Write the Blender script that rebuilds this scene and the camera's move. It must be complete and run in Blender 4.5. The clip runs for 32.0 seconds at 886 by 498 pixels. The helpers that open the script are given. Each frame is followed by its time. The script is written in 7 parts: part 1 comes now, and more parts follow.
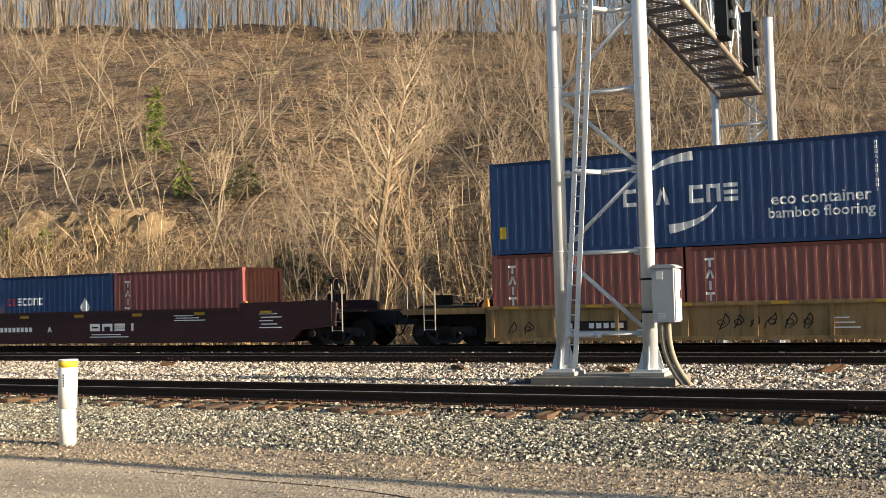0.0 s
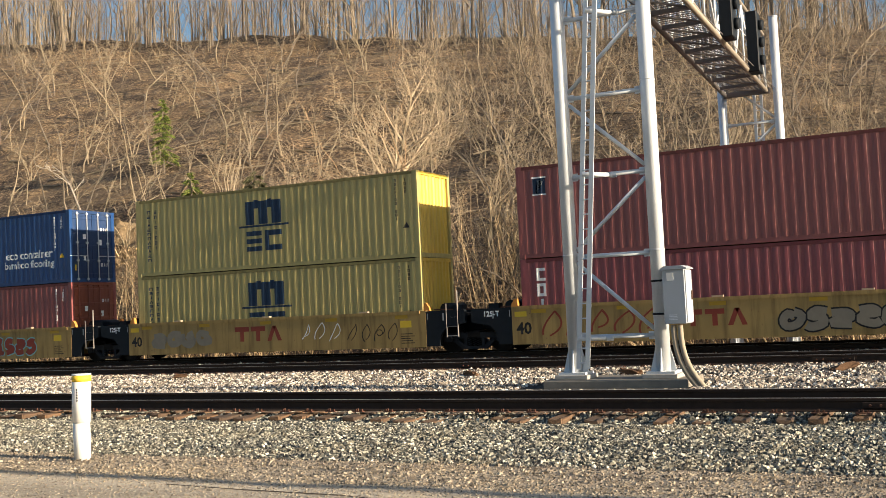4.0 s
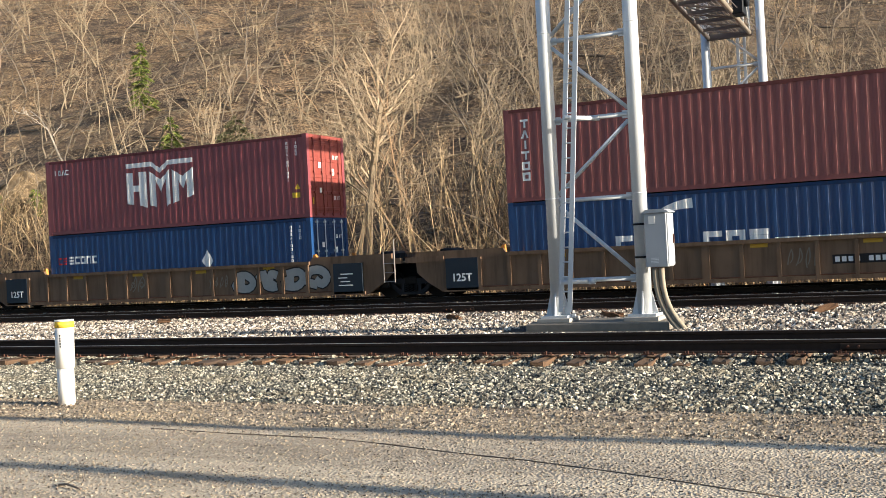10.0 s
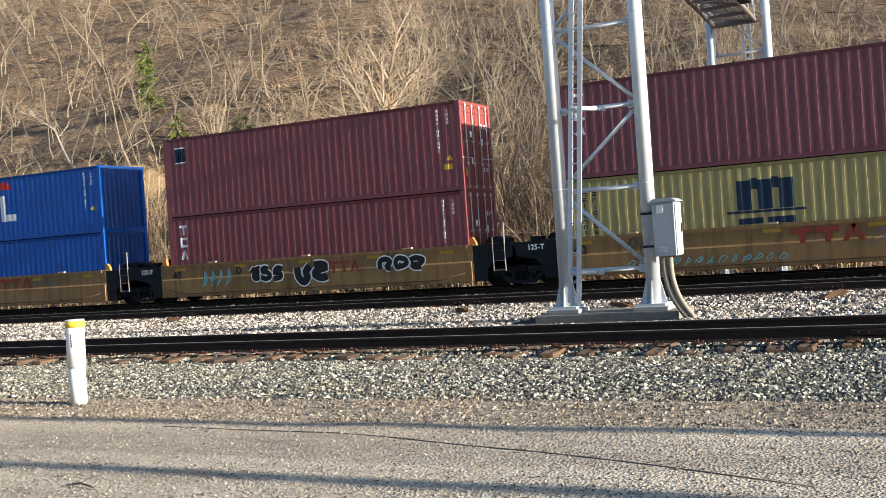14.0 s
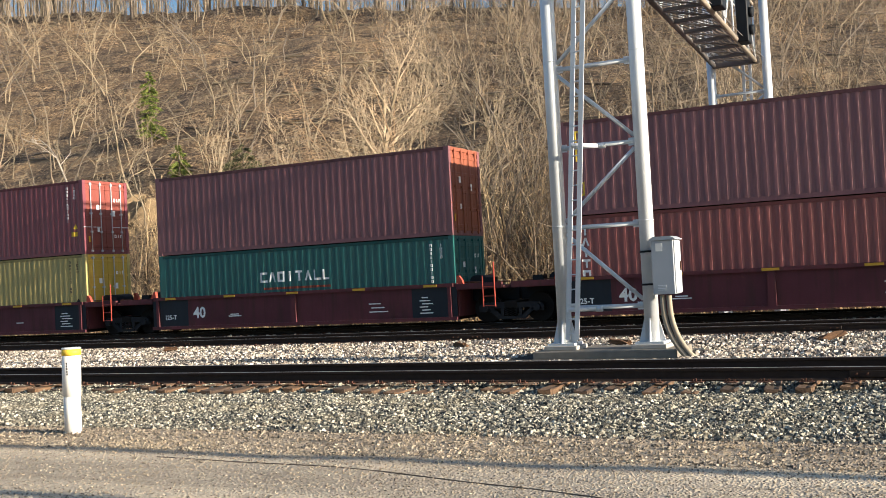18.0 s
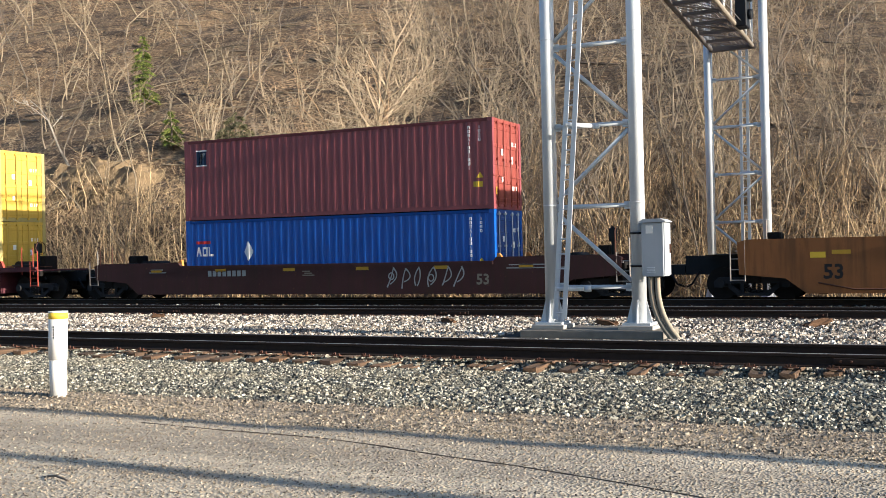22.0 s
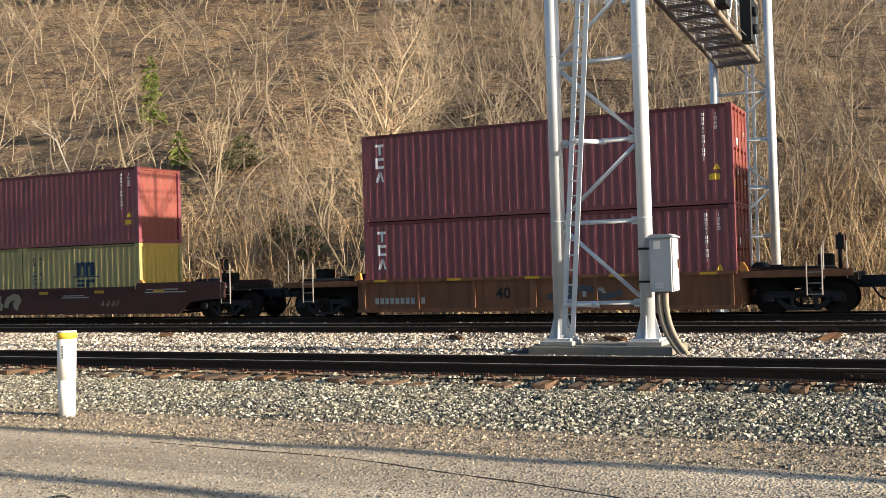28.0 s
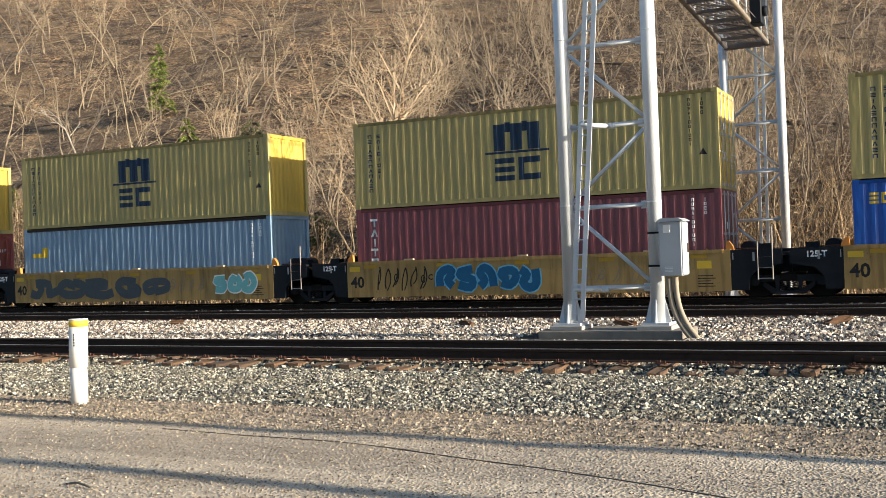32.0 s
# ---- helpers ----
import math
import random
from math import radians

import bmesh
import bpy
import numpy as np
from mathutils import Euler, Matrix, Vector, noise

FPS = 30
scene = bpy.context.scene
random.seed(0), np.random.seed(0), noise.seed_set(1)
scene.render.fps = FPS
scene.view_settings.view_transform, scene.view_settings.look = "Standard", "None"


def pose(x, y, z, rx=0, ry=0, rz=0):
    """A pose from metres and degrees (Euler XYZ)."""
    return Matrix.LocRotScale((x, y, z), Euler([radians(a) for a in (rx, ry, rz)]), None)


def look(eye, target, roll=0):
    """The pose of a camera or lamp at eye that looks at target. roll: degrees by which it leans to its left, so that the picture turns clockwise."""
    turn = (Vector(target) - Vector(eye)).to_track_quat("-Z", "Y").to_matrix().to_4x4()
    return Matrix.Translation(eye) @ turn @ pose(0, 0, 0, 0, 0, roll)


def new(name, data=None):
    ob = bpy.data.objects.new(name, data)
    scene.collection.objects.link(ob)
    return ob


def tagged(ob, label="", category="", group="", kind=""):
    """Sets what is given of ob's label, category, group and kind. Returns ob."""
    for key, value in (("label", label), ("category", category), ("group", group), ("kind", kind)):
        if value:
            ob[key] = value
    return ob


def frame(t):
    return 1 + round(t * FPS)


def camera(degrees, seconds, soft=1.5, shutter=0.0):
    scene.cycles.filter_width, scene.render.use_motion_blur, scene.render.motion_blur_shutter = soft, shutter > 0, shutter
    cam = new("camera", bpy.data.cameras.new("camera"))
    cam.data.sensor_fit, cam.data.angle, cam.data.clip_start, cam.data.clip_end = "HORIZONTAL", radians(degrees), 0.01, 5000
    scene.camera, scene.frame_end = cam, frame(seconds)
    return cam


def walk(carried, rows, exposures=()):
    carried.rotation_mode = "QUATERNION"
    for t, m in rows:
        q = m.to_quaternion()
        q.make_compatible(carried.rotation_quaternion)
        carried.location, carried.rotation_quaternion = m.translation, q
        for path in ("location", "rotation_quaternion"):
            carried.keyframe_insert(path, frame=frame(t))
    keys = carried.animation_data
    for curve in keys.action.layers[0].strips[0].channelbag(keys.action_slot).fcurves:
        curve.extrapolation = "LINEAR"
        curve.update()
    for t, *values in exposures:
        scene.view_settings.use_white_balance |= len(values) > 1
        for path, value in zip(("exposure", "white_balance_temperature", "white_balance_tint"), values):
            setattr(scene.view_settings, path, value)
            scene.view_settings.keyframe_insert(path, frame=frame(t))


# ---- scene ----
# ---------------------------------------------------------------- camera
# seconds, heading (degrees from straight across the tracks), tilt, lean
AIM = [
    (0.0, -25.939, 2.758, -1.463), (0.5, -25.975, 3.171, -1.628), (1.0, -26.034, 3.394, -1.736), (1.5, -26.093, 3.315, -2.042),
    (2.0, -26.165, 3.244, -2.225), (2.5, -26.257, 3.162, -2.448), (3.0, -26.353, 3.136, -2.541), (3.5, -26.442, 3.163, -2.739),
    (5.5, -26.533, 2.99, -2.618), (6.0, -26.534, 2.96, -2.362), (6.5, -26.506, 2.906, -2.151), (7.0, -26.453, 2.631, -1.964),
    (7.5, -26.323, 2.073, -1.993), (8.0, -26.03, 1.086, -2.238), (8.5, -25.865, 0.649, -2.395), (9.0, -25.745, 0.39, -2.768),
    (9.5, -25.675, 0.156, -2.839), (10.0, -25.646, 0.017, -3.007), (10.5, -25.657, -0.17, -3.243), (11.0, -25.665, -0.17, -3.391),
    (11.5, -25.663, -0.111, -3.515), (12.0, -25.687, -0.04, -3.708), (12.5, -25.746, -0.068, -3.761), (13.0, -25.871, -0.193, -3.861),
    (13.5, -26.01, -0.309, -3.886), (14.0, -26.107, -0.332, -4.053), (14.5, -26.153, -0.147, -4.036), (16.5, -26.073, 0.713, -4.1),
    (17.0, -26.089, 0.991, -3.978), (17.5, -26.08, 1.336, -3.655), (18.0, -25.942, 1.547, -3.059), (18.5, -25.817, 1.438, -2.199),
    (19.0, -25.657, 1.007, -1.325), (19.5, -25.454, 0.393, -0.7), (20.0, -25.318, -0.048, -0.542), (20.5, -25.282, -0.197, -0.638),
    (21.0, -25.304, -0.131, -0.887), (21.5, -25.367, 0.026, -1.113), (22.0, -25.455, 0.175, -1.243), (22.5, -25.541, 0.317, -1.326),
    (23.0, -25.619, 0.443, -1.625), (23.5, -25.702, 0.68, -1.529), (24.0, -25.724, 0.698, -1.68), (24.5, -25.76, 0.575, -1.822),
    (25.0, -25.79, 0.3, -1.95), (25.5, -25.811, 0.042, -2.05), (27.5, -25.828, 0.988, -1.625), (28.0, -25.85, 1.123, -1.669),
    (28.5, -25.893, 1.06, -1.692), (29.0, -25.944, 0.853, -1.773), (29.5, -25.956, 0.707, -1.863), (30.0, -25.971, 0.639, -1.85),
    (30.5, -25.984, 0.567, -1.895), (31.0, -25.994, 0.42, -1.992), (31.5, -26.051, 0.271, -2.087), (32.0, -26.383, 0.345, -2.082),
]
EYE = Vector((0.0, 0.0, 1.55))


def aim(heading, tilt, lean):
    a, b = radians(heading), radians(tilt)
    way = Vector((math.sin(a) * math.cos(b), math.cos(a) * math.cos(b), math.sin(b)))
    return look(EYE, EYE + way, lean)


cam = camera(46.16, 32.0, soft=0.55)
walk(cam, [(t, aim(h, p, r)) for t, h, p, r in AIM], exposures=[(0.0, 0.93, 5590, 9), (3.0, 0.95, 5590, 9), (7.0, 0.93, 5390, 9), (9.0, 1.00, 5290, 9), (13.0, 1.02, 4890, 9), (17.0, 1.03, 5140, 9), (19.0, 1.03, 5240, 9), (21.0, 1.01, 4940, 9), (23.0, 0.97, 5040, 9), (25.0, 0.98, 5140, 9), (28.0, 0.97, 5340, 9), (32.0, 0.95, 5190, 9)])

# ---------------------------------------------------------------- light
SUN_AZ, SUN_EL = 91.2, 12.5          # degrees clockwise from the +y way, and above the horizon
world = bpy.data.worlds.new("world")
scene.world = world
world.use_nodes = True
wn = world.node_tree.nodes
sky = wn.new("ShaderNodeTexSky")
sky.sky_type = "NISHITA"
sky.sun_disc = False
sky.sun_elevation = radians(SUN_EL)
sky.sun_rotation = radians(SUN_AZ)
sky.air_density, sky.dust_density, sky.ozone_density = 1.2, 2.2, 1.6
wn["Background"].inputs["Strength"].default_value = 0.074
world.node_tree.links.new(sky.outputs[0], wn["Background"].inputs[0])
sun_data = bpy.data.lights.new("sun", "SUN")
sun_data.energy, sun_data.angle, sun_data.color = 6.2, radians(0.53), (1.0, 0.755, 0.47)
sun = new("sun", sun_data)
_a, _e = radians(SUN_AZ), radians(SUN_EL)
TO_SUN = Vector((math.sin(_a) * math.cos(_e), math.cos(_a) * math.cos(_e), math.sin(_e)))
sun.matrix_world = look(TO_SUN * 300, (0, 0, 0))

# ---------------------------------------------------------------- materials
MATS = {}


def graph(name):
    m = bpy.data.materials.new(name)
    m.use_nodes = True
    nt = m.node_tree
    return m, nt, nt.nodes["Principled BSDF"]


def link(nt, a, b):
    nt.links.new(a, b)


def noise_node(nt, scale, detail=4.0, rough=0.55, vec=None, stretch=None):
    n = nt.nodes.new("ShaderNodeTexNoise")
    n.inputs["Scale"].default_value, n.inputs["Detail"].default_value, n.inputs["Roughness"].default_value = scale, detail, rough
    if vec is not None:
        if stretch:
            mp = nt.nodes.new("ShaderNodeMapping")
            mp.inputs["Scale"].default_value = stretch
            link(nt, vec, mp.inputs["Vector"])
            vec = mp.outputs["Vector"]
        link(nt, vec, n.inputs["Vector"])
    return n


def ramp(nt, fac, stops):
    r = nt.nodes.new("ShaderNodeValToRGB")
    while len(r.color_ramp.elements) < len(stops):
        r.color_ramp.elements.new(0.5)
    for e, (p, c) in zip(r.color_ramp.elements, stops):
        e.position, e.color = p, (*c, 1.0) if len(c) == 3 else c
    link(nt, fac, r.inputs["Fac"])
    return r.outputs["Color"]


def mix(nt, fac, a, b, mode="MIX"):
    n = nt.nodes.new("ShaderNodeMix")
    n.data_type, n.blend_type = "RGBA", mode
    for s, v in ((n.inputs["Factor"], fac), (n.inputs["A"], a), (n.inputs["B"], b)):
        if hasattr(v, "is_linked"):
            link(nt, v, s)
        elif isinstance(v, (int, float)):
            s.default_value = v
        else:
            s.default_value = (*v, 1.0)
    return n.outputs["Result"]


def bump(nt, bsdf, height, strength, distance):
    b = nt.nodes.new("ShaderNodeBump")
    b.inputs["Strength"].default_value, b.inputs["Distance"].default_value = strength, distance
    link(nt, height, b.inputs["Height"])
    link(nt, b.outputs["Normal"], bsdf.inputs["Normal"])


def coords(nt, kind="Object"):
    return nt.nodes.new("ShaderNodeTexCoord").outputs[kind]


def shade(c, k):
    return tuple(min(1.0, v * k) for v in c)


def paint(name, rgb, rough=0.5, dirt=0.35, rust=0.25, metal=0.0, fade=0.14):
    """Weathered paint on steel: faded patches, streaks that run down, small rust marks."""
    if name in MATS:
        return MATS[name]
    m, nt, b = graph(name)
    v = coords(nt)
    big = noise_node(nt, 0.9, 3, 0.5, v)
    streak = noise_node(nt, 1.0, 4, 0.6, v, (5.0, 5.0, 0.45))
    fine = noise_node(nt, 14.0, 3, 0.6, v)
    faded = mix(nt, big.outputs["Fac"], shade(rgb, 1 - fade), shade(rgb, 1 + fade))
    grime = tuple(0.5 * c + 0.5 * g for c, g in zip(shade(rgb, 0.6), (0.07, 0.052, 0.038)))
    fs = ramp(nt, streak.outputs["Fac"], [(0.52 if dirt < 0.5 else 0.46, (0, 0, 0)), (0.78 if dirt < 0.5 else 0.68, (dirt, dirt, dirt))])
    col = mix(nt, fs, faded, grime)
    fr = ramp(nt, fine.outputs["Fac"], [(0.66, (0, 0, 0)), (0.74, (rust, rust, rust))])
    col = mix(nt, fr, col, (0.16, 0.07, 0.03))
    link(nt, col, b.inputs["Base Color"])
    rr = ramp(nt, streak.outputs["Fac"], [(0.3, (rough - 0.08,) * 3), (0.75, (min(1, rough + 0.2),) * 3)])
    link(nt, rr, b.inputs["Roughness"])
    b.inputs["Metallic"].default_value = metal
    b.inputs["Specular IOR Level"].default_value = 0.5 if metal or rough < 0.45 else 0.28
    dent = noise_node(nt, 1.0, 2, 0.5, v, (3.4, 3.4, 0.8))
    bump(nt, b, fine.outputs["Fac"], 0.15, 0.004)
    if rough < 0.45:
        d = nt.nodes.new("ShaderNodeBump")
        d.inputs["Strength"].default_value, d.inputs["Distance"].default_value = 0.6, 0.05
        link(nt, dent.outputs["Fac"], d.inputs["Height"])
        link(nt, d.outputs["Normal"], b.inputs["Normal"].links[0].from_node.inputs["Normal"])
    MATS[name] = m
    return m


def plain(name, rgb, rough=0.6, metal=0.0, vary=0.12, scale=6.0):
    if name in MATS:
        return MATS[name]
    m, nt, b = graph(name)
    n = noise_node(nt, scale, 4, 0.6, coords(nt))
    link(nt, mix(nt, n.outputs["Fac"], shade(rgb, 1 - vary), shade(rgb, 1 + vary)), b.inputs["Base Color"])
    b.inputs["Roughness"].default_value, b.inputs["Metallic"].default_value = rough, metal
    b.inputs["Specular IOR Level"].default_value = 0.5 if metal else 0.25
    bump(nt, b, n.outputs["Fac"], 0.2, 0.003)
    MATS[name] = m
    return m


def stone_mat(name, stops, dusty):
    """Broken stone: each piece takes its own tone."""
    m, nt, b = graph(name)
    isl = nt.nodes.new("ShaderNodeNewGeometry").outputs["Random Per Island"]
    n = noise_node(nt, 30.0, 4, 0.65, coords(nt))
    big = noise_node(nt, 0.8, 3, 0.5, coords(nt))
    col = ramp(nt, isl, stops)
    f0 = ramp(nt, n.outputs["Fac"], [(0.45, (0, 0, 0)), (0.75, (0.7, 0.7, 0.7))])
    col = mix(nt, f0, col, (0.10, 0.09, 0.08))
    f = ramp(nt, big.outputs["Fac"], [(0.45, (0, 0, 0)), (0.7, (0.4, 0.4, 0.4))])
    col = mix(nt, f, col, dusty)
    link(nt, col, b.inputs["Base Color"])
    b.inputs["Roughness"].default_value = 0.85
    bump(nt, b, n.outputs["Fac"], 0.4, 0.006)
    MATS[name] = m
    return m


def wood_mat(name, dark, light, scale=3.0):
    m, nt, b = graph(name)
    v = coords(nt)
    n = noise_node(nt, scale, 5, 0.65, v, (6.0, 0.8, 6.0))
    rnd = nt.nodes.new("ShaderNodeObjectInfo").outputs["Random"]
    col = mix(nt, n.outputs["Fac"], dark, light)
    col = mix(nt, ramp(nt, rnd, [(0.0, (0, 0, 0)), (1.0, (0.85, 0.85, 0.85))]), col, (0.045, 0.032, 0.024))
    link(nt, col, b.inputs["Base Color"])
    b.inputs["Roughness"].default_value = 0.85
    bump(nt, b, n.outputs["Fac"], 0.5, 0.01)
    MATS[name] = m
    return m


def bark_mat(name, dark, light):
    m, nt, b = graph(name)
    n = noise_node(nt, 5.0, 5, 0.65, coords(nt), (3.0, 3.0, 0.7))
    rnd = nt.nodes.new("ShaderNodeObjectInfo").outputs["Random"]
    col = mix(nt, n.outputs["Fac"], dark, light)
    col = mix(nt, ramp(nt, rnd, [(0.0, (0, 0, 0)), (1.0, (0.6, 0.6, 0.6))]), col, shade(light, 0.62))
    link(nt, col, b.inputs["Base Color"])
    b.inputs["Roughness"].default_value = 0.9
    bump(nt, b, n.outputs["Fac"], 0.5, 0.01)
    MATS[name] = m
    return m


def twig_mat(name, stops):
    m, nt, b = graph(name)
    isl = nt.nodes.new("ShaderNodeNewGeometry").outputs["Random Per Island"]
    link(nt, ramp(nt, isl, stops), b.inputs["Base Color"])
    b.inputs["Roughness"].default_value = 0.9
    MATS[name] = m
    return m


def ground_mat():
    """Gravel lane, dirt verge, ballast beds and the leaf litter of the hillside, by place."""
    m, nt, b = graph("ground")
    v = coords(nt)
    sep = nt.nodes.new("ShaderNodeSeparateXYZ")
    link(nt, v, sep.inputs[0])
    wob = noise_node(nt, 0.35, 4, 0.6, v)
    fine = noise_node(nt, 9.0, 6, 0.7, v)
    grit = nt.nodes.new("ShaderNodeTexVoronoi")
    grit.inputs["Scale"].default_value = 38.0
    link(nt, v, grit.inputs["Vector"])
    cell = ramp(nt, grit.outputs["Color"], [(0.1, (0.09, 0.075, 0.06)), (0.5, (0.38, 0.33, 0.26)), (0.95, (0.78, 0.71, 0.60))])
    lane = mix(nt, fine.outputs["Fac"], (0.20, 0.16, 0.11), (0.70, 0.60, 0.45))
    chips = nt.nodes.new("ShaderNodeTexVoronoi")
    chips.inputs["Scale"].default_value = 62.0
    link(nt, v, chips.inputs["Vector"])
    chip = ramp(nt, chips.outputs["Color"], [(0.1, (0.07, 0.058, 0.045)), (0.45, (0.34, 0.29, 0.22)), (0.95, (0.86, 0.77, 0.62))])
    # seams between chips darkened: the pebbles' shade painted into the colour
    chip = mix(nt, ramp(nt, chips.outputs["Distance"], [(0.45, (0, 0, 0)), (0.75, (0.5, 0.5, 0.5))]), chip, (0.06, 0.05, 0.04))
    lane = mix(nt, 0.36, lane, chip)
    rut = noise_node(nt, 0.5, 5, 0.65, v, (0.08, 2.2, 1.0))
    lane = mix(nt, ramp(nt, rut.outputs["Fac"], [(0.40, (0, 0, 0)), (0.60, (0.6, 0.6, 0.6))]), lane, (0.72, 0.62, 0.46))
    worn = noise_node(nt, 1.1, 5, 0.7, v, (0.25, 1.4, 1.0))
    lane = mix(nt, ramp(nt, worn.outputs["Fac"], [(0.50, (0, 0, 0)), (0.68, (0.6, 0.6, 0.6))]), lane, (0.25, 0.20, 0.14))
    dirt = mix(nt, fine.outputs["Fac"], (0.15, 0.10, 0.055), (0.60, 0.46, 0.28))
    dirt = mix(nt, 0.40, dirt, cell)
    # bed near black, the shade in the gaps between stones put into its colour
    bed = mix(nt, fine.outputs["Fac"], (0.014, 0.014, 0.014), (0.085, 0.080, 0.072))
    # leaf litter
    leaf = nt.nodes.new("ShaderNodeTexVoronoi")
    leaf.inputs["Scale"].default_value = 6.0
    link(nt, v, leaf.inputs["Vector"])
    lit = ramp(nt, leaf.outputs["Color"], [(0.1, (0.042, 0.026, 0.014)), (0.45, (0.175, 0.112, 0.056)), (0.95, (0.53, 0.375, 0.20))])
    # dark patches and streaks: leaf tone, with tree shadows put into the colour
    patch = noise_node(nt, 0.45, 9, 0.80, v, (0.9, 1.5, 1.5))
    lit = mix(nt, ramp(nt, patch.outputs["Fac"], [(0.47, (0, 0, 0)), (0.58, (0.8, 0.8, 0.8))]), lit, (0.045, 0.027, 0.017))
    tan = noise_node(nt, 0.12, 4, 0.6, v)
    lit = mix(nt, ramp(nt, tan.outputs["Fac"], [(0.5, (0, 0, 0)), (0.68, (0.55, 0.55, 0.55))]), lit, (0.30, 0.20, 0.10))
    ledge = noise_node(nt, 1.9, 8, 0.80, v, (0.8, 1.5, 2.0))
    lit = mix(nt, ramp(nt, ledge.outputs["Fac"], [(0.50, (0, 0, 0)), (0.60, (0.75, 0.75, 0.75))]), lit, (0.040, 0.024, 0.016))

    # litter darkened towards the right, the thicket's shade painted into the colour
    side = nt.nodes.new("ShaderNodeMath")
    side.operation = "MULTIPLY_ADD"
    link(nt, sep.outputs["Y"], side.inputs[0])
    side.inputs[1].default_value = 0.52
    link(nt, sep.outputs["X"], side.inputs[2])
    thicket_shade = nt.nodes.new("ShaderNodeMapRange")
    thicket_shade.inputs["From Min"].default_value, thicket_shade.inputs["From Max"].default_value, thicket_shade.inputs["To Max"].default_value = -8.0, 8.0, 0.38
    link(nt, side.outputs[0], thicket_shade.inputs["Value"])
    lit = mix(nt, thicket_shade.outputs["Result"], lit, (0.055, 0.040, 0.026))

    def step(y0, y1):
        s = nt.nodes.new("ShaderNodeMath")
        s.operation = "MULTIPLY_ADD"
        link(nt, wob.outputs["Fac"], s.inputs[0])
        s.inputs[1].default_value = 1.6
        link(nt, sep.outputs["Y"], s.inputs[2])
        r = nt.nodes.new("ShaderNodeMapRange")
        r.inputs["From Min"].default_value, r.inputs["From Max"].default_value = y0 + 0.8, y1 + 0.8
        link(nt, s.outputs[0], r.inputs["Value"])
        return r.outputs["Result"]

    col = mix(nt, step(8.6, 9.6), lane, dirt)
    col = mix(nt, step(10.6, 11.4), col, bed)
    col = mix(nt, step(33.5, 35.5), col, dirt)
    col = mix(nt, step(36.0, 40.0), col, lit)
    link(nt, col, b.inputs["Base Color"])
    b.inputs["Roughness"].default_value = 0.95
    h = mix(nt, 0.5, fine.outputs["Fac"], grit.outputs["Distance"])
    slope = mix(nt, 0.6, leaf.outputs["Distance"], ledge.outputs["Fac"])
    calm = mix(nt, step(10.4, 11.2), mix(nt, 0.36, (0.5, 0.5, 0.5), h), h)
    far = mix(nt, step(36.0, 40.0), calm, slope)
    bump(nt, b, far, 0.9, 0.09)
    MATS["ground"] = m
    return m


M_RAIL = plain("rail_steel", (0.028, 0.019, 0.015), 0.7, 0.0, 0.5, 9.0)
M_HEAD = plain("rail_head", (0.42, 0.40, 0.38), 0.4, 0.25, 0.2, 20.0)
M_RUST = plain("rusted_plate", (0.11, 0.05, 0.03), 0.85, 0.2, 0.4, 20.0)
M_TIE = wood_mat("weathered_tie", (0.020, 0.015, 0.011), (0.27, 0.155, 0.076))
M_GALV = paint("galvanised_steel", (0.66, 0.69, 0.73), 0.46, 0.2, 0.04, 0.25)
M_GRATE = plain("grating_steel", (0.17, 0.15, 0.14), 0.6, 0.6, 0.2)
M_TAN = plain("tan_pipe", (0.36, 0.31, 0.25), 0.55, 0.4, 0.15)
M_BLACK = plain("black_steel", (0.008, 0.011, 0.016), 0.6, 0.0, 0.3)
M_CONC = plain("concrete", (0.22, 0.20, 0.17), 0.9, 0.0, 0.35, 5.0)
M_DUSTY = plain("dusty_undercarriage", (0.012, 0.010, 0.009), 0.8, 0.0, 0.4, 5.0)
M_WHITE = plain("white_paint", (0.80, 0.79, 0.76), 0.5, 0.0, 0.05)
M_YELLOW = plain("yellow_paint", (0.75, 0.52, 0.04), 0.5, 0.0, 0.1)
M_GROUND = ground_mat()
M_STONE_A = stone_mat("grey_ballast", [(0.0, (0.016, 0.019, 0.021)), (0.35, (0.085, 0.086, 0.072)), (0.70, (0.28, 0.27, 0.215)), (1.0, (0.82, 0.77, 0.62))], (0.24, 0.205, 0.135))
M_STONE_B = stone_mat("pale_ballast", [(0.0, (0.03, 0.026, 0.028)), (0.35, (0.14, 0.115, 0.10)), (0.65, (0.52, 0.46, 0.385)), (1.0, (0.88, 0.83, 0.73))], (0.42, 0.35, 0.25))
M_PEBBLE = stone_mat("road_pebbles", [(0.0, (0.04, 0.034, 0.028)), (0.5, (0.21, 0.17, 0.12)), (1.0, (0.52, 0.45, 0.34))], (0.38, 0.30, 0.19))
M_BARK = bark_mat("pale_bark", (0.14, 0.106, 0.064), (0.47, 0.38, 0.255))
# brighter copy of the pale bark, sunlight worked into its colour
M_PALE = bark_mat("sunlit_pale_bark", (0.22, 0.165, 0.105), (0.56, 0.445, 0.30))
M_GREY = bark_mat("grey_bark", (0.13, 0.102, 0.072), (0.37, 0.30, 0.215))
M_TAWNY = bark_mat("tawny_bark", (0.22, 0.135, 0.075), (0.50, 0.345, 0.20))
M_BARK_D = bark_mat("dark_bark", (0.08, 0.063, 0.050), (0.25, 0.205, 0.158))
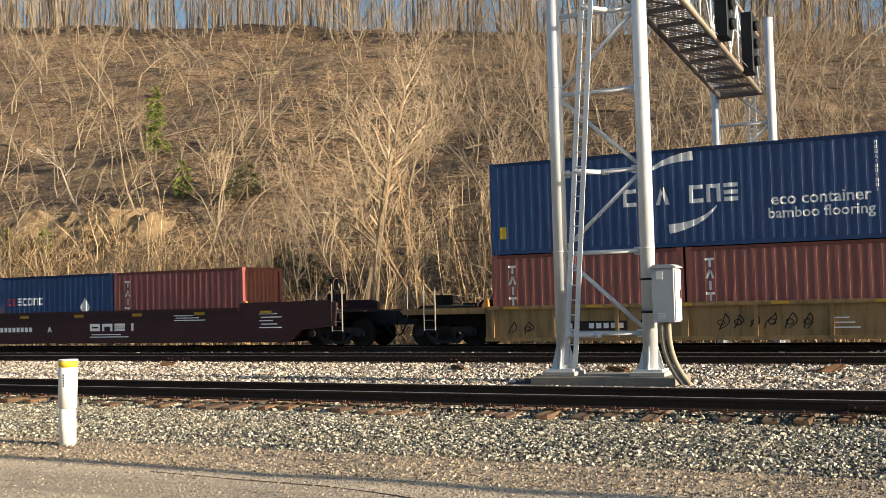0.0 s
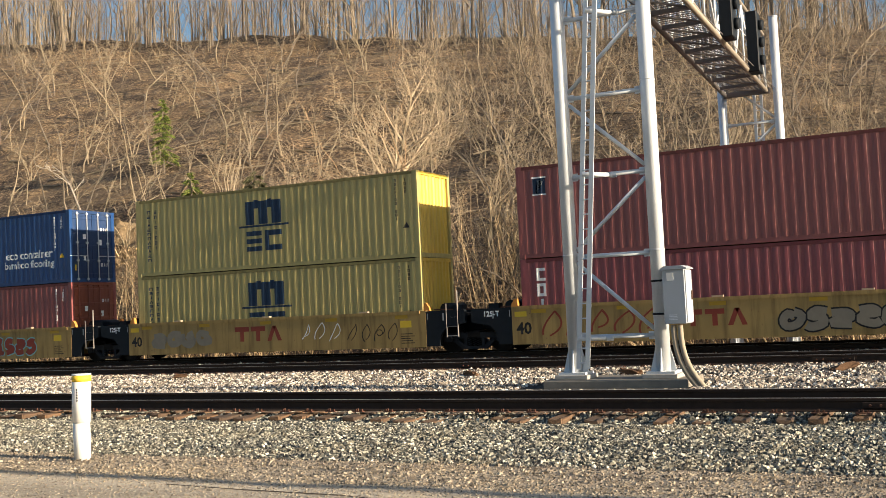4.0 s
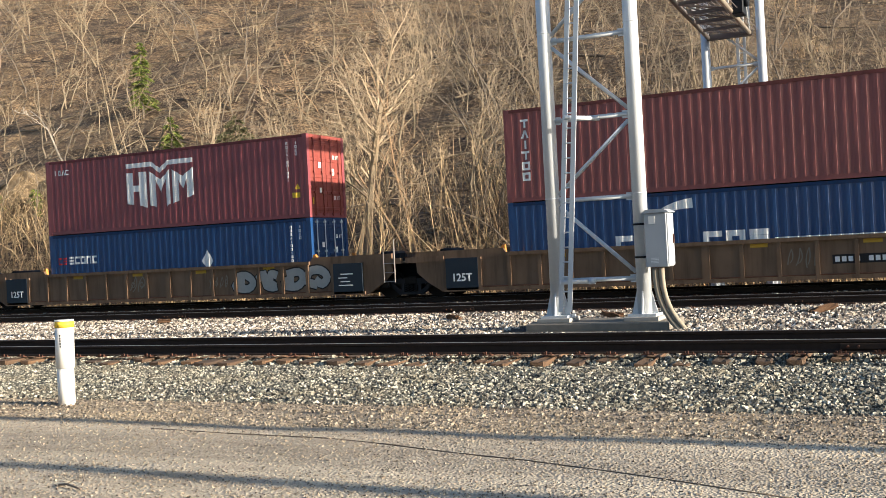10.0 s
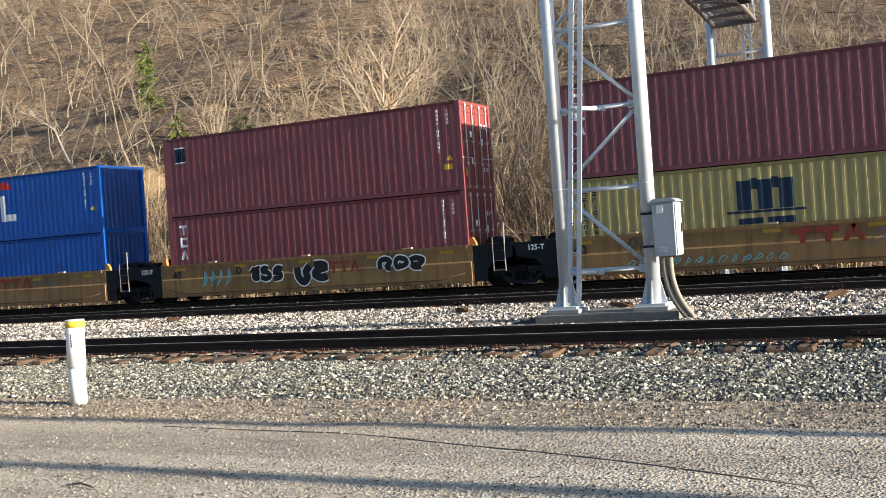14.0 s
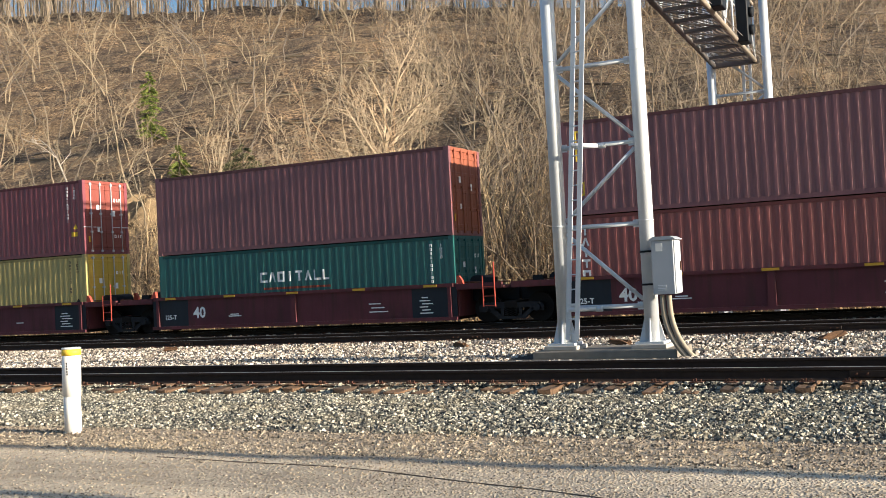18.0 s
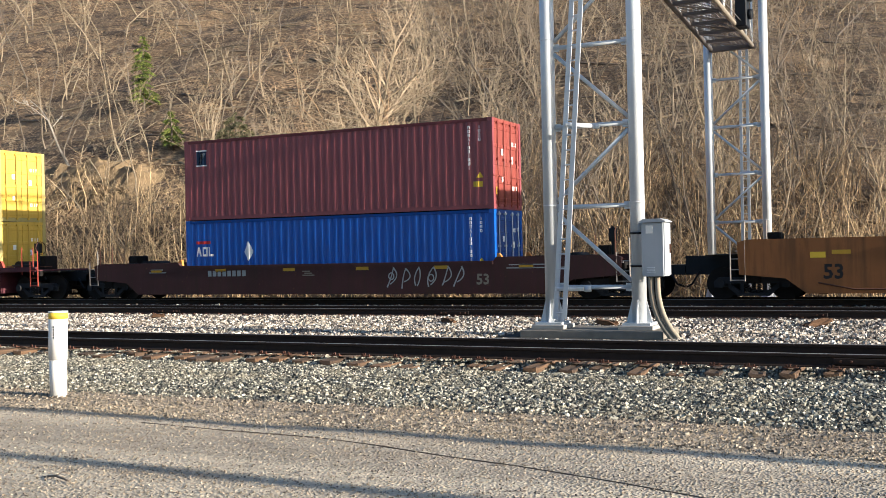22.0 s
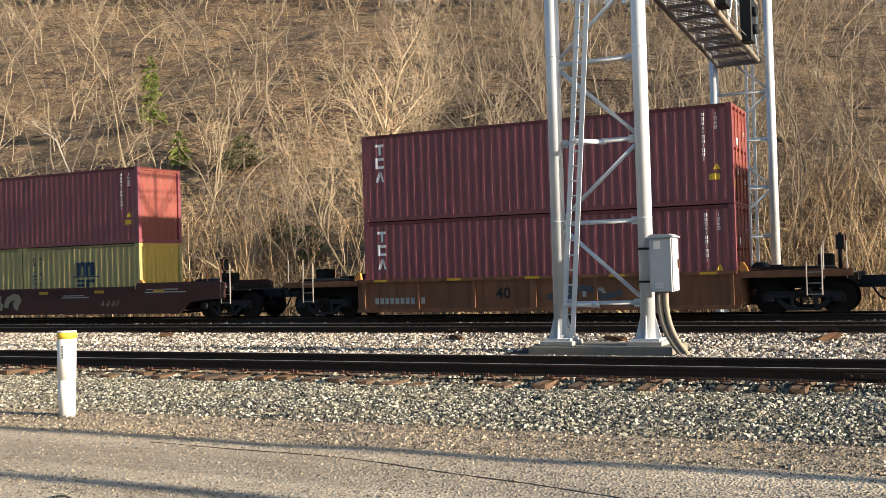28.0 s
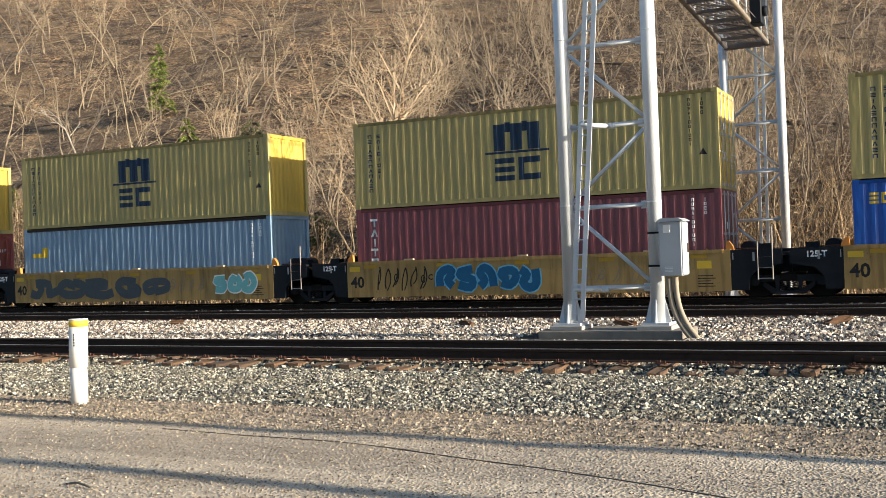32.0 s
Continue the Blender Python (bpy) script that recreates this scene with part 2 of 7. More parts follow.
M_TWIG = twig_mat("dry_twigs", [(0.0, (0.07, 0.048, 0.026)), (0.40, (0.31, 0.215, 0.11)), (1.0, (0.74, 0.56, 0.32))])
M_GREEN = twig_mat("needles", [(0.0, (0.045, 0.075, 0.012)), (0.5, (0.15, 0.20, 0.03)), (1.0, (0.36, 0.38, 0.08))])
M_BRUSH = twig_mat("brown_brush", [(0.0, (0.05, 0.033, 0.02)), (0.5, (0.20, 0.135, 0.072)), (1.0, (0.54, 0.39, 0.22))])
M_ROCK = plain("sandstone", (0.135, 0.098, 0.058), 0.92, 0.0, 0.8, 3.2)


# ---------------------------------------------------------------- mesh tools
def box(bm, x0, x1, y0, y1, z0, z1):
    vs = [bm.verts.new(p) for p in ((x0, y0, z0), (x1, y0, z0), (x1, y1, z0), (x0, y1, z0), (x0, y0, z1), (x1, y0, z1), (x1, y1, z1), (x0, y1, z1))]
    for q in ((3, 2, 1, 0), (4, 5, 6, 7), (0, 1, 5, 4), (1, 2, 6, 5), (2, 3, 7, 6), (3, 0, 4, 7)):
        bm.faces.new([vs[i] for i in q])


def prism(bm, pts, a, b, axis="y"):
    """A closed outline drawn in (x, z) and pulled from y = a to y = b; axis 'x': drawn in (y, z), pulled along x."""
    put = (lambda p, d: (p[0], d, p[1])) if axis == "y" else (lambda p, d: (d, p[0], p[1])) if axis == "x" else (lambda p, d: (p[0], p[1], d))
    v0, v1 = [bm.verts.new(put(p, a)) for p in pts], [bm.verts.new(put(p, b)) for p in pts]
    n = len(pts)
    f = [bm.faces.new(v0), bm.faces.new(v1[::-1])]
    for i in range(n):
        f.append(bm.faces.new((v0[i], v1[i], v1[(i + 1) % n], v0[(i + 1) % n])))
    return f


def tube(bm, p, q, r, n=8, r2=None):
    p, q = Vector(p), Vector(q)
    w = (q - p).normalized()
    a = w.cross(Vector((0, 0, 1)) if abs(w.z) < 0.9 else Vector((1, 0, 0))).normalized()
    c = w.cross(a)
    r2 = r if r2 is None else r2
    ring = lambda o, k: [bm.verts.new(o + (a * math.cos(6.28319 * i / n) + c * math.sin(6.28319 * i / n)) * k) for i in range(n)]
    u, v = ring(p, r), ring(q, r2)
    bm.faces.new(u[::-1]), bm.faces.new(v)
    for i in range(n):
        bm.faces.new((u[i], u[(i + 1) % n], v[(i + 1) % n], v[i])).smooth = n > 6


def pipe(bm, pts, r, n=8):
    """One bent pipe through the points."""
    pts = [Vector(p) for p in pts]
    rings = []
    for i, p in enumerate(pts):
        w = (pts[min(i + 1, len(pts) - 1)] - pts[max(i - 1, 0)]).normalized()
        a = w.cross(Vector((0, 1, 0)) if abs(w.y) < 0.9 else Vector((1, 0, 0))).normalized()
        c = w.cross(a)
        rings.append([bm.verts.new(p + (a * math.cos(6.28319 * k / n) + c * math.sin(6.28319 * k / n)) * r) for k in range(n)])
    bm.faces.new(rings[0][::-1]), bm.faces.new(rings[-1])
    for u, v in zip(rings, rings[1:]):
        for k in range(n):
            bm.faces.new((u[k], u[(k + 1) % n], v[(k + 1) % n], v[k])).smooth = True


def mesh_of(name, bm, mat, bevel=0.0):
    bmesh.ops.recalc_face_normals(bm, faces=bm.faces)
    if bevel:
        bmesh.ops.bevel(bm, geom=[e for e in bm.edges], offset=bevel, segments=1, affect="EDGES", clamp_overlap=True)
    me = bpy.data.meshes.new(name)
    bm.to_mesh(me)
    bm.free()
    if mat:
        me.materials.append(mat)
    return me


def part(name, bm, mat, parent, label="", bevel=0.0):
    me = bm if isinstance(bm, bpy.types.Mesh) else mesh_of(name, bm, mat, bevel)
    ob = new(name, me)
    ob.parent = parent
    if label:
        ob["label"] = label
    return ob


def made(fn, *args):
    bm = bmesh.new()
    fn(bm, *args)
    return bm


def boxes(*rows):
    bm = bmesh.new()
    for r in rows:
        box(bm, *r)
    return bm


def pyd(name, verts, faces, mat):
    me = bpy.data.meshes.new(name)
    me.from_pydata(verts, [], faces)
    me.materials.append(mat)
    me.update()
    return me


def empty(name, label, category, group="", kind="", at=(0, 0, 0)):
    ob = new(name)
    ob.location = at
    return tagged(ob, label, category, group, kind)


# ---------------------------------------------------------------- lie of the land
TRACKS = (16.3, 26.35, 31.5)
HILL_FOOT, CREST = 41.0, 110.0


def bumpy(x, y, s, seed=0.0):
    return noise.noise(Vector((x * s + seed, y * s, seed * 1.7)))


def crest_z(x):
    k = max(-160.0, min(60.0, x))
    return 26.0 - 0.148 * k if k < 0 else 26.0 - 0.05 * k


def land(x, y):
    prof = ((-40, -0.14), (7.5, -0.16), (9.5, -0.22), (11.0, -0.25), (13.5, -0.28), (14.5, -0.30), (14.95, -0.335), (15.3, -0.29), (17.8, -0.275), (19.0, -0.27), (23.5, -0.27), (25.0, -0.215), (32.9, -0.215), (33.6, -0.34), (34.5, -0.5), (HILL_FOOT, -0.4))
    if y <= HILL_FOOT:
        z = prof[0][1]
        for (a, za), (b, zb) in zip(prof, prof[1:]):
            if a <= y <= b:
                z = za + (zb - za) * (y - a) / (b - a)
        if y < 10:
            z += 0.018 * bumpy(x, y, 0.7) + 0.012 * math.sin(y * 2.4 + 0.25 * bumpy(x, y, 0.12) * 6)
        return z
    top = crest_z(x)
    t = (y - HILL_FOOT) / (CREST - HILL_FOOT)
    if t < 1:
        z = top * t * (1.22 - 0.22 * t)
    else:
        z = top - 0.03 * (y - CREST)
    k = min(1.0, (y - HILL_FOOT) / 12)
    return max(-3.0, z - 0.4 + k * (1.1 * bumpy(x, y, 0.045, 3) + 0.45 * bumpy(x, y, 0.16, 5) + 0.26 * bumpy(x * 0.7, y, 0.55, 7) + 0.13 * bumpy(x * 0.8, y, 1.3, 11)))


def build_ground():
    def lines(stops):
        out = []
        for (a, step), (b, _) in zip(stops, stops[1:]):
            n = max(1, round((b - a) / step))
            out += [a + (b - a) * i / n for i in range(n)]
        return out + [stops[-1][0]]
    xs = lines([(-1500, 250), (-260, 30), (-150, 0.6), (-22, 0.4), (4, 1.5), (30, 8), (140, 80), (1500, 80)])
    ys = lines([(-1500, 300), (-60, 12), (2, 0.35), (12, 0.45), (42, 0.6), (114, 6), (170, 60), (400, 300), (1600, 300)])
    verts = [(x, y, land(x, y)) for y in ys for x in xs]
    w = len(xs)
    faces = [(j * w + i, j * w + i + 1, (j + 1) * w + i + 1, (j + 1) * w + i) for j in range(len(ys) - 1) for i in range(w - 1)]
    me = pyd("ground", verts, faces, M_GROUND)
    for p in me.polygons:
        p.use_smooth = True
    tagged(new("ground", me), "gravel lane, dirt verge and leaf-littered wooded hillside", "ground", kind="structure")


build_ground()


def worn_tie(bm, seed):
    """A sawn tie with split, rounded ends and a hollowed top."""
    rng = random.Random(seed)
    prev = None
    for y in (-1.31, -1.27, -1.05, -0.8, 0.0, 0.8, 1.05, 1.27, 1.31):
        k = 0.93 if abs(y) > 1.3 else 1.0
        j = lambda: rng.gauss(0, 0.006 if abs(y) > 1 else 0.003)
        cur = [bm.verts.new((x * k + j(), y + j() * 2, -0.09 + (z + 0.09) * k + j())) for x, z in ((-0.115, -0.18), (0.115, -0.18), (0.118, -0.02), (0.10, 0.0), (0.02, -0.012), (-0.10, 0.0), (-0.118, -0.02))]
        if prev:
            for i in range(7):
                bm.faces.new((prev[i], prev[(i + 1) % 7], cur[(i + 1) % 7], cur[i]))
        else:
            bm.faces.new(cur[::-1])
        prev = cur
    bm.faces.new(prev)


def build_rail_track(name, yc, x0, x1, tie_span, label):
    track = empty(name, label, "railway track", kind="structure")
    # the rail's section, foot to head
    sec = [(-0.075, -0.186), (0.075, -0.186), (0.075, -0.175), (0.02, -0.158), (0.009, -0.14), (0.009, -0.055), (0.036, -0.042), (0.036, -0.010)]
    sec += [(0.026, -0.001), (-0.026, -0.001), (-0.036, -0.010), (-0.036, -0.042), (-0.009, -0.055), (-0.009, -0.14), (-0.02, -0.158), (-0.075, -0.175)]
    for side in (-1, 1):
        y = yc + side * 0.755
        part("rail", made(lambda bm: prism(bm, [(y + a, b) for a, b in sec], x0, x1, "x")), M_RAIL, track)
        part("running_surface", boxes((x0, x1, y - 0.024, y + 0.024, -0.004, 0.0015)), M_HEAD, track)
    rng = random.Random(int(yc * 10))
    tie = mesh_of("tie", made(worn_tie, int(yc)), M_TIE)
    plate = mesh_of("tie_plate", boxes((-0.10, 0.10, -0.17, 0.17, 0.0, 0.014), (-0.07, -0.045, -0.14, -0.115, 0.01, 0.05), (0.05, 0.075, -0.14, -0.115, 0.01, 0.045), (-0.02, 0.005, -0.155, -0.13, 0.01, 0.06), (-0.06, -0.035, 0.1, 0.125, 0.01, 0.045)), M_RUST)
    x = tie_span[0]
    while x < tie_span[1]:
        skew = rng.gauss(0, 3.2)
        t = part("tie", tie, None, track)
        t.matrix_basis = pose(x, yc + rng.gauss(0, 0.12), -0.226 - abs(rng.gauss(0, 0.022)), rng.gauss(0, 0.5), rng.gauss(0, 1.5), skew)
        for side in (-1, 1):
            p = part("tie_plate", plate, None, track)
            p.matrix_basis = pose(x, yc + side * 0.755, -0.200, 0, 0, 180 if side > 0 else 0)
        x += rng.uniform(0.44, 0.62)
    return track


def joint_bars(track, yc, xs):
    for x, z in xs:
        y = yc - 0.755
        bar = part("joint_bar", boxes((x - 0.46, x + 0.46, y - 0.045, y - 0.010, -0.145, -0.055)), M_RAIL, track, bevel=0.006)
        for k in (-0.36, -0.22, 0.22, 0.36):
            part("bolt", made(lambda bm: tube(bm, (x + k, y - 0.044, -0.10), (x + k, y - 0.075, -0.10), 0.018, 6)), M_RUST, bar)


t1 = build_rail_track("railway_near", TRACKS[0], -160, 90, (-24, 5), "unused near track, dark rails on weathered wooden ties")
t2 = build_rail_track("railway_middle", TRACKS[1], -220, 90, (-36, 4), "middle track with dark rails sunk in pale ballast")
t3 = build_rail_track("railway_far", TRACKS[2], -400, 300, (-44, 4), "track that carries the passing freight train")
joint_bars(t1, TRACKS[0], [(-0.9, 0)])
joint_bars(t2, TRACKS[1], [(-21.7, 0), (-11.9, 0), (-2.8, 0)])


# ---------------------------------------------------------------- broken stone
def stones(name, count, spot, sizes, mat, label, seed, flat=0.7):
    rng = np.random.RandomState(seed)
    base = np.array([(0.95, -0.1, -0.7), (-0.55, 0.8, -0.7), (-0.55, -0.8, -0.7), (0.7, 0.2, 0.7), (-0.35, 0.75, 0.7), (-0.5, -0.6, 0.7)], float)
    tri = np.array([(0, 2, 1), (3, 4, 5), (0, 1, 4), (0, 4, 3), (1, 2, 5), (1, 5, 4), (2, 0, 3), (2, 3, 5)])
    xy = spot(rng, count)
    n = len(xy)
    z = np.array([land(a, b) for a, b in xy])
    size = rng.uniform(sizes[0], sizes[1], n) * rng.uniform(0.6, 1.25, n)
    v = base[None] * rng.uniform(0.7, 1.15, (n, 6, 1)) + rng.normal(0, 0.14, (n, 6, 3))
    v[:, :, 2] *= flat
    a = rng.uniform(0, 6.283, n)
    c, s = np.cos(a), np.sin(a)
    tilt = rng.normal(0, 0.5, n)
    ct, st = np.cos(tilt), np.sin(tilt)
    x1, y1, z1 = v[:, :, 0], v[:, :, 1] * ct[:, None] - v[:, :, 2] * st[:, None], v[:, :, 1] * st[:, None] + v[:, :, 2] * ct[:, None]
    v = np.stack([x1 * c[:, None] - y1 * s[:, None], x1 * s[:, None] + y1 * c[:, None], z1], 2) * size[:, None, None]
    v[:, :, 0] += xy[:, 0, None]
    v[:, :, 1] += xy[:, 1, None]
    v[:, :, 2] += (z + size * rng.uniform(0.05, 0.45, n))[:, None]
    f = (tri[None] + (np.arange(n) * 6)[:, None, None]).reshape(-1, 3)
    me = pyd(name, v.reshape(-1, 3).tolist(), f.tolist(), mat)
    return tagged(new(name, me), label, "ballast", kind="stuff")


def wedge(y0, y1, left=1.22, right=0.02, bias=1.0):
    def spot(rng, n):
        y = y0 + (y1 - y0) * rng.uniform(0, 1, n) ** bias
        x = -left * y + (left - right + 0.08) * y * rng.uniform(0, 1, n)
        # none on the foundation slab or right before it
        keep = ~((x > -8.45) & (x < -4.75) & (y > 19.7) & (y < 21.95))
        return np.stack([x, y], 1)[keep]
    return spot


stones("ballast_shoulder", 58000, wedge(10.6, 15.2, bias=0.8), (0.014, 0.031), M_STONE_A, "coarse grey broken stone beside the near track", 1, 0.95)
stones("ballast_crib", 13000, wedge(15.0, 17.9), (0.022, 0.042), M_STONE_A, "grey broken stone between the ties", 2, 0.9)
stones("ballast_between", 44000, wedge(17.7, 25.5), (0.023, 0.050), M_STONE_B, "pale sunlit broken stone between the tracks", 3, 0.95)
stones("ballast_far", 7000, wedge(25.6, 33.6), (0.035, 0.07), M_STONE_B, "pale broken stone round the far tracks", 4)
stones("road_pebbles", 22000, wedge(4.6, 9.4, bias=1.0), (0.004, 0.012), M_PEBBLE, "small loose pebbles on the gravel lane", 5)
stones("verge_gravel", 18000, wedge(9.0, 11.6), (0.005, 0.020), M_PEBBLE, "tan gravel and crumbled dirt on the verge", 6, 0.8)


# ---------------------------------------------------------------- signal bridge
LEG_X, NEAR_Y, FAR_Y = (-7.40, -5.53), 20.9, 37.0
FAR_X = (-7.16, -5.27)
DECK_Z = 8.42


def base_foot(bm, x, y, z, s=0.27):
    box(bm, x - s, x + s, y - s, y + s, z, z + 0.05)
    for a in range(4):
        dx, dy = ((1, 0), (0, 1), (-1, 0), (0, -1))[a]
        t = 0.012
        pts = [(0.14, z + 0.05), (s - 0.02, z + 0.05), (0.15, z + 0.52), (0.14, z + 0.52)]
        if dx:
            prism(bm, [(x + dx * p, q) for p, q in pts], y - t, y + t)
        else:
            prism(bm, [(y + dy * p, q) for p, q in pts], x - t, x + t, "x")


def build_tower(bridge, xs, y, z0, top, first, step, r):
    for x in xs:
        leg = part("leg", made(lambda bm: tube(bm, (x, y, z0 + 0.05), (x, y, top), r, 20)), M_GALV, bridge)
        part("base_plate", made(base_foot, x, y, z0, 0.29), M_GALV, leg)
        part("cap", made(lambda bm: tube(bm, (x, y, top), (x, y, top + 0.03), r + 0.012, 20)), M_GALV, leg)
        for z in (first + step * 1.02, first + step * 3.1):
            part("collar", made(lambda bm: tube(bm, (x, y, z), (x, y, z + 0.02), r + 0.008, 20)), M_GALV, leg)
    a, b = xs[0] + r, xs[1] - r
    k, z = 0, first
    while z < DECK_Z + 0.6:
        part("cross_brace", made(lambda bm: tube(bm, (a, y, z), (b, y, z), 0.048, 10)), M_GALV, bridge)
        for x, d in ((a, 1), (b, -1)):
            part("gusset", boxes((min(x, x + d * 0.12), max(x, x + d * 0.12), y - 0.008, y + 0.008, z - 0.08, z + 0.08)), M_GALV, bridge)
        if z + step < DECK_Z + 1.0:
            lo, hi = z + 0.13, z + step - 0.13
            ends = ((a, y, hi), (b, y, lo)) if k % 2 == 0 else ((a, y, lo), (b, y, hi))
            part("diagonal_brace", made(lambda bm: tube(bm, ends[0], ends[1], 0.043, 10)), M_GALV, bridge)
        k, z = k + 1, z + step


def build_ladder(bridge, xb, xt, y, z0, z1, width, hold, yl):
    at = lambda z, s: (xb + (xt - xb) * (z - z0) / (z1 - z0) + s * width, y - s * 0.05, z)
    ladder = part("ladder_rail", made(lambda bm: [prism(bm, [(at(z0, s)[0] - 0.050, z0), (at(z0, s)[0] + 0.050, z0), (at(z1, s)[0] + 0.050, z1), (at(z1, s)[0] - 0.050, z1)], at(z0, s)[1] - 0.014, at(z0, s)[1] + 0.014) for s in (-0.5, 0.5)]), M_GALV, bridge)
    z = z0 + 0.12
    rung = []
    while z < z1:
        rung.append(z)
        z += 0.305
    for z in rung:
        part("rung", made(lambda bm: tube(bm, at(z, -0.5), at(z, 0.5), 0.016, 6)), M_GALV, ladder)
    for z in hold:
        p = at(z, 0)
        part("standoff", made(lambda bm: (tube(bm, (p[0] - 0.1, p[1] - 0.05, z), (p[0] + 0.38, yl, z - 0.02), 0.048, 10), tube(bm, (p[0] + 0.36, yl - 0.02, z - 0.02), (p[0] + 0.50, yl, z - 0.02), 0.062, 10))), M_GALV, ladder)


def build_bridge():
    bridge = empty("signal_bridge", "tall galvanised pipe signal bridge over two tracks", "signal bridge", at=(0, 0, 0))
    build_tower(bridge, LEG_X, NEAR_Y, -0.02, 11.4, 0.755, 1.685, 0.150)
    build_tower(bridge, FAR_X, FAR_Y, -0.35, 10.95, 0.72, 1.66, 0.150)
    build_ladder(bridge, -7.08, -6.33, 20.42, 0.12, 9.9, 0.21, (0.74, 4.12, 7.5), 20.85)
    build_ladder(bridge, -6.05, -6.0, 37.35, 0.1, 8.4, 0.24, (2.4, 4.1, 5.75), 37.02)
    # walkway between the two towers
    near, far = (-6.30, -5.28), (-7.02, -5.62)
    y0, y1 = NEAR_Y - 0.6, FAR_Y - 0.1
    xl = lambda y: near[0] + (far[0] - near[0]) * (y - y0) / (y1 - y0)
    xr = lambda y: near[1] + (far[1] - near[1]) * (y - y0) / (y1 - y0)
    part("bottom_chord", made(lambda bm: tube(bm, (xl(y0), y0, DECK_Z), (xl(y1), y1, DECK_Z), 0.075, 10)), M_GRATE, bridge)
    # sun-side chord paler than its twin, the sunlit look set by colour
    part("bottom_chord", made(lambda bm: tube(bm, (xr(y0), y0, DECK_Z), (xr(y1), y1, DECK_Z), 0.075, 10)), M_TAN, bridge, "tan pipe chord coloured as if sunlit")
    for f in (xl, xr):
        part("top_chord", made(lambda bm: tube(bm, (f(y0), y0, DECK_Z + 1.95), (f(y1), y1, DECK_Z + 1.95), 0.06, 10)), M_TAN, bridge)
    part("end_beam", boxes((far[0] - 0.05, far[1] + 0.1, y1 - 0.08, y1 + 0.1, DECK_Z - 0.09, DECK_Z + 0.09)), M_GRATE, bridge)
    n = 11
    ys = [y0 + (y1 - y0) * i / n for i in range(n + 1)]
    for i, y in enumerate(ys):
        part("floor_beam", boxes((xl(y), xr(y), y - 0.04, y + 0.04, DECK_Z - 0.05, DECK_Z + 0.05)), M_GRATE, bridge)
        for f in (xl, xr):
            part("upright", made(lambda bm: tube(bm, (f(y), y, DECK_Z), (f(y), y, DECK_Z + 1.95), 0.032, 8)), M_GALV, bridge)
        if i < n:
            yb = ys[i + 1]
            part("floor_brace", made(lambda bm: tube(bm, (xl(y), y, DECK_Z - 0.01), (xr(yb), yb, DECK_Z - 0.01), 0.03, 6)), M_GRATE, bridge)
            for f in (xl, xr):
                lo, hi = (y, yb) if i % 2 else (yb, y)
                part("truss_diagonal", made(lambda bm: tube(bm, (f(lo), lo, DECK_Z + 0.05), (f(hi), hi, DECK_Z + 1.9), 0.03, 8)), M_GALV, bridge)
                part("guard_rail", made(lambda bm: tube(bm, (f(y), y, DECK_Z + 1.05), (f(yb), yb, DECK_Z + 1.05), 0.022, 6)), M_GALV, bridge)
    # open steel grating, bar by bar
    bm = bmesh.new()
    y = y0
    while y < y1:
        box(bm, xl(y) + 0.06, xr(y) - 0.06, y, y + 0.009, DECK_Z + 0.06, DECK_Z + 0.085)
        y += 0.19
    for k in range(8):
        t = (k + 0.5) / 8
        box(bm, xl(y0) + (xr(y0) - xl(y0)) * t - 0.006, xl(y0) + (xr(y0) - xl(y0)) * t + 0.006, y0, y1, DECK_Z + 0.062, DECK_Z + 0.084)
    part("grating", bm, M_GRATE, bridge, "open dark steel walkway grating")
    # signal heads hung on the right-hand truss
    for y, zc in ((28.6, DECK_Z + 0.95), (33.2, DECK_Z + 0.85)):
        x = xr(y) + 0.21
        head = part("signal_head", boxes((x - 0.17, x + 0.17, y - 0.32, y + 0.32, zc - 0.95, zc + 0.95)), M_BLACK, bridge, "tall black signal backboard", bevel=0.02)
        for k in (-0.55, 0.0, 0.55):
            part("hood", made(lambda bm: tube(bm, (x + 0.16, y, zc + k), (x + 0.30, y, zc + k - 0.02), 0.16, 12)), M_BLACK, head)
        part("bracket", boxes((x - 0.26, x - 0.16, y - 0.04, y + 0.04, zc - 0.05, zc + 0.05)), M_GALV, head)


build_bridge()

pad = tagged(new("foundation", mesh_of("foundation", boxes((-7.95, -4.93, 20.35, 21.75, -0.40, -0.11)), M_CONC, 0.02)), "low concrete foundation slab under the signal bridge", "foundation")
for x in LEG_X:
    part("pedestal", boxes((x - 0.36, x + 0.36, NEAR_Y - 0.36, NEAR_Y + 0.36, -0.11, -0.02)), plain("grey_pedestal", (0.36, 0.35, 0.33), 0.85, 0.0, 0.2), pad, bevel=0.012)
far_pad = tagged(new("foundation", mesh_of("foundation", boxes((-8.0, -4.5, FAR_Y - 0.6, FAR_Y + 0.6, -0.75, -0.35)), M_CONC, 0.02)), "concrete foundation of the bridge beyond the train", "foundation")


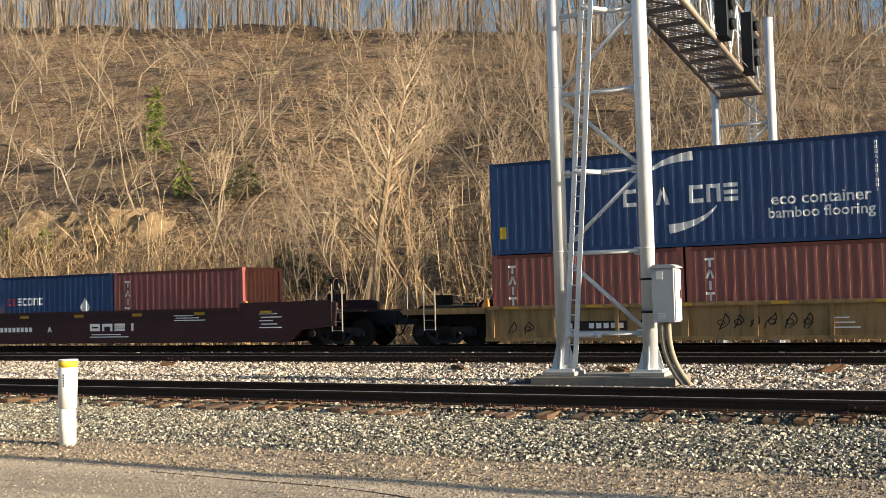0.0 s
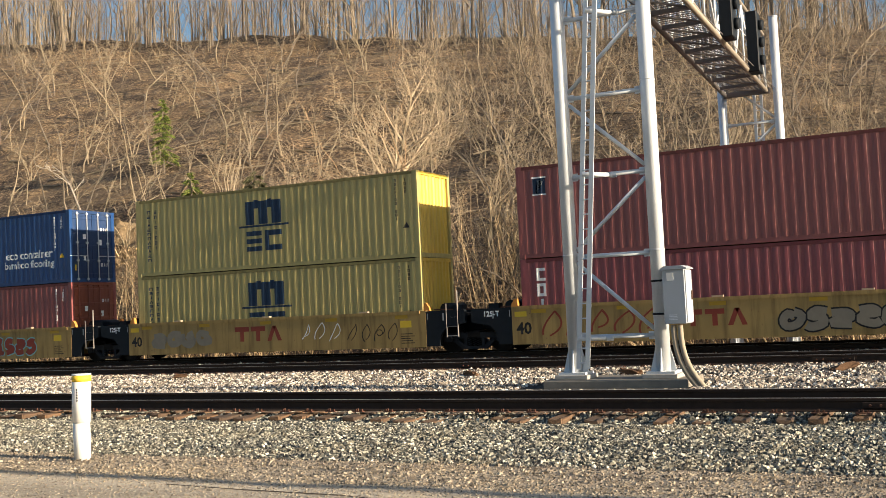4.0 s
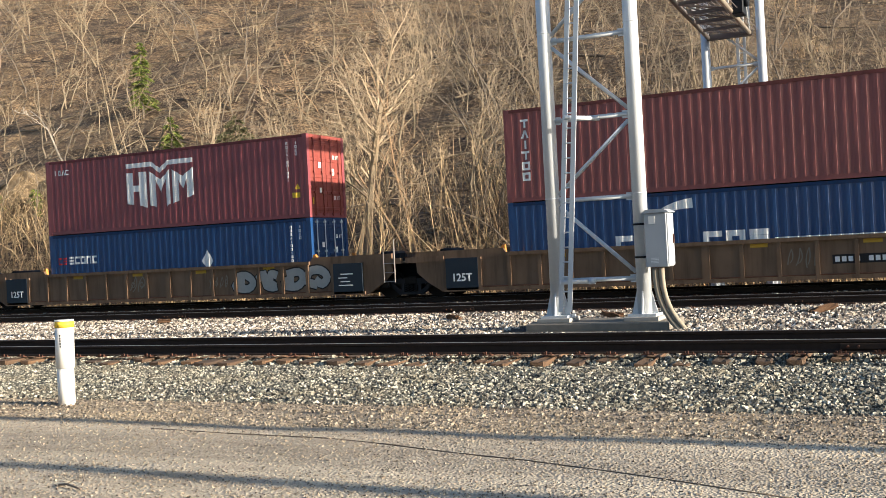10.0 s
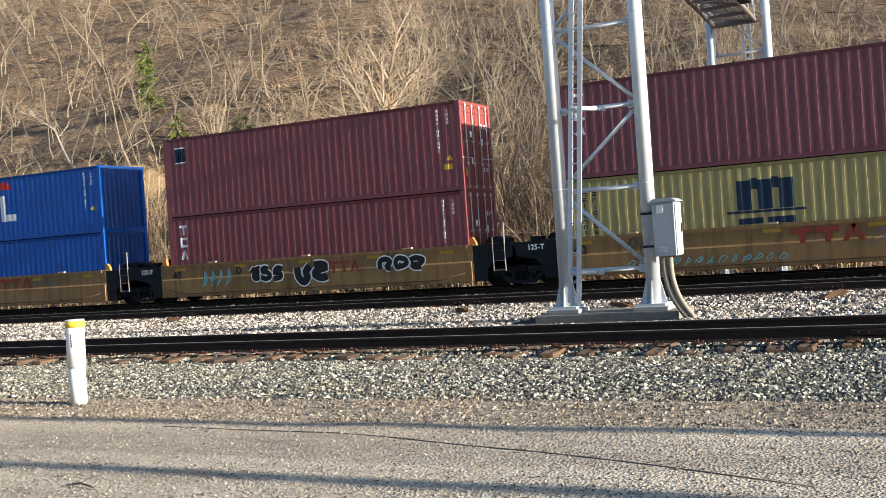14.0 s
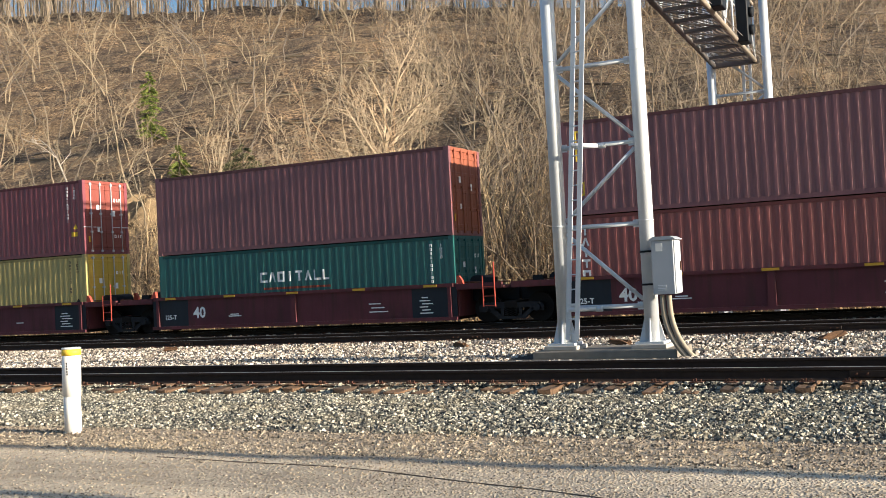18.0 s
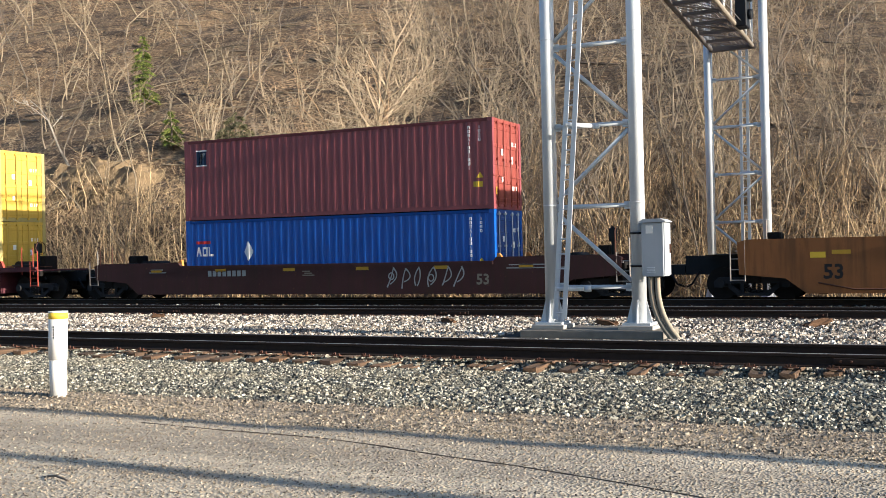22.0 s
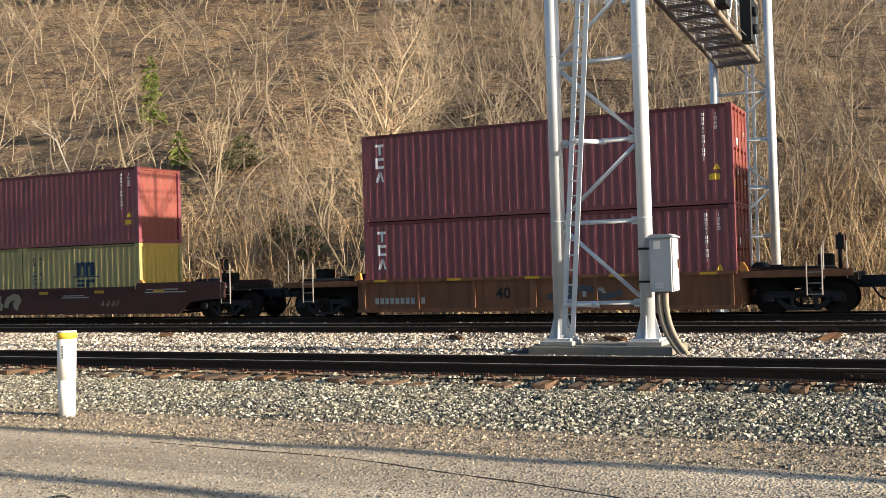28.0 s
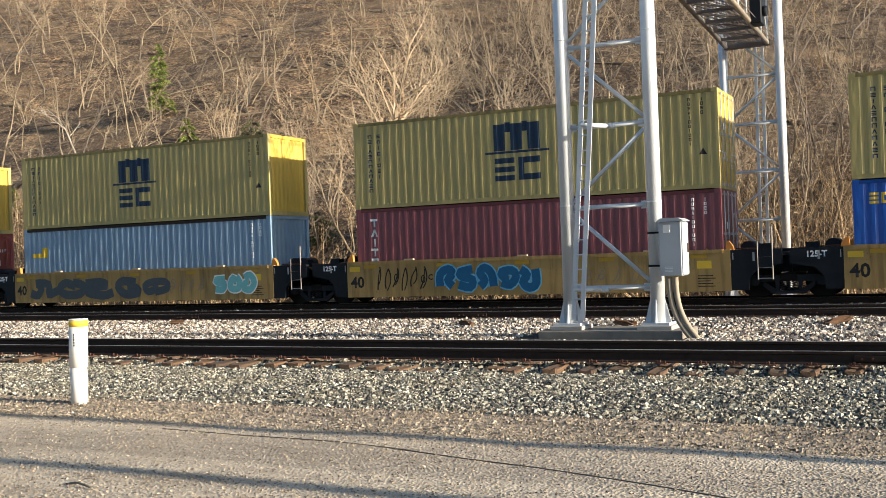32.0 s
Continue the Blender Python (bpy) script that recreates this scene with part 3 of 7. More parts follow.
def build_cabinet():
    grey = paint("grey_cabinet", (0.40, 0.43, 0.47), 0.5, 0.3, 0.05)
    x0, x1, y0, y1, z0, z1 = -5.30, -4.86, 20.28, 20.80, 0.98, 2.05
    cab = empty("signal_cabinet", "grey steel signal cabinet clamped to the bridge leg", "cabinet", at=(0, 0, 0))
    part("body", boxes((x0, x1, y0, y1, z0, z1)), grey, cab, bevel=0.012)
    part("rain_hood", made(lambda bm: prism(bm, [(x0 - 0.03, z1), (x1 + 0.05, z1), (x1 + 0.05, z1 + 0.02), (x1 - 0.05, z1 + 0.07), (x0 + 0.05, z1 + 0.07), (x0 - 0.03, z1 + 0.02)], y0 - 0.04, y1 + 0.04)), grey, cab)
    door = part("door", boxes((x1, x1 + 0.025, y0 + 0.02, y1 - 0.02, z0 + 0.02, z1 - 0.02)), grey, cab, bevel=0.008)
    part("handle", boxes((x1 + 0.025, x1 + 0.05, y0 + 0.38, y0 + 0.42, z0 + 0.46, z0 + 0.64)), M_RUST, door)
    part("label_plate", boxes((x0 + 0.09, x0 + 0.22, y0 - 0.006, y0, z1 - 0.22, z1 - 0.06)), M_WHITE, cab)
    part("vent", boxes(*[(x0 + 0.1, x0 + 0.26, y0 - 0.005, y0, z0 + 0.08 + 0.03 * i, z0 + 0.092 + 0.03 * i) for i in range(4)]), M_GALV, cab)
    for z in (z0 + 0.2, z1 - 0.2):
        part("clamp", made(lambda bm: (tube(bm, (-5.53, NEAR_Y, z - 0.02), (-5.53, NEAR_Y, z + 0.02), 0.168, 16), box(bm, -5.42, x0 + 0.03, 20.6, 20.66, z - 0.02, z + 0.02))), M_BLACK, cab)
    for k, dx in enumerate((0.0, 0.13)):
        pts = []
        for i in range(9):
            t = i / 8
            pts.append((-5.16 + dx + 0.52 * t ** 2.2, 20.42 - 0.10 * t, z0 - 0.02 - (z0 + 0.34) * (t ** 0.85)))
        part("conduit", made(pipe, pts, 0.055, 10), plain("tan_conduit", (0.34, 0.29, 0.22), 0.7), cab, "bent tan flexible conduit")


build_cabinet()


def build_marker_post():
    x, y, z = -10.50, 10.18, -0.25
    post = empty("marker_post", "white marker post with a yellow reflective band on top", "post", at=(x, y, z))
    part("shaft", made(lambda bm: tube(bm, (0, 0, 0), (0, 0, 0.52), 0.108, 16)), M_WHITE, post)
    part("sleeve", made(lambda bm: tube(bm, (0, 0, 0.50), (0.02, 0, 1.07), 0.120, 16)), M_WHITE, post)
    part("band", made(lambda bm: tube(bm, (0.02, 0, 1.035), (0.022, 0, 1.115), 0.1225, 16)), M_YELLOW, post, "yellow reflective band")
    part("top", made(lambda bm: tube(bm, (0.022, 0, 1.115), (0.022, 0, 1.135), 0.123, 16)), M_WHITE, post)
    part("marking", boxes(*[(0.045, 0.065, -0.124, -0.119, 0.78 + 0.035 * i, 0.805 + 0.035 * i) for i in range(5)]), M_BLACK, post)


build_marker_post()


def wood_scrap(seed, x, y, length, turn, tilt, label):
    rng = random.Random(seed)
    bm = bmesh.new()
    prism(bm, [(-length / 2, 0.0), (length / 2 - 0.06, 0.02), (length / 2, 0.07), (length / 2 - 0.1, 0.13), (-length / 2 + 0.05, 0.15), (-length / 2 - 0.04, 0.08)], -0.09, 0.09)
    bmesh.ops.subdivide_edges(bm, edges=bm.edges[:], cuts=2, use_grid_fill=True)
    for v in bm.verts:
        v.co = v.co * 0.8 + Vector((rng.gauss(0, 0.035), rng.gauss(0, 0.018), rng.gauss(0, 0.018)))
    ob = tagged(new("wood_scrap", mesh_of("wood_scrap", bm, plain("splintered_tie", (0.13, 0.075, 0.042), 0.9, 0.0, 0.6, 14.0))), label, "wood scrap")
    ob.matrix_basis = pose(x, y, land(x, y) + 0.02, 0, tilt, turn)


wood_scrap(1, -2.38, 24.0, 0.75, 28, -14, "splintered rusty brown tie end on the pale ballast")
wood_scrap(2, -7.0, 23.6, 0.6, -10, 4, "broken brown tie piece lying on the ballast")
wood_scrap(3, -21.0, 24.3, 0.45, 20, -6, "dark splintered tie scrap on the ballast")
wood_scrap(4, -11.2, 23.8, 0.5, -25, 5, "weathered brown tie fragment between the tracks")


def build_lane_litter():
    twig = empty("fallen_twig", "small dark broken twig on the gravel lane", "twig", at=(-6.15, 5.94, land(-6.15, 5.94)))
    part("stem", made(pipe, [(-0.14, 0.03, 0.012), (-0.03, 0.0, 0.03), (0.10, -0.02, 0.015), (0.17, -0.05, 0.012)], 0.009, 6), M_BARK_D, twig)
    part("side_shoot", made(pipe, [(-0.03, 0.0, 0.03), (-0.01, 0.06, 0.05), (0.03, 0.10, 0.03)], 0.006, 5), M_BARK_D, twig)
    # thin dark tube standing in for a tyre's rut line
    pts = [(-7.6, 8.5), (-6.58, 8.44), (-5.32, 8.3), (-4.63, 8.16), (-3.78, 7.95), (-3.12, 7.78), (-2.59, 7.57), (-2.07, 7.38), (-1.59, 7.21), (-0.9, 6.95)]
    line = [(x, y, land(x, y) + 0.004) for x, y in pts]
    tagged(new("cable", mesh_of("cable", made(pipe, line, 0.005, 6), plain("dusty_cable", (0.15, 0.12, 0.09), 0.9, 0.0, 0.4, 12.0))), "thin dark tyre rut line across the gravel lane", "cable")


build_lane_litter()

# two line poles beyond the view; their long shadows lie across the lane
for x, y in ((17.0, 8.37), (15.0, 6.14)):
    pole = empty("utility_pole", "round weathered wooden utility pole beside the lane", "utility pole", at=(x, y, -0.2))
    part("shaft", made(lambda bm: tube(bm, (0, 0, -0.3), (0, 0, 9.5), 0.15, 12, 0.11)), M_BARK_D, pole)
    part("crossarm", boxes((-0.05, 0.05, -0.3, 0.3, 8.9, 9.0)), M_BARK_D, pole)


# ---------------------------------------------------------------- woods
def grow(rng, p, way, length, r, depth, out, spread=0.65, kids=3, segs=4, lift=0.25, wander=0.16, start=0.3, level=0):
    """A crooked, slowly bending stem and its side shoots."""
    seg = length / segs
    pts = [p]
    w = way.normalized()
    bend = Vector((rng.gauss(0, wander * 0.45), rng.gauss(0, wander * 0.45), 0))
    for i in range(segs):
        kink = wander * (1.0 if i else 0.4)
        w = (w + bend + Vector((rng.gauss(0, kink), rng.gauss(0, kink), rng.gauss(0, kink * 0.7) + lift * 0.14))).normalized()
        q = pts[-1] + w * seg * rng.uniform(0.8, 1.2)
        r0, r1 = r * (1 - 0.8 * i / segs), r * (1 - 0.8 * (i + 1) / segs)
        out.append((pts[-1], q, r0, r1, level))
        pts.append(q)
    if depth <= 0:
        return
    for k in range(kids):
        t = start + (1 - start) * (k + rng.random()) / kids
        i = min(segs - 1, int(t * segs))
        q = pts[i].lerp(pts[i + 1], t * segs - i)
        d = (pts[i + 1] - pts[i]).normalized()
        side = d.cross(Vector((rng.gauss(0, 1), rng.gauss(0, 1), rng.gauss(0, 1)))).normalized()
        nw = (d * (1 - spread) + side * spread + Vector((0, 0, lift * 0.8))).normalized()
        grow(rng, q, nw, length * (1 - t * 0.55) * rng.uniform(0.38, 0.66), r * (1 - 0.8 * t) * 0.62, depth - 1, out, spread, max(2, kids - 1), max(3, segs - 2), lift, wander * 1.12, 0.2, level + 1)


def skin(segs, thin=0.0):
    """Tubes round the segments; segments that follow one another share a ring, so that a branch is one piece."""
    verts, faces = [], []
    end, last = None, None
    for p, q, r0, r1, level in segs:
        n = 6 if level == 0 else 3
        w = (q - p).normalized()
        a = w.cross(Vector((0.31, 0.95, 0)) if abs(w.z) > 0.3 else Vector((0, 0, 1))).normalized()
        c = w.cross(a)
        if end != p or last != n:
            for i in range(n):
                k = 6.28319 * i / n
                verts.append(tuple(p + (a * math.cos(k) + c * math.sin(k)) * max(r0, thin)))
        o = len(verts) - n
        for i in range(n):
            k = 6.28319 * i / n
            verts.append(tuple(q + (a * math.cos(k) + c * math.sin(k)) * max(r1, thin * 0.7)))
        for i in range(n):
            faces.append((o + i, o + (i + 1) % n, o + n + (i + 1) % n, o + n + i))
        end, last = q, n
    return verts, faces


def tree_segs(seed, h, r, lean=(0, 0), stems=1, fan=0.4, **kw):
    rng = random.Random(seed)
    out = []
    for s in range(stems):
        a = 6.283 * s / max(1, stems) + rng.random()
        k = 0.0 if stems == 1 else fan * rng.uniform(0.15, 1.0)
        grow(rng, Vector((0.12 * math.cos(a) * (stems > 1), 0.12 * math.sin(a) * (stems > 1), -0.2)), Vector((lean[0] + k * math.cos(a), lean[1] + k * math.sin(a), 1)), h * rng.uniform(0.85, 1.0), r * rng.uniform(0.75, 1.0), out=out, **kw)
    return out


def tree_meshes(segs, bark, thin=0.012, trunk_bark=None):
    t = pyd("trunk", *skin([s for s in segs if s[4] == 0]), trunk_bark or bark)
    c = pyd("crown", *skin([s for s in segs if s[4] > 0], thin), bark)
    return t, c


def plant(name, meshes, at, turn, size, label, group=""):
    ob = empty(name, label, "tree", group, at=at)
    ob.rotation_euler = (0, 0, turn)
    ob.scale = (size, size, size)
    for me in meshes:
        part(me.name.split(".")[0], me, None, ob)
    return ob


POLES = [tree_meshes(tree_segs(10 + i, 8.5, 0.080, (0.09 * (i - 3), 0.0), depth=3, kids=5, segs=9, spread=0.52, lift=0.24, wander=0.15, start=0.28), M_BARK, 0.010) for i in range(7)]
FORKS = [tree_meshes(tree_segs(50 + i, 6.5, 0.065, (0.1 * (i - 2), 0.0), stems=3, fan=0.45, depth=3, kids=4, segs=8, spread=0.52, lift=0.24, wander=0.16, start=0.3), M_BARK, 0.010) for i in range(4)]
DARKS = [tree_meshes(tree_segs(30 + i, 10.0, 0.11, (0.05 * (i - 1), 0.0), depth=3, kids=4, segs=8, spread=0.5, lift=0.30, wander=0.13, start=0.4), M_BARK_D, 0.012) for i in range(3)]
rng = random.Random(77)
spots = []
while len(spots) < 300:
    y = 46 + 62 * rng.random() ** 0.8
    x = -y * rng.uniform(-0.03, 1.18)
    if all((x - a) ** 2 + (y - b) ** 2 > 5.0 for a, b in spots):
        spots.append((x, y))
far_spots = []
for x, y in spots:
    dark = rng.random() < (0.25 if x < -0.5 * y else 0.4)
    size = rng.uniform(0.45, 1.1)
    if y > 72:
        far_spots.append((x, y, size, dark))
        continue
    plant("bare_tree", rng.choice(DARKS if dark else (POLES + FORKS)), (x, y, land(x, y) - 0.1), rng.uniform(0, 6.28), size, "thin dark leafless tree on the hillside" if dark else "thin pale leafless tree on the littered hillside", "hillside trees")

GREYS = [tree_meshes(tree_segs(70 + i, 8.5, 0.085, (0.12 * (i - 1), 0.0), stems=1 + i % 2, fan=0.4, depth=3, kids=5, segs=8, spread=0.55, lift=0.20, wander=0.17, start=0.22), M_GREY, 0.010) for i in range(4)]
for i in range(125):
    y = 38.5 + 20 * rng.random() ** 1.3
    k = rng.uniform(-0.03, 0.50) if i % 5 else rng.uniform(0.5, 1.15)
    if 0.44 < k < 0.72 and y < 60:
        continue
    pick = rng.random()
    kind = DARKS if pick < 0.18 else GREYS if pick < 0.62 else POLES if pick < 0.82 else FORKS
    say = "dark leafless tree in the trackside thicket" if kind is DARKS else "grey leafless tree in the trackside thicket" if kind is GREYS else "pale leafless tree in the trackside thicket"
    plant("bare_tree", rng.choice(kind), (-k * y, y, land(-k * y, y) - 0.1), rng.uniform(0, 6.28), rng.uniform(0.5, 1.0), say, "thicket trees")

# large many-stemmed trees at the foot of the hill
BIG = (
    (-0.513 * 42.5, 42.5, 12.0, 0.075, 2, 0.14, 102, M_TAWNY, "tall tawny leafless tree with two upright stems"),
    (-0.665 * 44, 44.0, 7.5, 0.045, 5, 0.6, 103, M_GREY, "spreading grey leafless tree at the foot of the hill"),
    (-0.435 * 44, 44.0, 9.5, 0.06, 3, 0.3, 104, M_BARK, "leafless tree with upswept branches"),
    (-0.30 * 43, 43.0, 8.5, 0.055, 4, 0.5, 105, M_GREY, "bushy grey leafless tree behind the signal bridge"),
    (-0.735 * 45, 45.0, 5.5, 0.04, 6, 0.8, 106, M_BARK_D, "low dark spreading leafless tree"),
    (-0.20 * 45, 45.0, 9.5, 0.06, 3, 0.4, 107, M_BARK, "pale leafless tree with crooked branches"),
    (-0.12 * 46, 46.0, 9.0, 0.06, 4, 0.5, 108, M_GREY, "grey leafless tree in the thicket"),
    (-0.04 * 45, 45.0, 8.5, 0.055, 3, 0.5, 109, M_BARK, "thin leafless tree in the thicket"),
)
for x, y, h, r, stems, fan, seed, bark, label in BIG:
    segs = tree_segs(seed, h, r, stems=stems, fan=fan, depth=3, kids=6, segs=9, spread=0.45, lift=0.24, wander=0.14, start=0.2)
    plant("bare_tree", tree_meshes(segs, bark, 0.009), (x, y, land(x, y)), 0.0, 1.0, label)

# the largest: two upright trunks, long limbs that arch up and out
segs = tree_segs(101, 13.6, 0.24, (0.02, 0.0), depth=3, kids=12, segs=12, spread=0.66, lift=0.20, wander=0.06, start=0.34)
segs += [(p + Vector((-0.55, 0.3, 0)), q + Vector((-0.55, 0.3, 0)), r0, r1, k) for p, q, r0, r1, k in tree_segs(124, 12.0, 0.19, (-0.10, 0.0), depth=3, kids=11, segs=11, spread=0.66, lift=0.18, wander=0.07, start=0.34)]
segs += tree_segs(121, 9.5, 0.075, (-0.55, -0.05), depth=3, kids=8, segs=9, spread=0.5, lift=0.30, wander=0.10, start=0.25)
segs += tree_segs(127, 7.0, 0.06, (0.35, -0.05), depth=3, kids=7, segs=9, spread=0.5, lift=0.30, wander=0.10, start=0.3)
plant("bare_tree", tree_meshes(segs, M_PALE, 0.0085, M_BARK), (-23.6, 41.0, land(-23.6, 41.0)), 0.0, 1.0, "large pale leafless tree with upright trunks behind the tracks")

# the white leaning tree over the rock
segs = tree_segs(140, 6.5, 0.13, (-0.55, -0.1), depth=3, kids=4, segs=6, spread=0.6, lift=0.1, wander=0.18, start=0.45)
plant("bare_tree", tree_meshes(segs, bark_mat("white_bark", (0.25, 0.21, 0.165), (0.52, 0.46, 0.38)), 0.018), (-1.0 * 54.5, 54.5, land(-54.5, 54.5)), 0.0, 1.0, "white-barked leaning bare tree over the rock face")


def evergreen(seed, h, x, y, label, wide=0.36, needles=None):
    rng = random.Random(seed)
    ob = empty("evergreen_tree", label, "tree", at=(x, y, land(x, y)))
    part("trunk", made(lambda bm: tube(bm, (0, 0, -0.2), (0, 0, h), 0.11, 8, 0.02)), M_BARK_D, ob)
    verts, faces = [], []
    z = h * 0.16
    while z < h:
        u = z / h
        reach = (1 - u) ** 0.7 * h * wide * rng.uniform(0.45, 1.15) * (0.55 + u if u < 0.45 else 1.0) + 0.12
        for b in range(rng.randint(3, 5)):
            a = rng.uniform(0, 6.28)
            for k in range(int(30 + reach * 130)):
                t = rng.random() ** 0.75
                fan = rng.gauss(0, 0.10 + 0.16 * t)
                c = Vector((math.cos(a + fan) * reach * t, math.sin(a + fan) * reach * t, z + 0.10 * reach * t - 0.42 * reach * t * t + rng.gauss(0, 0.035)))
                s = rng.uniform(0.10, 0.22)
                d = Vector((math.cos(a + rng.gauss(0, 0.6)), math.sin(a + rng.gauss(0, 0.6)), rng.gauss(-0.45, 0.3))) * s
                e = Vector((rng.gauss(0, 1), rng.gauss(0, 1), rng.gauss(0, 0.5))).normalized() * s * 0.19
                o = len(verts)
                verts += [tuple(c - e), tuple(c + e), tuple(c + d)]
                faces.append((o, o + 1, o + 2))
        z += rng.uniform(0.16, 0.34)
    part("needles", pyd("needles", verts, faces, needles or M_GREEN), None, ob, "drooping yellow-green needles" if needles is None else "dull dark green needles")


evergreen(1, 6.0, -0.880 * 64, 64.0, "slender green pine among bare trees", 0.27)
evergreen(5, 2.6, -0.838 * 57, 57.0, "small feathery green pine sapling on the slope", 0.40)
M_DULL = twig_mat("dull_needles", [(0.0, (0.030, 0.034, 0.016)), (0.5, (0.090, 0.094, 0.040)), (1.0, (0.25, 0.23, 0.11))])
evergreen(6, 2.6, -0.742 * 57, 57.0, "low dark green cedar among the bare trees", 1.1, M_DULL)
evergreen(7, 2.2, -0.690 * 47, 47.0, "dull green cedar in the thicket behind the train", 0.95, M_DULL)
evergreen(8, 1.9, -0.655 * 46, 46.0, "dull green cedar bush beside the large tree", 1.0, M_DULL)
evergreen(3, 2.0, -1.068 * 50, 50.0, "small green cedar bush above the rock")
evergreen(4, 1.9, -1.14 * 50, 50.0, "small green cedar bush at the bank")


def boulder(seed, x, y, z, sx, sy, sz, label):
    """A split block: a box cut by slanting planes, then roughened."""
    rng = random.Random(seed)
    bm = bmesh.new()
    bmesh.ops.create_cube(bm, size=2.0)
    for _ in range(11):
        n = Vector((rng.gauss(0, 1), rng.gauss(0, 1), rng.gauss(0, 0.8))).normalized()
        geom = bm.verts[:] + bm.edges[:] + bm.faces[:]
        cut = bmesh.ops.bisect_plane(bm, geom=geom, plane_co=n * rng.uniform(0.72, 1.0), plane_no=n, clear_outer=True)
        edges = [e for e in cut["geom_cut"] if isinstance(e, bmesh.types.BMEdge)]
        if edges:
            bmesh.ops.contextual_create(bm, geom=edges)
    bmesh.ops.triangulate(bm, faces=bm.faces[:])
    bmesh.ops.subdivide_edges(bm, edges=bm.edges[:], cuts=2, use_grid_fill=True)
    for v in bm.verts:
        c = v.co
        ledge = 0.10 * math.sin(c.z * 9 + 2 * c.x)
        n = noise.noise(c * 2.2 + Vector((seed, 0, 0))) * 0.16 + noise.noise(c * 6 + Vector((0, seed, 0))) * 0.07
        v.co = Vector((c.x * (1 + n + ledge) * sx, c.y * (1 + n + ledge) * sy, c.z * (1 + n) * sz))
    ob = tagged(new("rock", mesh_of("rock", bm, M_ROCK)), label, "rock")
    ob.matrix_basis = pose(x, y, z, rng.uniform(-12, 12), 14, rng.uniform(-35, 35))


def build_earth_bank():
    cols, steps = 90, (0.0, 0.15, 0.3, 0.45, 0.6, 0.75, 0.88, 1.0, 1.25, 1.8)
    verts, faces = [], []
    for s in steps:
        for i in range(cols + 1):
            x = -61.0 + 15.5 * i / cols
            fade = min(1.0, 4.0 * (1 - abs(2 * i / cols - 1)))
            y = 50.2 + 3.0 * s + 0.55 * bumpy(x, s * 6, 0.5, 9)
            y += 0.45 * bumpy(x, s * 7, 1.1, 21)
            lip = 1.5 * (min(1.0, s) ** 0.75) if s <= 1 else 1.5 * (1.8 - s) / 0.8
            z = land(x, y) - 0.12 + fade * (lip * (0.7 + 0.7 * bumpy(x, 3.0, 0.35, 2)) + 0.30 * bumpy(x, s * 5, 1.3, 4) + 0.22 * bumpy(x, s * 9, 2.6, 14))
            verts.append((x, y, z if s < 1.8 else land(x, y) - 0.3))
    w = cols + 1
    for j in range(len(steps) - 1):
        for i in range(cols):
            faces.append((j * w + i, j * w + i + 1, (j + 1) * w + i + 1, (j + 1) * w + i))
    earth = plain("tan_earth", (0.22, 0.158, 0.088), 0.95, 0.0, 0.75, 2.6)
    tagged(new("earth_bank", pyd("earth_bank", verts, faces, earth)), "eroded tan earth bank cut into the hillside", "bank", kind="structure")


build_earth_bank()
rng = random.Random(31)
for seed, k, y, s in ((1, -0.950, 52.0, (1.2, 1.0, 1.0)), (2, -0.985, 52.6, (0.9, 0.8, 0.7)), (3, -1.085, 52.0, (1.1, 0.9, 0.7)), (4, -0.915, 52.4, (0.7, 0.7, 0.5)), (5, -1.13, 51.0, (0.9, 0.8, 0.6)), (6, -0.965, 51.2, (0.8, 0.6, 0.6)), (7, -1.02, 52.2, (0.8, 0.6, 0.5)), (8, -1.05, 52.8, (0.7, 0.6, 0.6)), (9, -0.935, 51.0, (0.5, 0.5, 0.45)), (10, -1.00, 51.0, (0.45, 0.4, 0.35))):
    boulder(seed, k * (y - 1.0), y - 1.0, land(k * (y - 1.0), y - 1.0) + s[2] * 0.1 + 0.15, *[0.54 * v for v in s], "tan split sandstone outcrop on the cut bank" if s[0] > 0.75 else "small tan sandstone rock on the cut bank")


def scatter(name, variants, spots, mat, label, category, seed):
    """Many copies of few forms, joined into one mesh."""
    rng = np.random.RandomState(seed)
    vs, fs, o = [], [], 0
    packs = [(np.array(v), np.array(f)) for v, f in variants]
    for x, y, size in spots:
        v, f = packs[rng.randint(len(packs))]
        a = rng.uniform(0, 6.283)
        c, s = math.cos(a), math.sin(a)
        w = np.stack([v[:, 0] * c - v[:, 1] * s, v[:, 0] * s + v[:, 1] * c, v[:, 2]], 1) * size + np.array([x, y, land(x, y) - 0.1])
        vs.append(w)
        fs.append(f + o)
        o += len(v)
    me = pyd(name, np.concatenate(vs).tolist(), np.concatenate(fs).tolist(), mat)
    return tagged(new(name, me), label, category, kind="stuff")


def brush_form(seed, stems, h):
    rng = random.Random(seed)
    out = []
    for s in range(stems):
        p = Vector((rng.gauss(0, 0.5), rng.gauss(0, 0.4), -0.1))
        grow(rng, p, Vector((rng.gauss(0, 0.4), rng.gauss(0, 0.4), 1)), h * rng.uniform(0.5, 1.1), 0.022, 2, out, 0.6, 4, 4, 0.14, 0.24, 0.2, 1)
    v, f = skin(out, 0.0055)
    return v, f


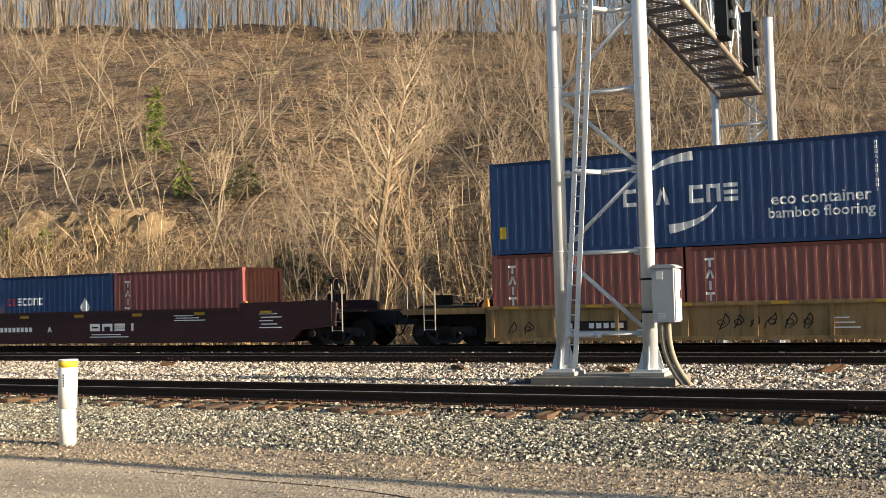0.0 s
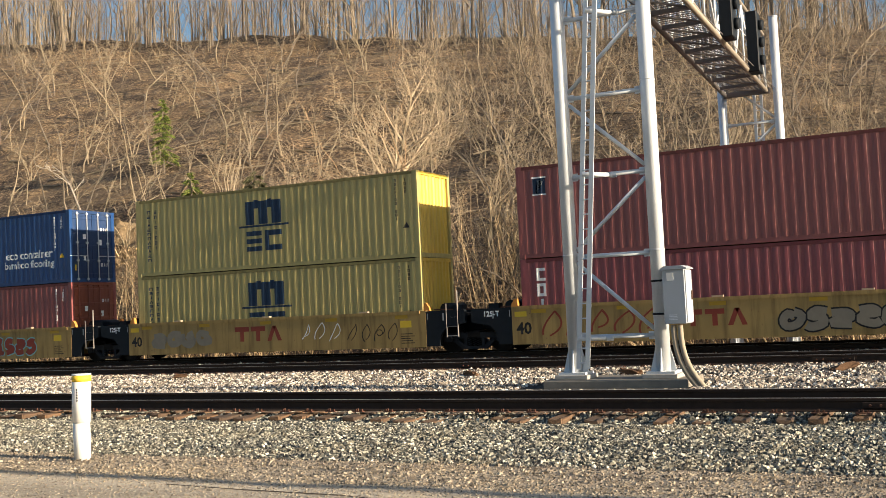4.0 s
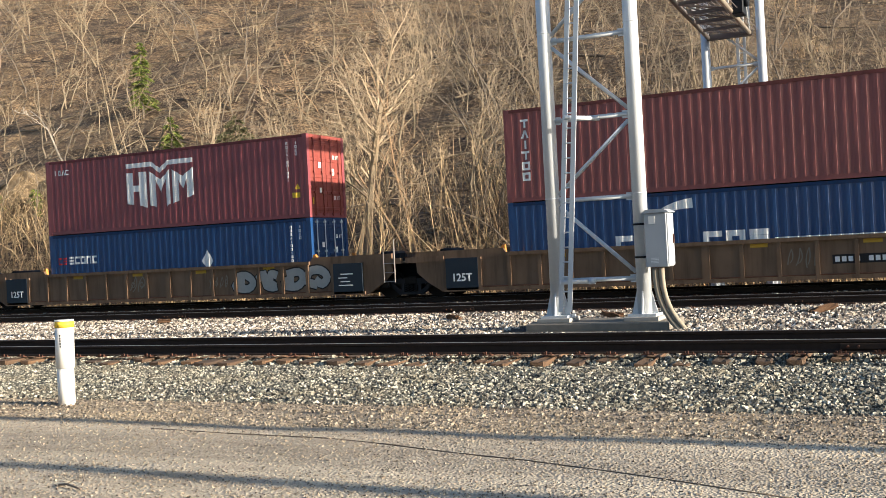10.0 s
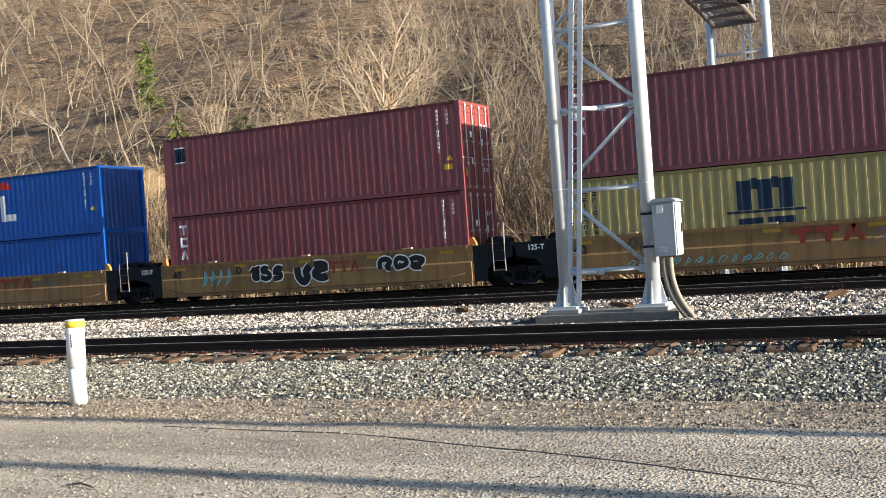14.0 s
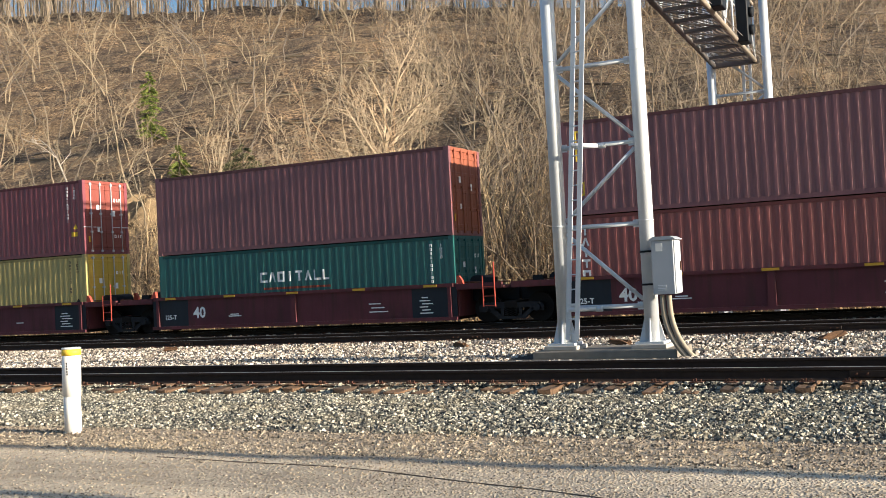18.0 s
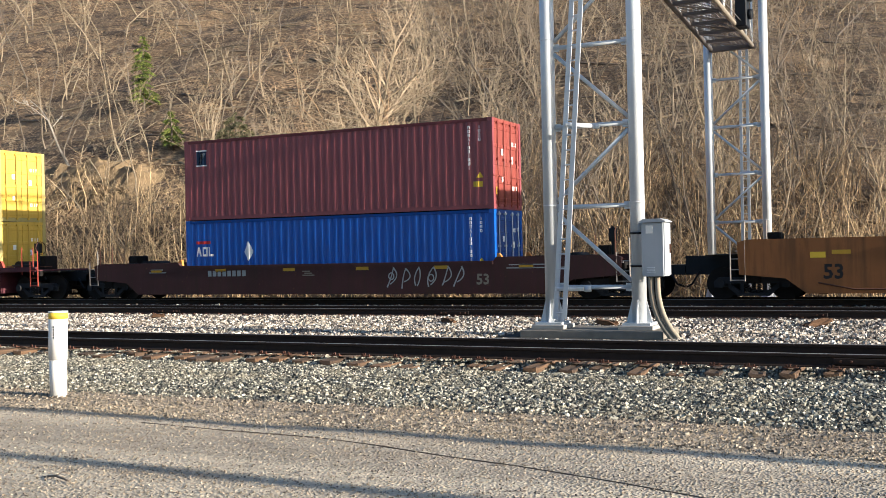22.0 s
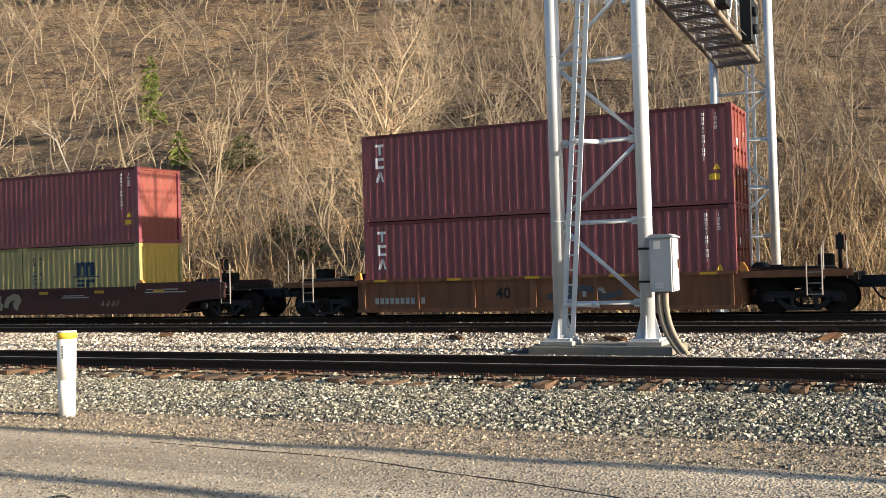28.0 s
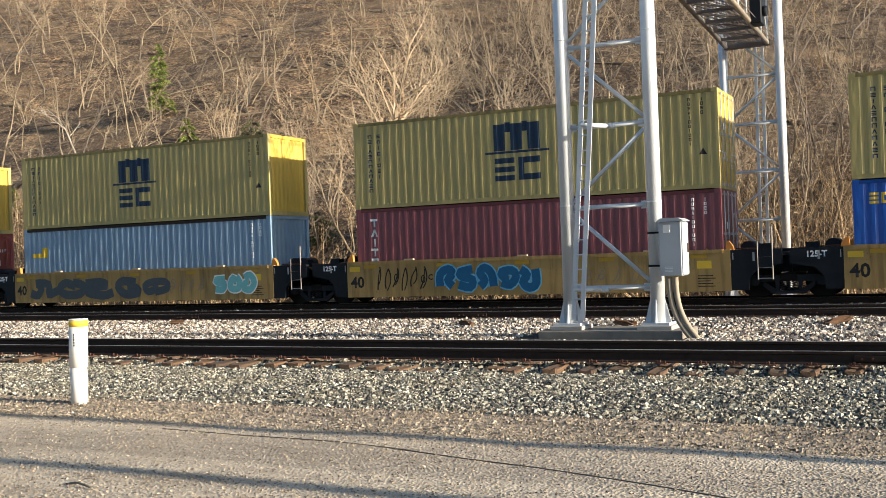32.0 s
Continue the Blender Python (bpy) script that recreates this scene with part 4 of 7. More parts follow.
# the upper slope's trees, too far to tell apart
pole_forms = [skin(tree_segs(400 + i, 8.5, 0.085, (0.08 * (i - 3), 0.0), stems=1 + (i % 3 == 2), fan=0.4, depth=3, kids=5, segs=8, spread=0.52, lift=0.24, wander=0.15, start=0.28), 0.012) for i in range(7)]
scatter("upper_woods", pole_forms, [p[:3] for p in far_spots if not p[3]], M_BARK, "thin pale leafless trees on the upper slope", "woods", 21)
scatter("upper_dark_woods", pole_forms, [p[:3] for p in far_spots if p[3]], M_BARK_D, "thin dark leafless trees on the upper slope", "woods", 22)

bush_forms = [skin(tree_segs(430 + i, 6.0, 0.06, stems=3, fan=0.5, depth=3, kids=5, segs=6, spread=0.58, lift=0.16, wander=0.17, start=0.18), 0.011) for i in range(5)]
spots = [(-y * rng.uniform(-0.04, 0.52), y, rng.uniform(0.7, 1.2)) for y in [60 + 44 * rng.random() for _ in range(85)]]
scatter("slope_thicket", bush_forms, spots, M_GREY, "bushy grey leafless trees over the slope", "woods", 23)

# quads only, so that all faces stack in one array
forms = [brush_form(200 + i, 3, 2.5) for i in range(8)]
rng = random.Random(5)
spots = [(-y * rng.uniform(-0.04, 1.2), y, rng.uniform(0.4, 1.15)) for y in [36.5 + 7.5 * rng.random() for _ in range(380)]]
scatter("roadside_brush", forms, spots, M_TWIG, "dense dry tan brush at the foot of the hill", "brush", 1)
spots = []
while len(spots) < 230:
    y = 44 + 62 * rng.random()
    k = rng.uniform(-0.04, 1.2)
    if k < 0.52 or rng.random() < 0.30:
        spots.append((-y * k, y, rng.uniform(0.5, 1.4) * (1.0 if k < 0.5 else 0.7)))
scatter("hillside_brush", forms, spots, M_BRUSH, "scrubby dry undergrowth over the hillside", "brush", 2)

spots = [(-y * rng.uniform(-0.05, 1.18), y, rng.uniform(0.8, 1.6)) for y in [39.5 + 11 * rng.random() ** 1.2 for _ in range(400)]]
spots = [(x, y, s * (0.6 if 0.45 < -x / y < 0.72 else 1.0)) for x, y, s in spots]
scatter("bank_brush", forms, spots, M_TWIG, "tall golden tangle of brush on the bank behind the train", "brush", 12)

# upright saplings along the foot of the hill
def sapling_form(seed):
    rng = random.Random(seed)
    out = []
    for _ in range(3):
        p = Vector((rng.gauss(0, 0.7), rng.gauss(0, 0.5), -0.1))
        grow(rng, p, Vector((rng.gauss(0, 0.10), rng.gauss(0, 0.10), 1)), rng.uniform(3.0, 5.6), 0.030, 2, out, 0.42, 4, 6, 0.22, 0.07, 0.35, 1)
    return skin(out, 0.006)


sapling_forms = [sapling_form(460 + i) for i in range(6)]
spots = [(-y * rng.uniform(-0.04, 1.2), y, rng.uniform(0.6, 1.15)) for y in [38.0 + 9.0 * rng.random() for _ in range(170)]]
spots = [p for i, p in enumerate(spots) if -p[0] / p[1] < 0.72 or i % 5 < 2]
scatter("saplings", sapling_forms, spots, M_TWIG, "thin upright tan saplings at the foot of the hill", "brush", 24)

# a dark tangle beside the large tree, and grey thickets at the bank
spots = [(-y * (0.74 + rng.gauss(0, 0.018)), y, rng.uniform(0.8, 1.2)) for y in [44 + 2 * rng.random() for _ in range(26)]]
spots += [(-y * rng.uniform(-0.04, 0.50), y, rng.uniform(0.9, 1.6)) for y in [43 + 58 * rng.random() ** 1.4 for _ in range(120)]]
scatter("dark_thicket", forms, spots, M_BARK_D, "dark tangled leafless thicket at the bank", "brush", 9)

crest_forms = [skin(tree_segs(300 + i, 14.5, (0.12, 0.17, 0.23)[i % 3], (0.06 * (i % 3 - 1), 0), depth=2, kids=6, segs=5, spread=0.50, lift=0.26, wander=0.05, start=0.3), 0.014) for i in range(7)]
for name, mat, seed, label in (("crest_woods", M_BARK_D, 3, "dense dark bare woods along the crest against the sky"), ("crest_trees", M_GREY, 4, "grey bare trees among the woods on the crest")):
    spots = []
    for _ in range(380):
        y = 105 + 44 * rng.random()
        spots.append((-y * rng.uniform(-0.08, 1.24), y, rng.uniform(0.65, 1.2)))
    scatter(name, crest_forms, spots, mat, label, "woods", seed)

spots = [(-y * rng.uniform(-0.06, 1.22), y, rng.uniform(0.5, 1.3)) for y in [99 + 13 * rng.random() for _ in range(110)]]
scatter("crest_brush", forms, spots, M_BRUSH, "low brown brush along the crest", "brush", 15)

# fallen branches and logs on the slope
for name, mat, count, label in (("fallen_logs", M_BARK_D, 300, "fallen dark logs and branches among the leaves"), ("fallen_branches", M_BARK, 300, "pale fallen branches on the littered slope")):
    bm = bmesh.new()
    for _ in range(count):
        y = 46 + 60 * rng.random()
        x = -y * rng.uniform(0.0, 1.18)
        a, L = rng.uniform(-0.5, 0.5), rng.uniform(0.8, 3.6)
        dx, dy = math.cos(a) * L / 2, math.sin(a) * L / 2
        r = rng.uniform(0.025, 0.09)
        tube(bm, (x - dx, y - dy, land(x - dx, y - dy) + r), (x + dx, y + dy, land(x + dx, y + dy) + r), r, 5, r * 0.5)
    tagged(new(name, mesh_of(name, bm, mat)), label, "logs", kind="stuff")


# ---------------------------------------------------------------- flat shapes painted on things
def text_mesh(words, size, bold=0.0):
    cu = bpy.data.curves.new("words", "FONT")
    cu.body, cu.size, cu.align_x, cu.align_y = words, size, "CENTER", "CENTER"
    cu.resolution_u = 2
    cu.offset = size * bold
    ob = bpy.data.objects.new("words", cu)
    me = bpy.data.meshes.new_from_object(ob)
    me.materials.clear()
    bpy.data.objects.remove(ob)
    bm = bmesh.new()
    bm.from_mesh(me)
    bpy.data.meshes.remove(me)
    for v in bm.verts:
        v.co = Vector((v.co.x, 0, v.co.y))
    return bm


def words_apart(bm, gap):
    """Parts a line of lettering at its wider gaps."""
    spans = sorted((min(v.co.x for v in f.verts), max(v.co.x for v in f.verts)) for f in bm.faces)
    cuts, reach = [], spans[0][1]
    for a, b in spans:
        if a - reach > gap:
            cuts.append((a + reach) / 2)
        reach = max(reach, b)
    edges = [-1e9] + cuts + [1e9]
    out = []
    for lo, hi in zip(edges, edges[1:]):
        piece = bm.copy()
        bmesh.ops.delete(piece, geom=[v for v in piece.verts if not lo < v.co.x < hi], context="VERTS")
        out.append(piece)
    bm.free()
    return out


def rect(x0, x1, z0, z1):
    return [(x0, z0), (x1, z0), (x1, z1), (x0, z1)]


def ring(cx, cz, rx, rz, w, n=14):
    out = []
    for i in range(n):
        a, b = 6.28319 * i / n, 6.28319 * (i + 1) / n
        out.append([(cx + rx * math.cos(a), cz + rz * math.sin(a)), (cx + rx * math.cos(b), cz + rz * math.sin(b)), (cx + (rx - w) * math.cos(b), cz + (rz - w) * math.sin(b)), (cx + (rx - w) * math.cos(a), cz + (rz - w) * math.sin(a))])
    return out


def swoosh(p0, p1, p2, w0, w1, n=10):
    """A crescent stroke along a bent line from p0 over p1 to p2, w0 wide at its start and w1 at its end."""
    at = lambda k: ((1 - k) ** 2 * p0[0] + 2 * k * (1 - k) * p1[0] + k * k * p2[0], (1 - k) ** 2 * p0[1] + 2 * k * (1 - k) * p1[1] + k * k * p2[1])
    out, edge = [], []
    for i in range(n + 1):
        k = i / n
        (x, z), (xa, za), (xb, zb) = at(k), at(max(0, k - 0.02)), at(min(1, k + 0.02))
        d = math.hypot(xb - xa, zb - za)
        w = (w0 + (w1 - w0) * k) / 2
        edge.append(((x - (zb - za) / d * w, z + (xb - xa) / d * w), (x + (zb - za) / d * w, z - (xb - xa) / d * w)))
    for (a, b), (c, d) in zip(edge, edge[1:]):
        out.append([a, b, d, c])
    return out


def block(kind, x, z, w, h, s):
    """One plain block of a mark: o ring, c open ring, n gate, i bar, t tee, l corner, s step."""
    if kind == "o":
        return [rect(x, x + s, z, z + h), rect(x + w - s, x + w, z, z + h), rect(x + s, x + w - s, z, z + s), rect(x + s, x + w - s, z + h - s, z + h)]
    if kind == "c":
        return [rect(x, x + s, z, z + h), rect(x + s, x + w, z, z + s), rect(x + s, x + w, z + h - s, z + h)]
    if kind == "n":
        return [rect(x, x + s, z, z + h), rect(x + w - s, x + w, z, z + h), rect(x + s, x + w - s, z + h - s, z + h)]
    if kind == "a":
        return [[(x, z), (x + s, z), (x + w * 0.62, z + h), (x + w * 0.38, z + h)], [(x + w - s, z), (x + w, z), (x + w * 0.62, z + h), (x + w * 0.40, z + h)]]
    if kind == "t":
        return [rect(x, x + w, z + h - s, z + h), rect(x + w / 2 - s / 2, x + w / 2 + s / 2, z, z + h - s)]
    if kind == "l":
        return [rect(x, x + s, z, z + h), rect(x + s, x + w, z, z + s)]
    if kind == "s":
        return [rect(x, x + w, z, z + s), rect(x, x + w, z + h - s, z + h), rect(x, x + w, z + h / 2 - s / 2, z + h / 2 + s / 2)]
    return [rect(x + w / 2 - s / 2, x + w / 2 + s / 2, z, z + h)]


def row(kinds, x, z, h, w, gap, s):
    out = []
    for k in kinds:
        if k != " ":
            out += block(k, x, z, w, h, s)
        x += w + gap
    return out


def column(kinds, x, z_top, h, w, gap, s):
    out = []
    for k in kinds:
        out += block(k, x, z_top - h, w, h, s)
        z_top -= h + gap
    return out


def apart(polys):
    """Parts a drawing into its letters and strokes; small print stays together."""
    spans = [(min(p[0] for p in q), max(p[0] for p in q), min(p[1] for p in q), max(p[1] for p in q)) for q in polys]
    if max(s[3] for s in spans) - min(s[2] for s in spans) < 0.2 or max(s[3] - s[2] for s in spans) < 0.17:
        return [polys]
    groups = []
    for q, s in zip(polys, spans):
        near = [g for g in groups if any(s[0] < o[1] + 0.006 and o[0] < s[1] + 0.006 and s[2] < o[3] + 0.006 and o[2] < s[3] + 0.006 for _, o in g)]
        merged = [(q, s)] + [m for g in near for m in g]
        groups = [g for g in groups if g not in near] + [merged]
    return [[m[0] for m in g] for g in groups]


def face_bm(polys):
    bm = bmesh.new()
    for p in polys:
        try:
            bm.faces.new([bm.verts.new((x, 0, z)) for x, z in p])
        except ValueError:
            pass
    bmesh.ops.remove_doubles(bm, verts=bm.verts[:], dist=0.0008)
    return bm


# ---------------------------------------------------------------- shipping containers
PITCH = 0.278
SIDE = 1.219


def wave(x, half):
    """Depth of the side sheet at x: flats and slopes of the pressed steel."""
    if abs(x) > half - 0.20:
        return 0.0
    t = ((x + half - 0.20) / PITCH) % 1.0
    return 0.0 if t < 0.26 else 0.036 * (t - 0.26) / 0.24 if t < 0.50 else 0.036 if t < 0.76 else 0.036 * (1 - t) / 0.24


def breaks(half):
    out, x = [-half + 0.03], -half + 0.20
    while x < half - 0.20:
        for k in (0.0, 0.26, 0.50, 0.76):
            if x + k * PITCH < half - 0.2:
                out.append(x + k * PITCH)
        x += PITCH
    return out + [half - 0.2, half - 0.03]


def drape(bm, half):
    """Lays a flat drawing on the pressed side sheet."""
    if not bm.verts:
        return bm
    lo, hi = min(v.co.x for v in bm.verts), max(v.co.x for v in bm.verts)
    for x in breaks(half):
        if lo < x < hi:
            bmesh.ops.bisect_plane(bm, geom=bm.verts[:] + bm.edges[:] + bm.faces[:], plane_co=(x, 0, 0), plane_no=(1, 0, 0))
    for v in bm.verts:
        v.co.y = -SIDE + 0.004 + wave(v.co.x, half) - 0.0045
    for f in bm.faces:
        f.normal_update()
        if f.normal.y > 0:
            f.normal_flip()
    return bm


SHEETS = {}


def container_sheets(length, h):
    """The shapes every box of that size shares; the paint is set on each object."""
    key = (length, h)
    if key in SHEETS:
        return SHEETS[key]
    half = length / 2
    out = {}
    for name, s in (("side_panel", -1), ("side_panel_far", 1)):
        bm = bmesh.new()
        prev = None
        for x in breaks(half):
            y = s * (SIDE - 0.004 - wave(x, half))
            cur = [bm.verts.new((x, y, 0.13)), bm.verts.new((x, y, h - 0.09))]
            if prev:
                bm.faces.new((prev[0], cur[0], cur[1], prev[1]) if s < 0 else (prev[1], cur[1], cur[0], prev[0]))
            prev = cur
        out[name] = mesh_of("side_panel", bm, None)
    bm = bmesh.new()
    prev, y, flip = None, -SIDE + 0.1, 0
    while y < SIDE - 0.09:
        x = half - 0.03 - (0.045 if flip in (2, 3) else 0.0)
        cur = [bm.verts.new((x, y, 0.13)), bm.verts.new((x, y, h - 0.09))]
        if prev:
            bm.faces.new((prev[0], cur[0], cur[1], prev[1]))
        prev = cur
        y += 0.075 if flip % 2 == 0 else 0.05
        flip = (flip + 1) % 4
    out["end_wall"] = mesh_of("end_wall", bm, None)
    bm = bmesh.new()
    n = int(length / 0.30)
    for i in range(n):
        x0 = -half + 0.06 + (length - 0.12) * i / n
        w = (length - 0.12) / n
        box(bm, x0, x0 + w * 0.55, -SIDE + 0.06, SIDE - 0.06, h - 0.07, h - 0.030)
        box(bm, x0 + w * 0.55, x0 + w, -SIDE + 0.06, SIDE - 0.06, h - 0.07, h - 0.045)
    out["roof"] = mesh_of("roof", bm, None)
    out["bottom_frame"] = mesh_of("bottom_frame", boxes((-half + 0.05, half - 0.05, -SIDE + 0.05, SIDE - 0.05, 0.07, 0.12)), None)
    out["bottom_rail"] = mesh_of("bottom_rail", boxes((-half + 0.08, half - 0.08, -0.05, 0.05, 0.012, 0.15)), None)
    out["top_rail"] = mesh_of("top_rail", boxes((-half + 0.08, half - 0.08, -0.035, 0.035, h - 0.115, h - 0.012)), None)
    out["end_rail"] = mesh_of("end_rail", boxes((-0.05, 0.05, -SIDE + 0.1, SIDE - 0.1, 0.0, 0.15)), None)
    out["end_header"] = mesh_of("end_header", boxes((-0.05, 0.05, -SIDE + 0.1, SIDE - 0.1, h - 0.12, h - 0.003)), None)
    out["corner_post"] = mesh_of("corner_post", boxes((-0.085, 0.0, -0.0775, 0.0775, 0.118, h - 0.118), (-0.178, 0.0, -0.081, 0.081, 0.0, 0.118), (-0.178, 0.0, -0.081, 0.081, h - 0.118, h)), None)
    # one pressed leaf with five raised bands
    leaf = [(-0.05, 0.16), (-0.05, h - 0.13), (0.0, h - 0.13)]
    for k in range(4, -1, -1):
        z = 0.30 + (h - 0.6) * k / 4
        leaf += [(0.0, z + 0.06), (0.018, z + 0.045), (0.018, z - 0.045), (0.0, z - 0.06)]
    bm = made(lambda b: prism(b, leaf + [(0.0, 0.16)], 0.01, 1.09))
    out["door"] = mesh_of("door", bm, None)
    bm = made(lambda b: tube(b, (0.045, 0, 0.06), (0.045, 0, h - 0.06), 0.019, 8))
    for z in (0.12, h * 0.3, h * 0.55, h - 0.14):
        box(bm, 0.0, 0.07, -0.05, 0.05, z - 0.035, z + 0.035)
    box(bm, 0.03, 0.055, -0.02, 0.42, h * 0.36, h * 0.36 + 0.03)
    out["locking_bar"] = mesh_of("locking_bar", bm, None)
    SHEETS[key] = out
    return out


def share(name, me, mat, parent, m=None, label=""):
    ob = new(name, me)
    if not me.materials:
        me.materials.append(None)
    ob.material_slots[0].link = "OBJECT"
    ob.material_slots[0].material = mat
    ob.parent = parent
    if m is not None:
        ob.matrix_basis = m
    if label:
        ob["label"] = label
    return ob


INK = {"f": plain("faded_reflector", (0.50, 0.31, 0.03), 0.5, 0, 0.15), "w": plain("white_marking", (0.90, 0.90, 0.89), 0.45, 0, 0.08), "k": plain("black_marking", (0.02, 0.02, 0.022), 0.55, 0, 0.2), "n": plain("navy_marking", (0.016, 0.035, 0.075), 0.5, 0, 0.2),
       "y": M_YELLOW, "r": plain("red_marking", (0.55, 0.04, 0.035), 0.5, 0, 0.12), "b": plain("sky_blue_marking", (0.20, 0.50, 0.72), 0.5, 0, 0.1), "g": plain("gold_marking", (0.52, 0.42, 0.16), 0.5, 0, 0.1),
       "d": plain("dull_red_marking", (0.26, 0.055, 0.035), 0.6, 0, 0.15), "s": plain("silver_graffiti", (0.36, 0.37, 0.37), 0.5, 0.2, 0.15), "t": plain("teal_graffiti", (0.03, 0.14, 0.13), 0.5, 0, 0.2),
       "q": plain("slate_graffiti", (0.07, 0.085, 0.10), 0.6, 0, 0.2), "u": plain("blue_graffiti", (0.025, 0.12, 0.26), 0.5, 0, 0.2), "v": plain("grey_blue_graffiti", (0.10, 0.18, 0.23), 0.55, 0, 0.15),
       "p": plain("purple_grey_graffiti", (0.12, 0.10, 0.13), 0.6, 0, 0.2), "c": plain("aqua_graffiti", (0.22, 0.50, 0.52), 0.5, 0, 0.15), "m": plain("tan_grey_graffiti", (0.25, 0.22, 0.17), 0.6, 0, 0.15)}

C = {"navy": (0.016, 0.058, 0.190), "blue": (0.013, 0.095, 0.470), "sea": (0.014, 0.056, 0.180), "maroon": (0.200, 0.060, 0.077), "wine": (0.240, 0.064, 0.076), "brown": (0.245, 0.077, 0.074), "rust": (0.255, 0.090, 0.077), "plum": (0.205, 0.090, 0.103),
     "mustard": (0.415, 0.352, 0.132), "olive": (0.330, 0.295, 0.125), "red": (0.420, 0.042, 0.060), "green": (0.024, 0.115, 0.113), "pale": (0.660, 0.690, 0.690), "steel": (0.230, 0.340, 0.480), "slate": (0.050, 0.129, 0.258)}


def logo(kind, half, h):
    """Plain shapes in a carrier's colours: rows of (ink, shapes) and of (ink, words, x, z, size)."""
    m, words = [], []
    if kind == "arcs":
        m.append(("w", row("cna cns", -1.78, h * 0.435, 0.52, 0.41, 0.085, 0.12)))
        m.append(("w", swoosh((-1.14, h * 0.73), (-0.74, h * 0.895), (0.34, h * 0.915), 0.03, 0.28)))
        m.append(("w", swoosh((0.98, h * 0.40), (0.61, h * 0.22), (-0.42, h * 0.185), 0.03, 0.28)))
        words += [("w", "eco container", 3.80, h * 0.42, 0.47), ("w", "bamboo flooring", 3.80, h * 0.285, 0.42)]
        m.append(("y", [rect(-half + 0.30, -half + 0.52, h * 0.17, h * 0.30)]))
    elif kind == "arcs_bold":
        m.append(("w", row("cna cns", -2.55, h * 0.46, 0.60, 0.58, 0.10, 0.19)))
        m.append(("w", swoosh((-1.65, h * 0.76), (-1.30, h * 0.92), (-0.35, h * 0.93), 0.03, 0.22)))
        m.append(("w", swoosh((1.05, h * 0.40), (0.75, h * 0.24), (-0.25, h * 0.215), 0.03, 0.22)))
        words += [("w", "eco container", 3.35, h * 0.46, 0.46), ("w", "bamboo flooring", 3.35, h * 0.31, 0.40)]
    elif kind == "arcs_big":
        m.append(("w", row("cna cns", -2.7, h * 0.33, 0.52, 0.54, 0.11, 0.17) + [rect(1.9, 5.0, h * 0.40, h * 0.43)]))
        m.append(("w", swoosh((-1.75, h * 0.62), (-1.4, h * 0.84), (-0.35, h * 0.86), 0.04, 0.30)))
    elif kind in ("arches", "arches_gold", "arches_small"):
        ink = "g" if kind == "arches_gold" else "n"
        k = 0.62 if kind == "arches_small" else 1.0
        x, z = -0.95 * k + (0.0 if kind != "arches_small" else 0.4), h * 0.545
        w, hh, s = 1.56 * k, 0.84 * k, 0.40 * k
        arch = [rect(x, x + s, z, z + hh), rect(x + w / 2 - s / 2, x + w / 2 + s / 2, z, z + hh), rect(x + w - s, x + w, z, z + hh), rect(x + s, x + w / 2 - s / 2, z + hh - 0.26 * k, z + hh + 0.05 * k), rect(x + w / 2 + s / 2, x + w - s, z + hh - 0.26 * k, z + hh + 0.05 * k), rect(x - 0.3 * k, x + w + 0.3 * k, z - 0.09 * k, z - 0.02 * k)]
        m.append((ink, arch + block("s", x + 0.02, z - 0.95 * k, 0.68 * k, 0.72 * k, 0.17 * k) + block("c", x + 0.82 * k, z - 0.95 * k, 0.74 * k, 0.72 * k, 0.19 * k)))
        m.append((ink, column("nsiasnnanasn", -half + 0.55, h - 0.42, 0.12, 0.13, 0.045, 0.03) + column("snioios co"[:8], -half + 0.88, h - 0.42, 0.12, 0.13, 0.075, 0.03)))
    elif kind == "six_down":
        m.append(("w", column("taitoo", -half + 0.55, h - 0.34, 0.26, 0.26, 0.07, 0.07)))
    elif kind == "three_down":
        m.append(("w", column("tca", -half + 0.50, h - 0.32, 0.36, 0.32, 0.09, 0.09)))
    elif kind == "wing":
        m.append(("r", [[(-1.55, h * 0.80), (1.35, h * 0.80), (1.05, h * 0.93), (0.3, h * 0.885), (-0.2, h * 0.93), (-0.7, h * 0.885), (-1.75, h * 0.88)]]))
        m.append(("w", [p for a in (block("a", -1.6, h * 0.30, 1.15, 1.05, 0.34), block("o", -0.42, h * 0.30, 0.85, 1.05, 0.27), block("l", 0.62, h * 0.30, 0.85, 1.05, 0.28)) for p in a]))
    elif kind == "wing_small":
        m.append(("w", row("aol", -half + 0.45, h * 0.50, 0.33, 0.22, 0.05, 0.07)))
        m.append(("r", [rect(-half + 0.45, -half + 1.1, h * 0.67, h * 0.71)]))
        m.append(("w", [[(-3.55, h * 0.55), (-3.35, h * 0.42), (-3.15, h * 0.55), (-3.35, h * 0.70)]]))
    elif kind == "crown_mark":
        x = -2.0
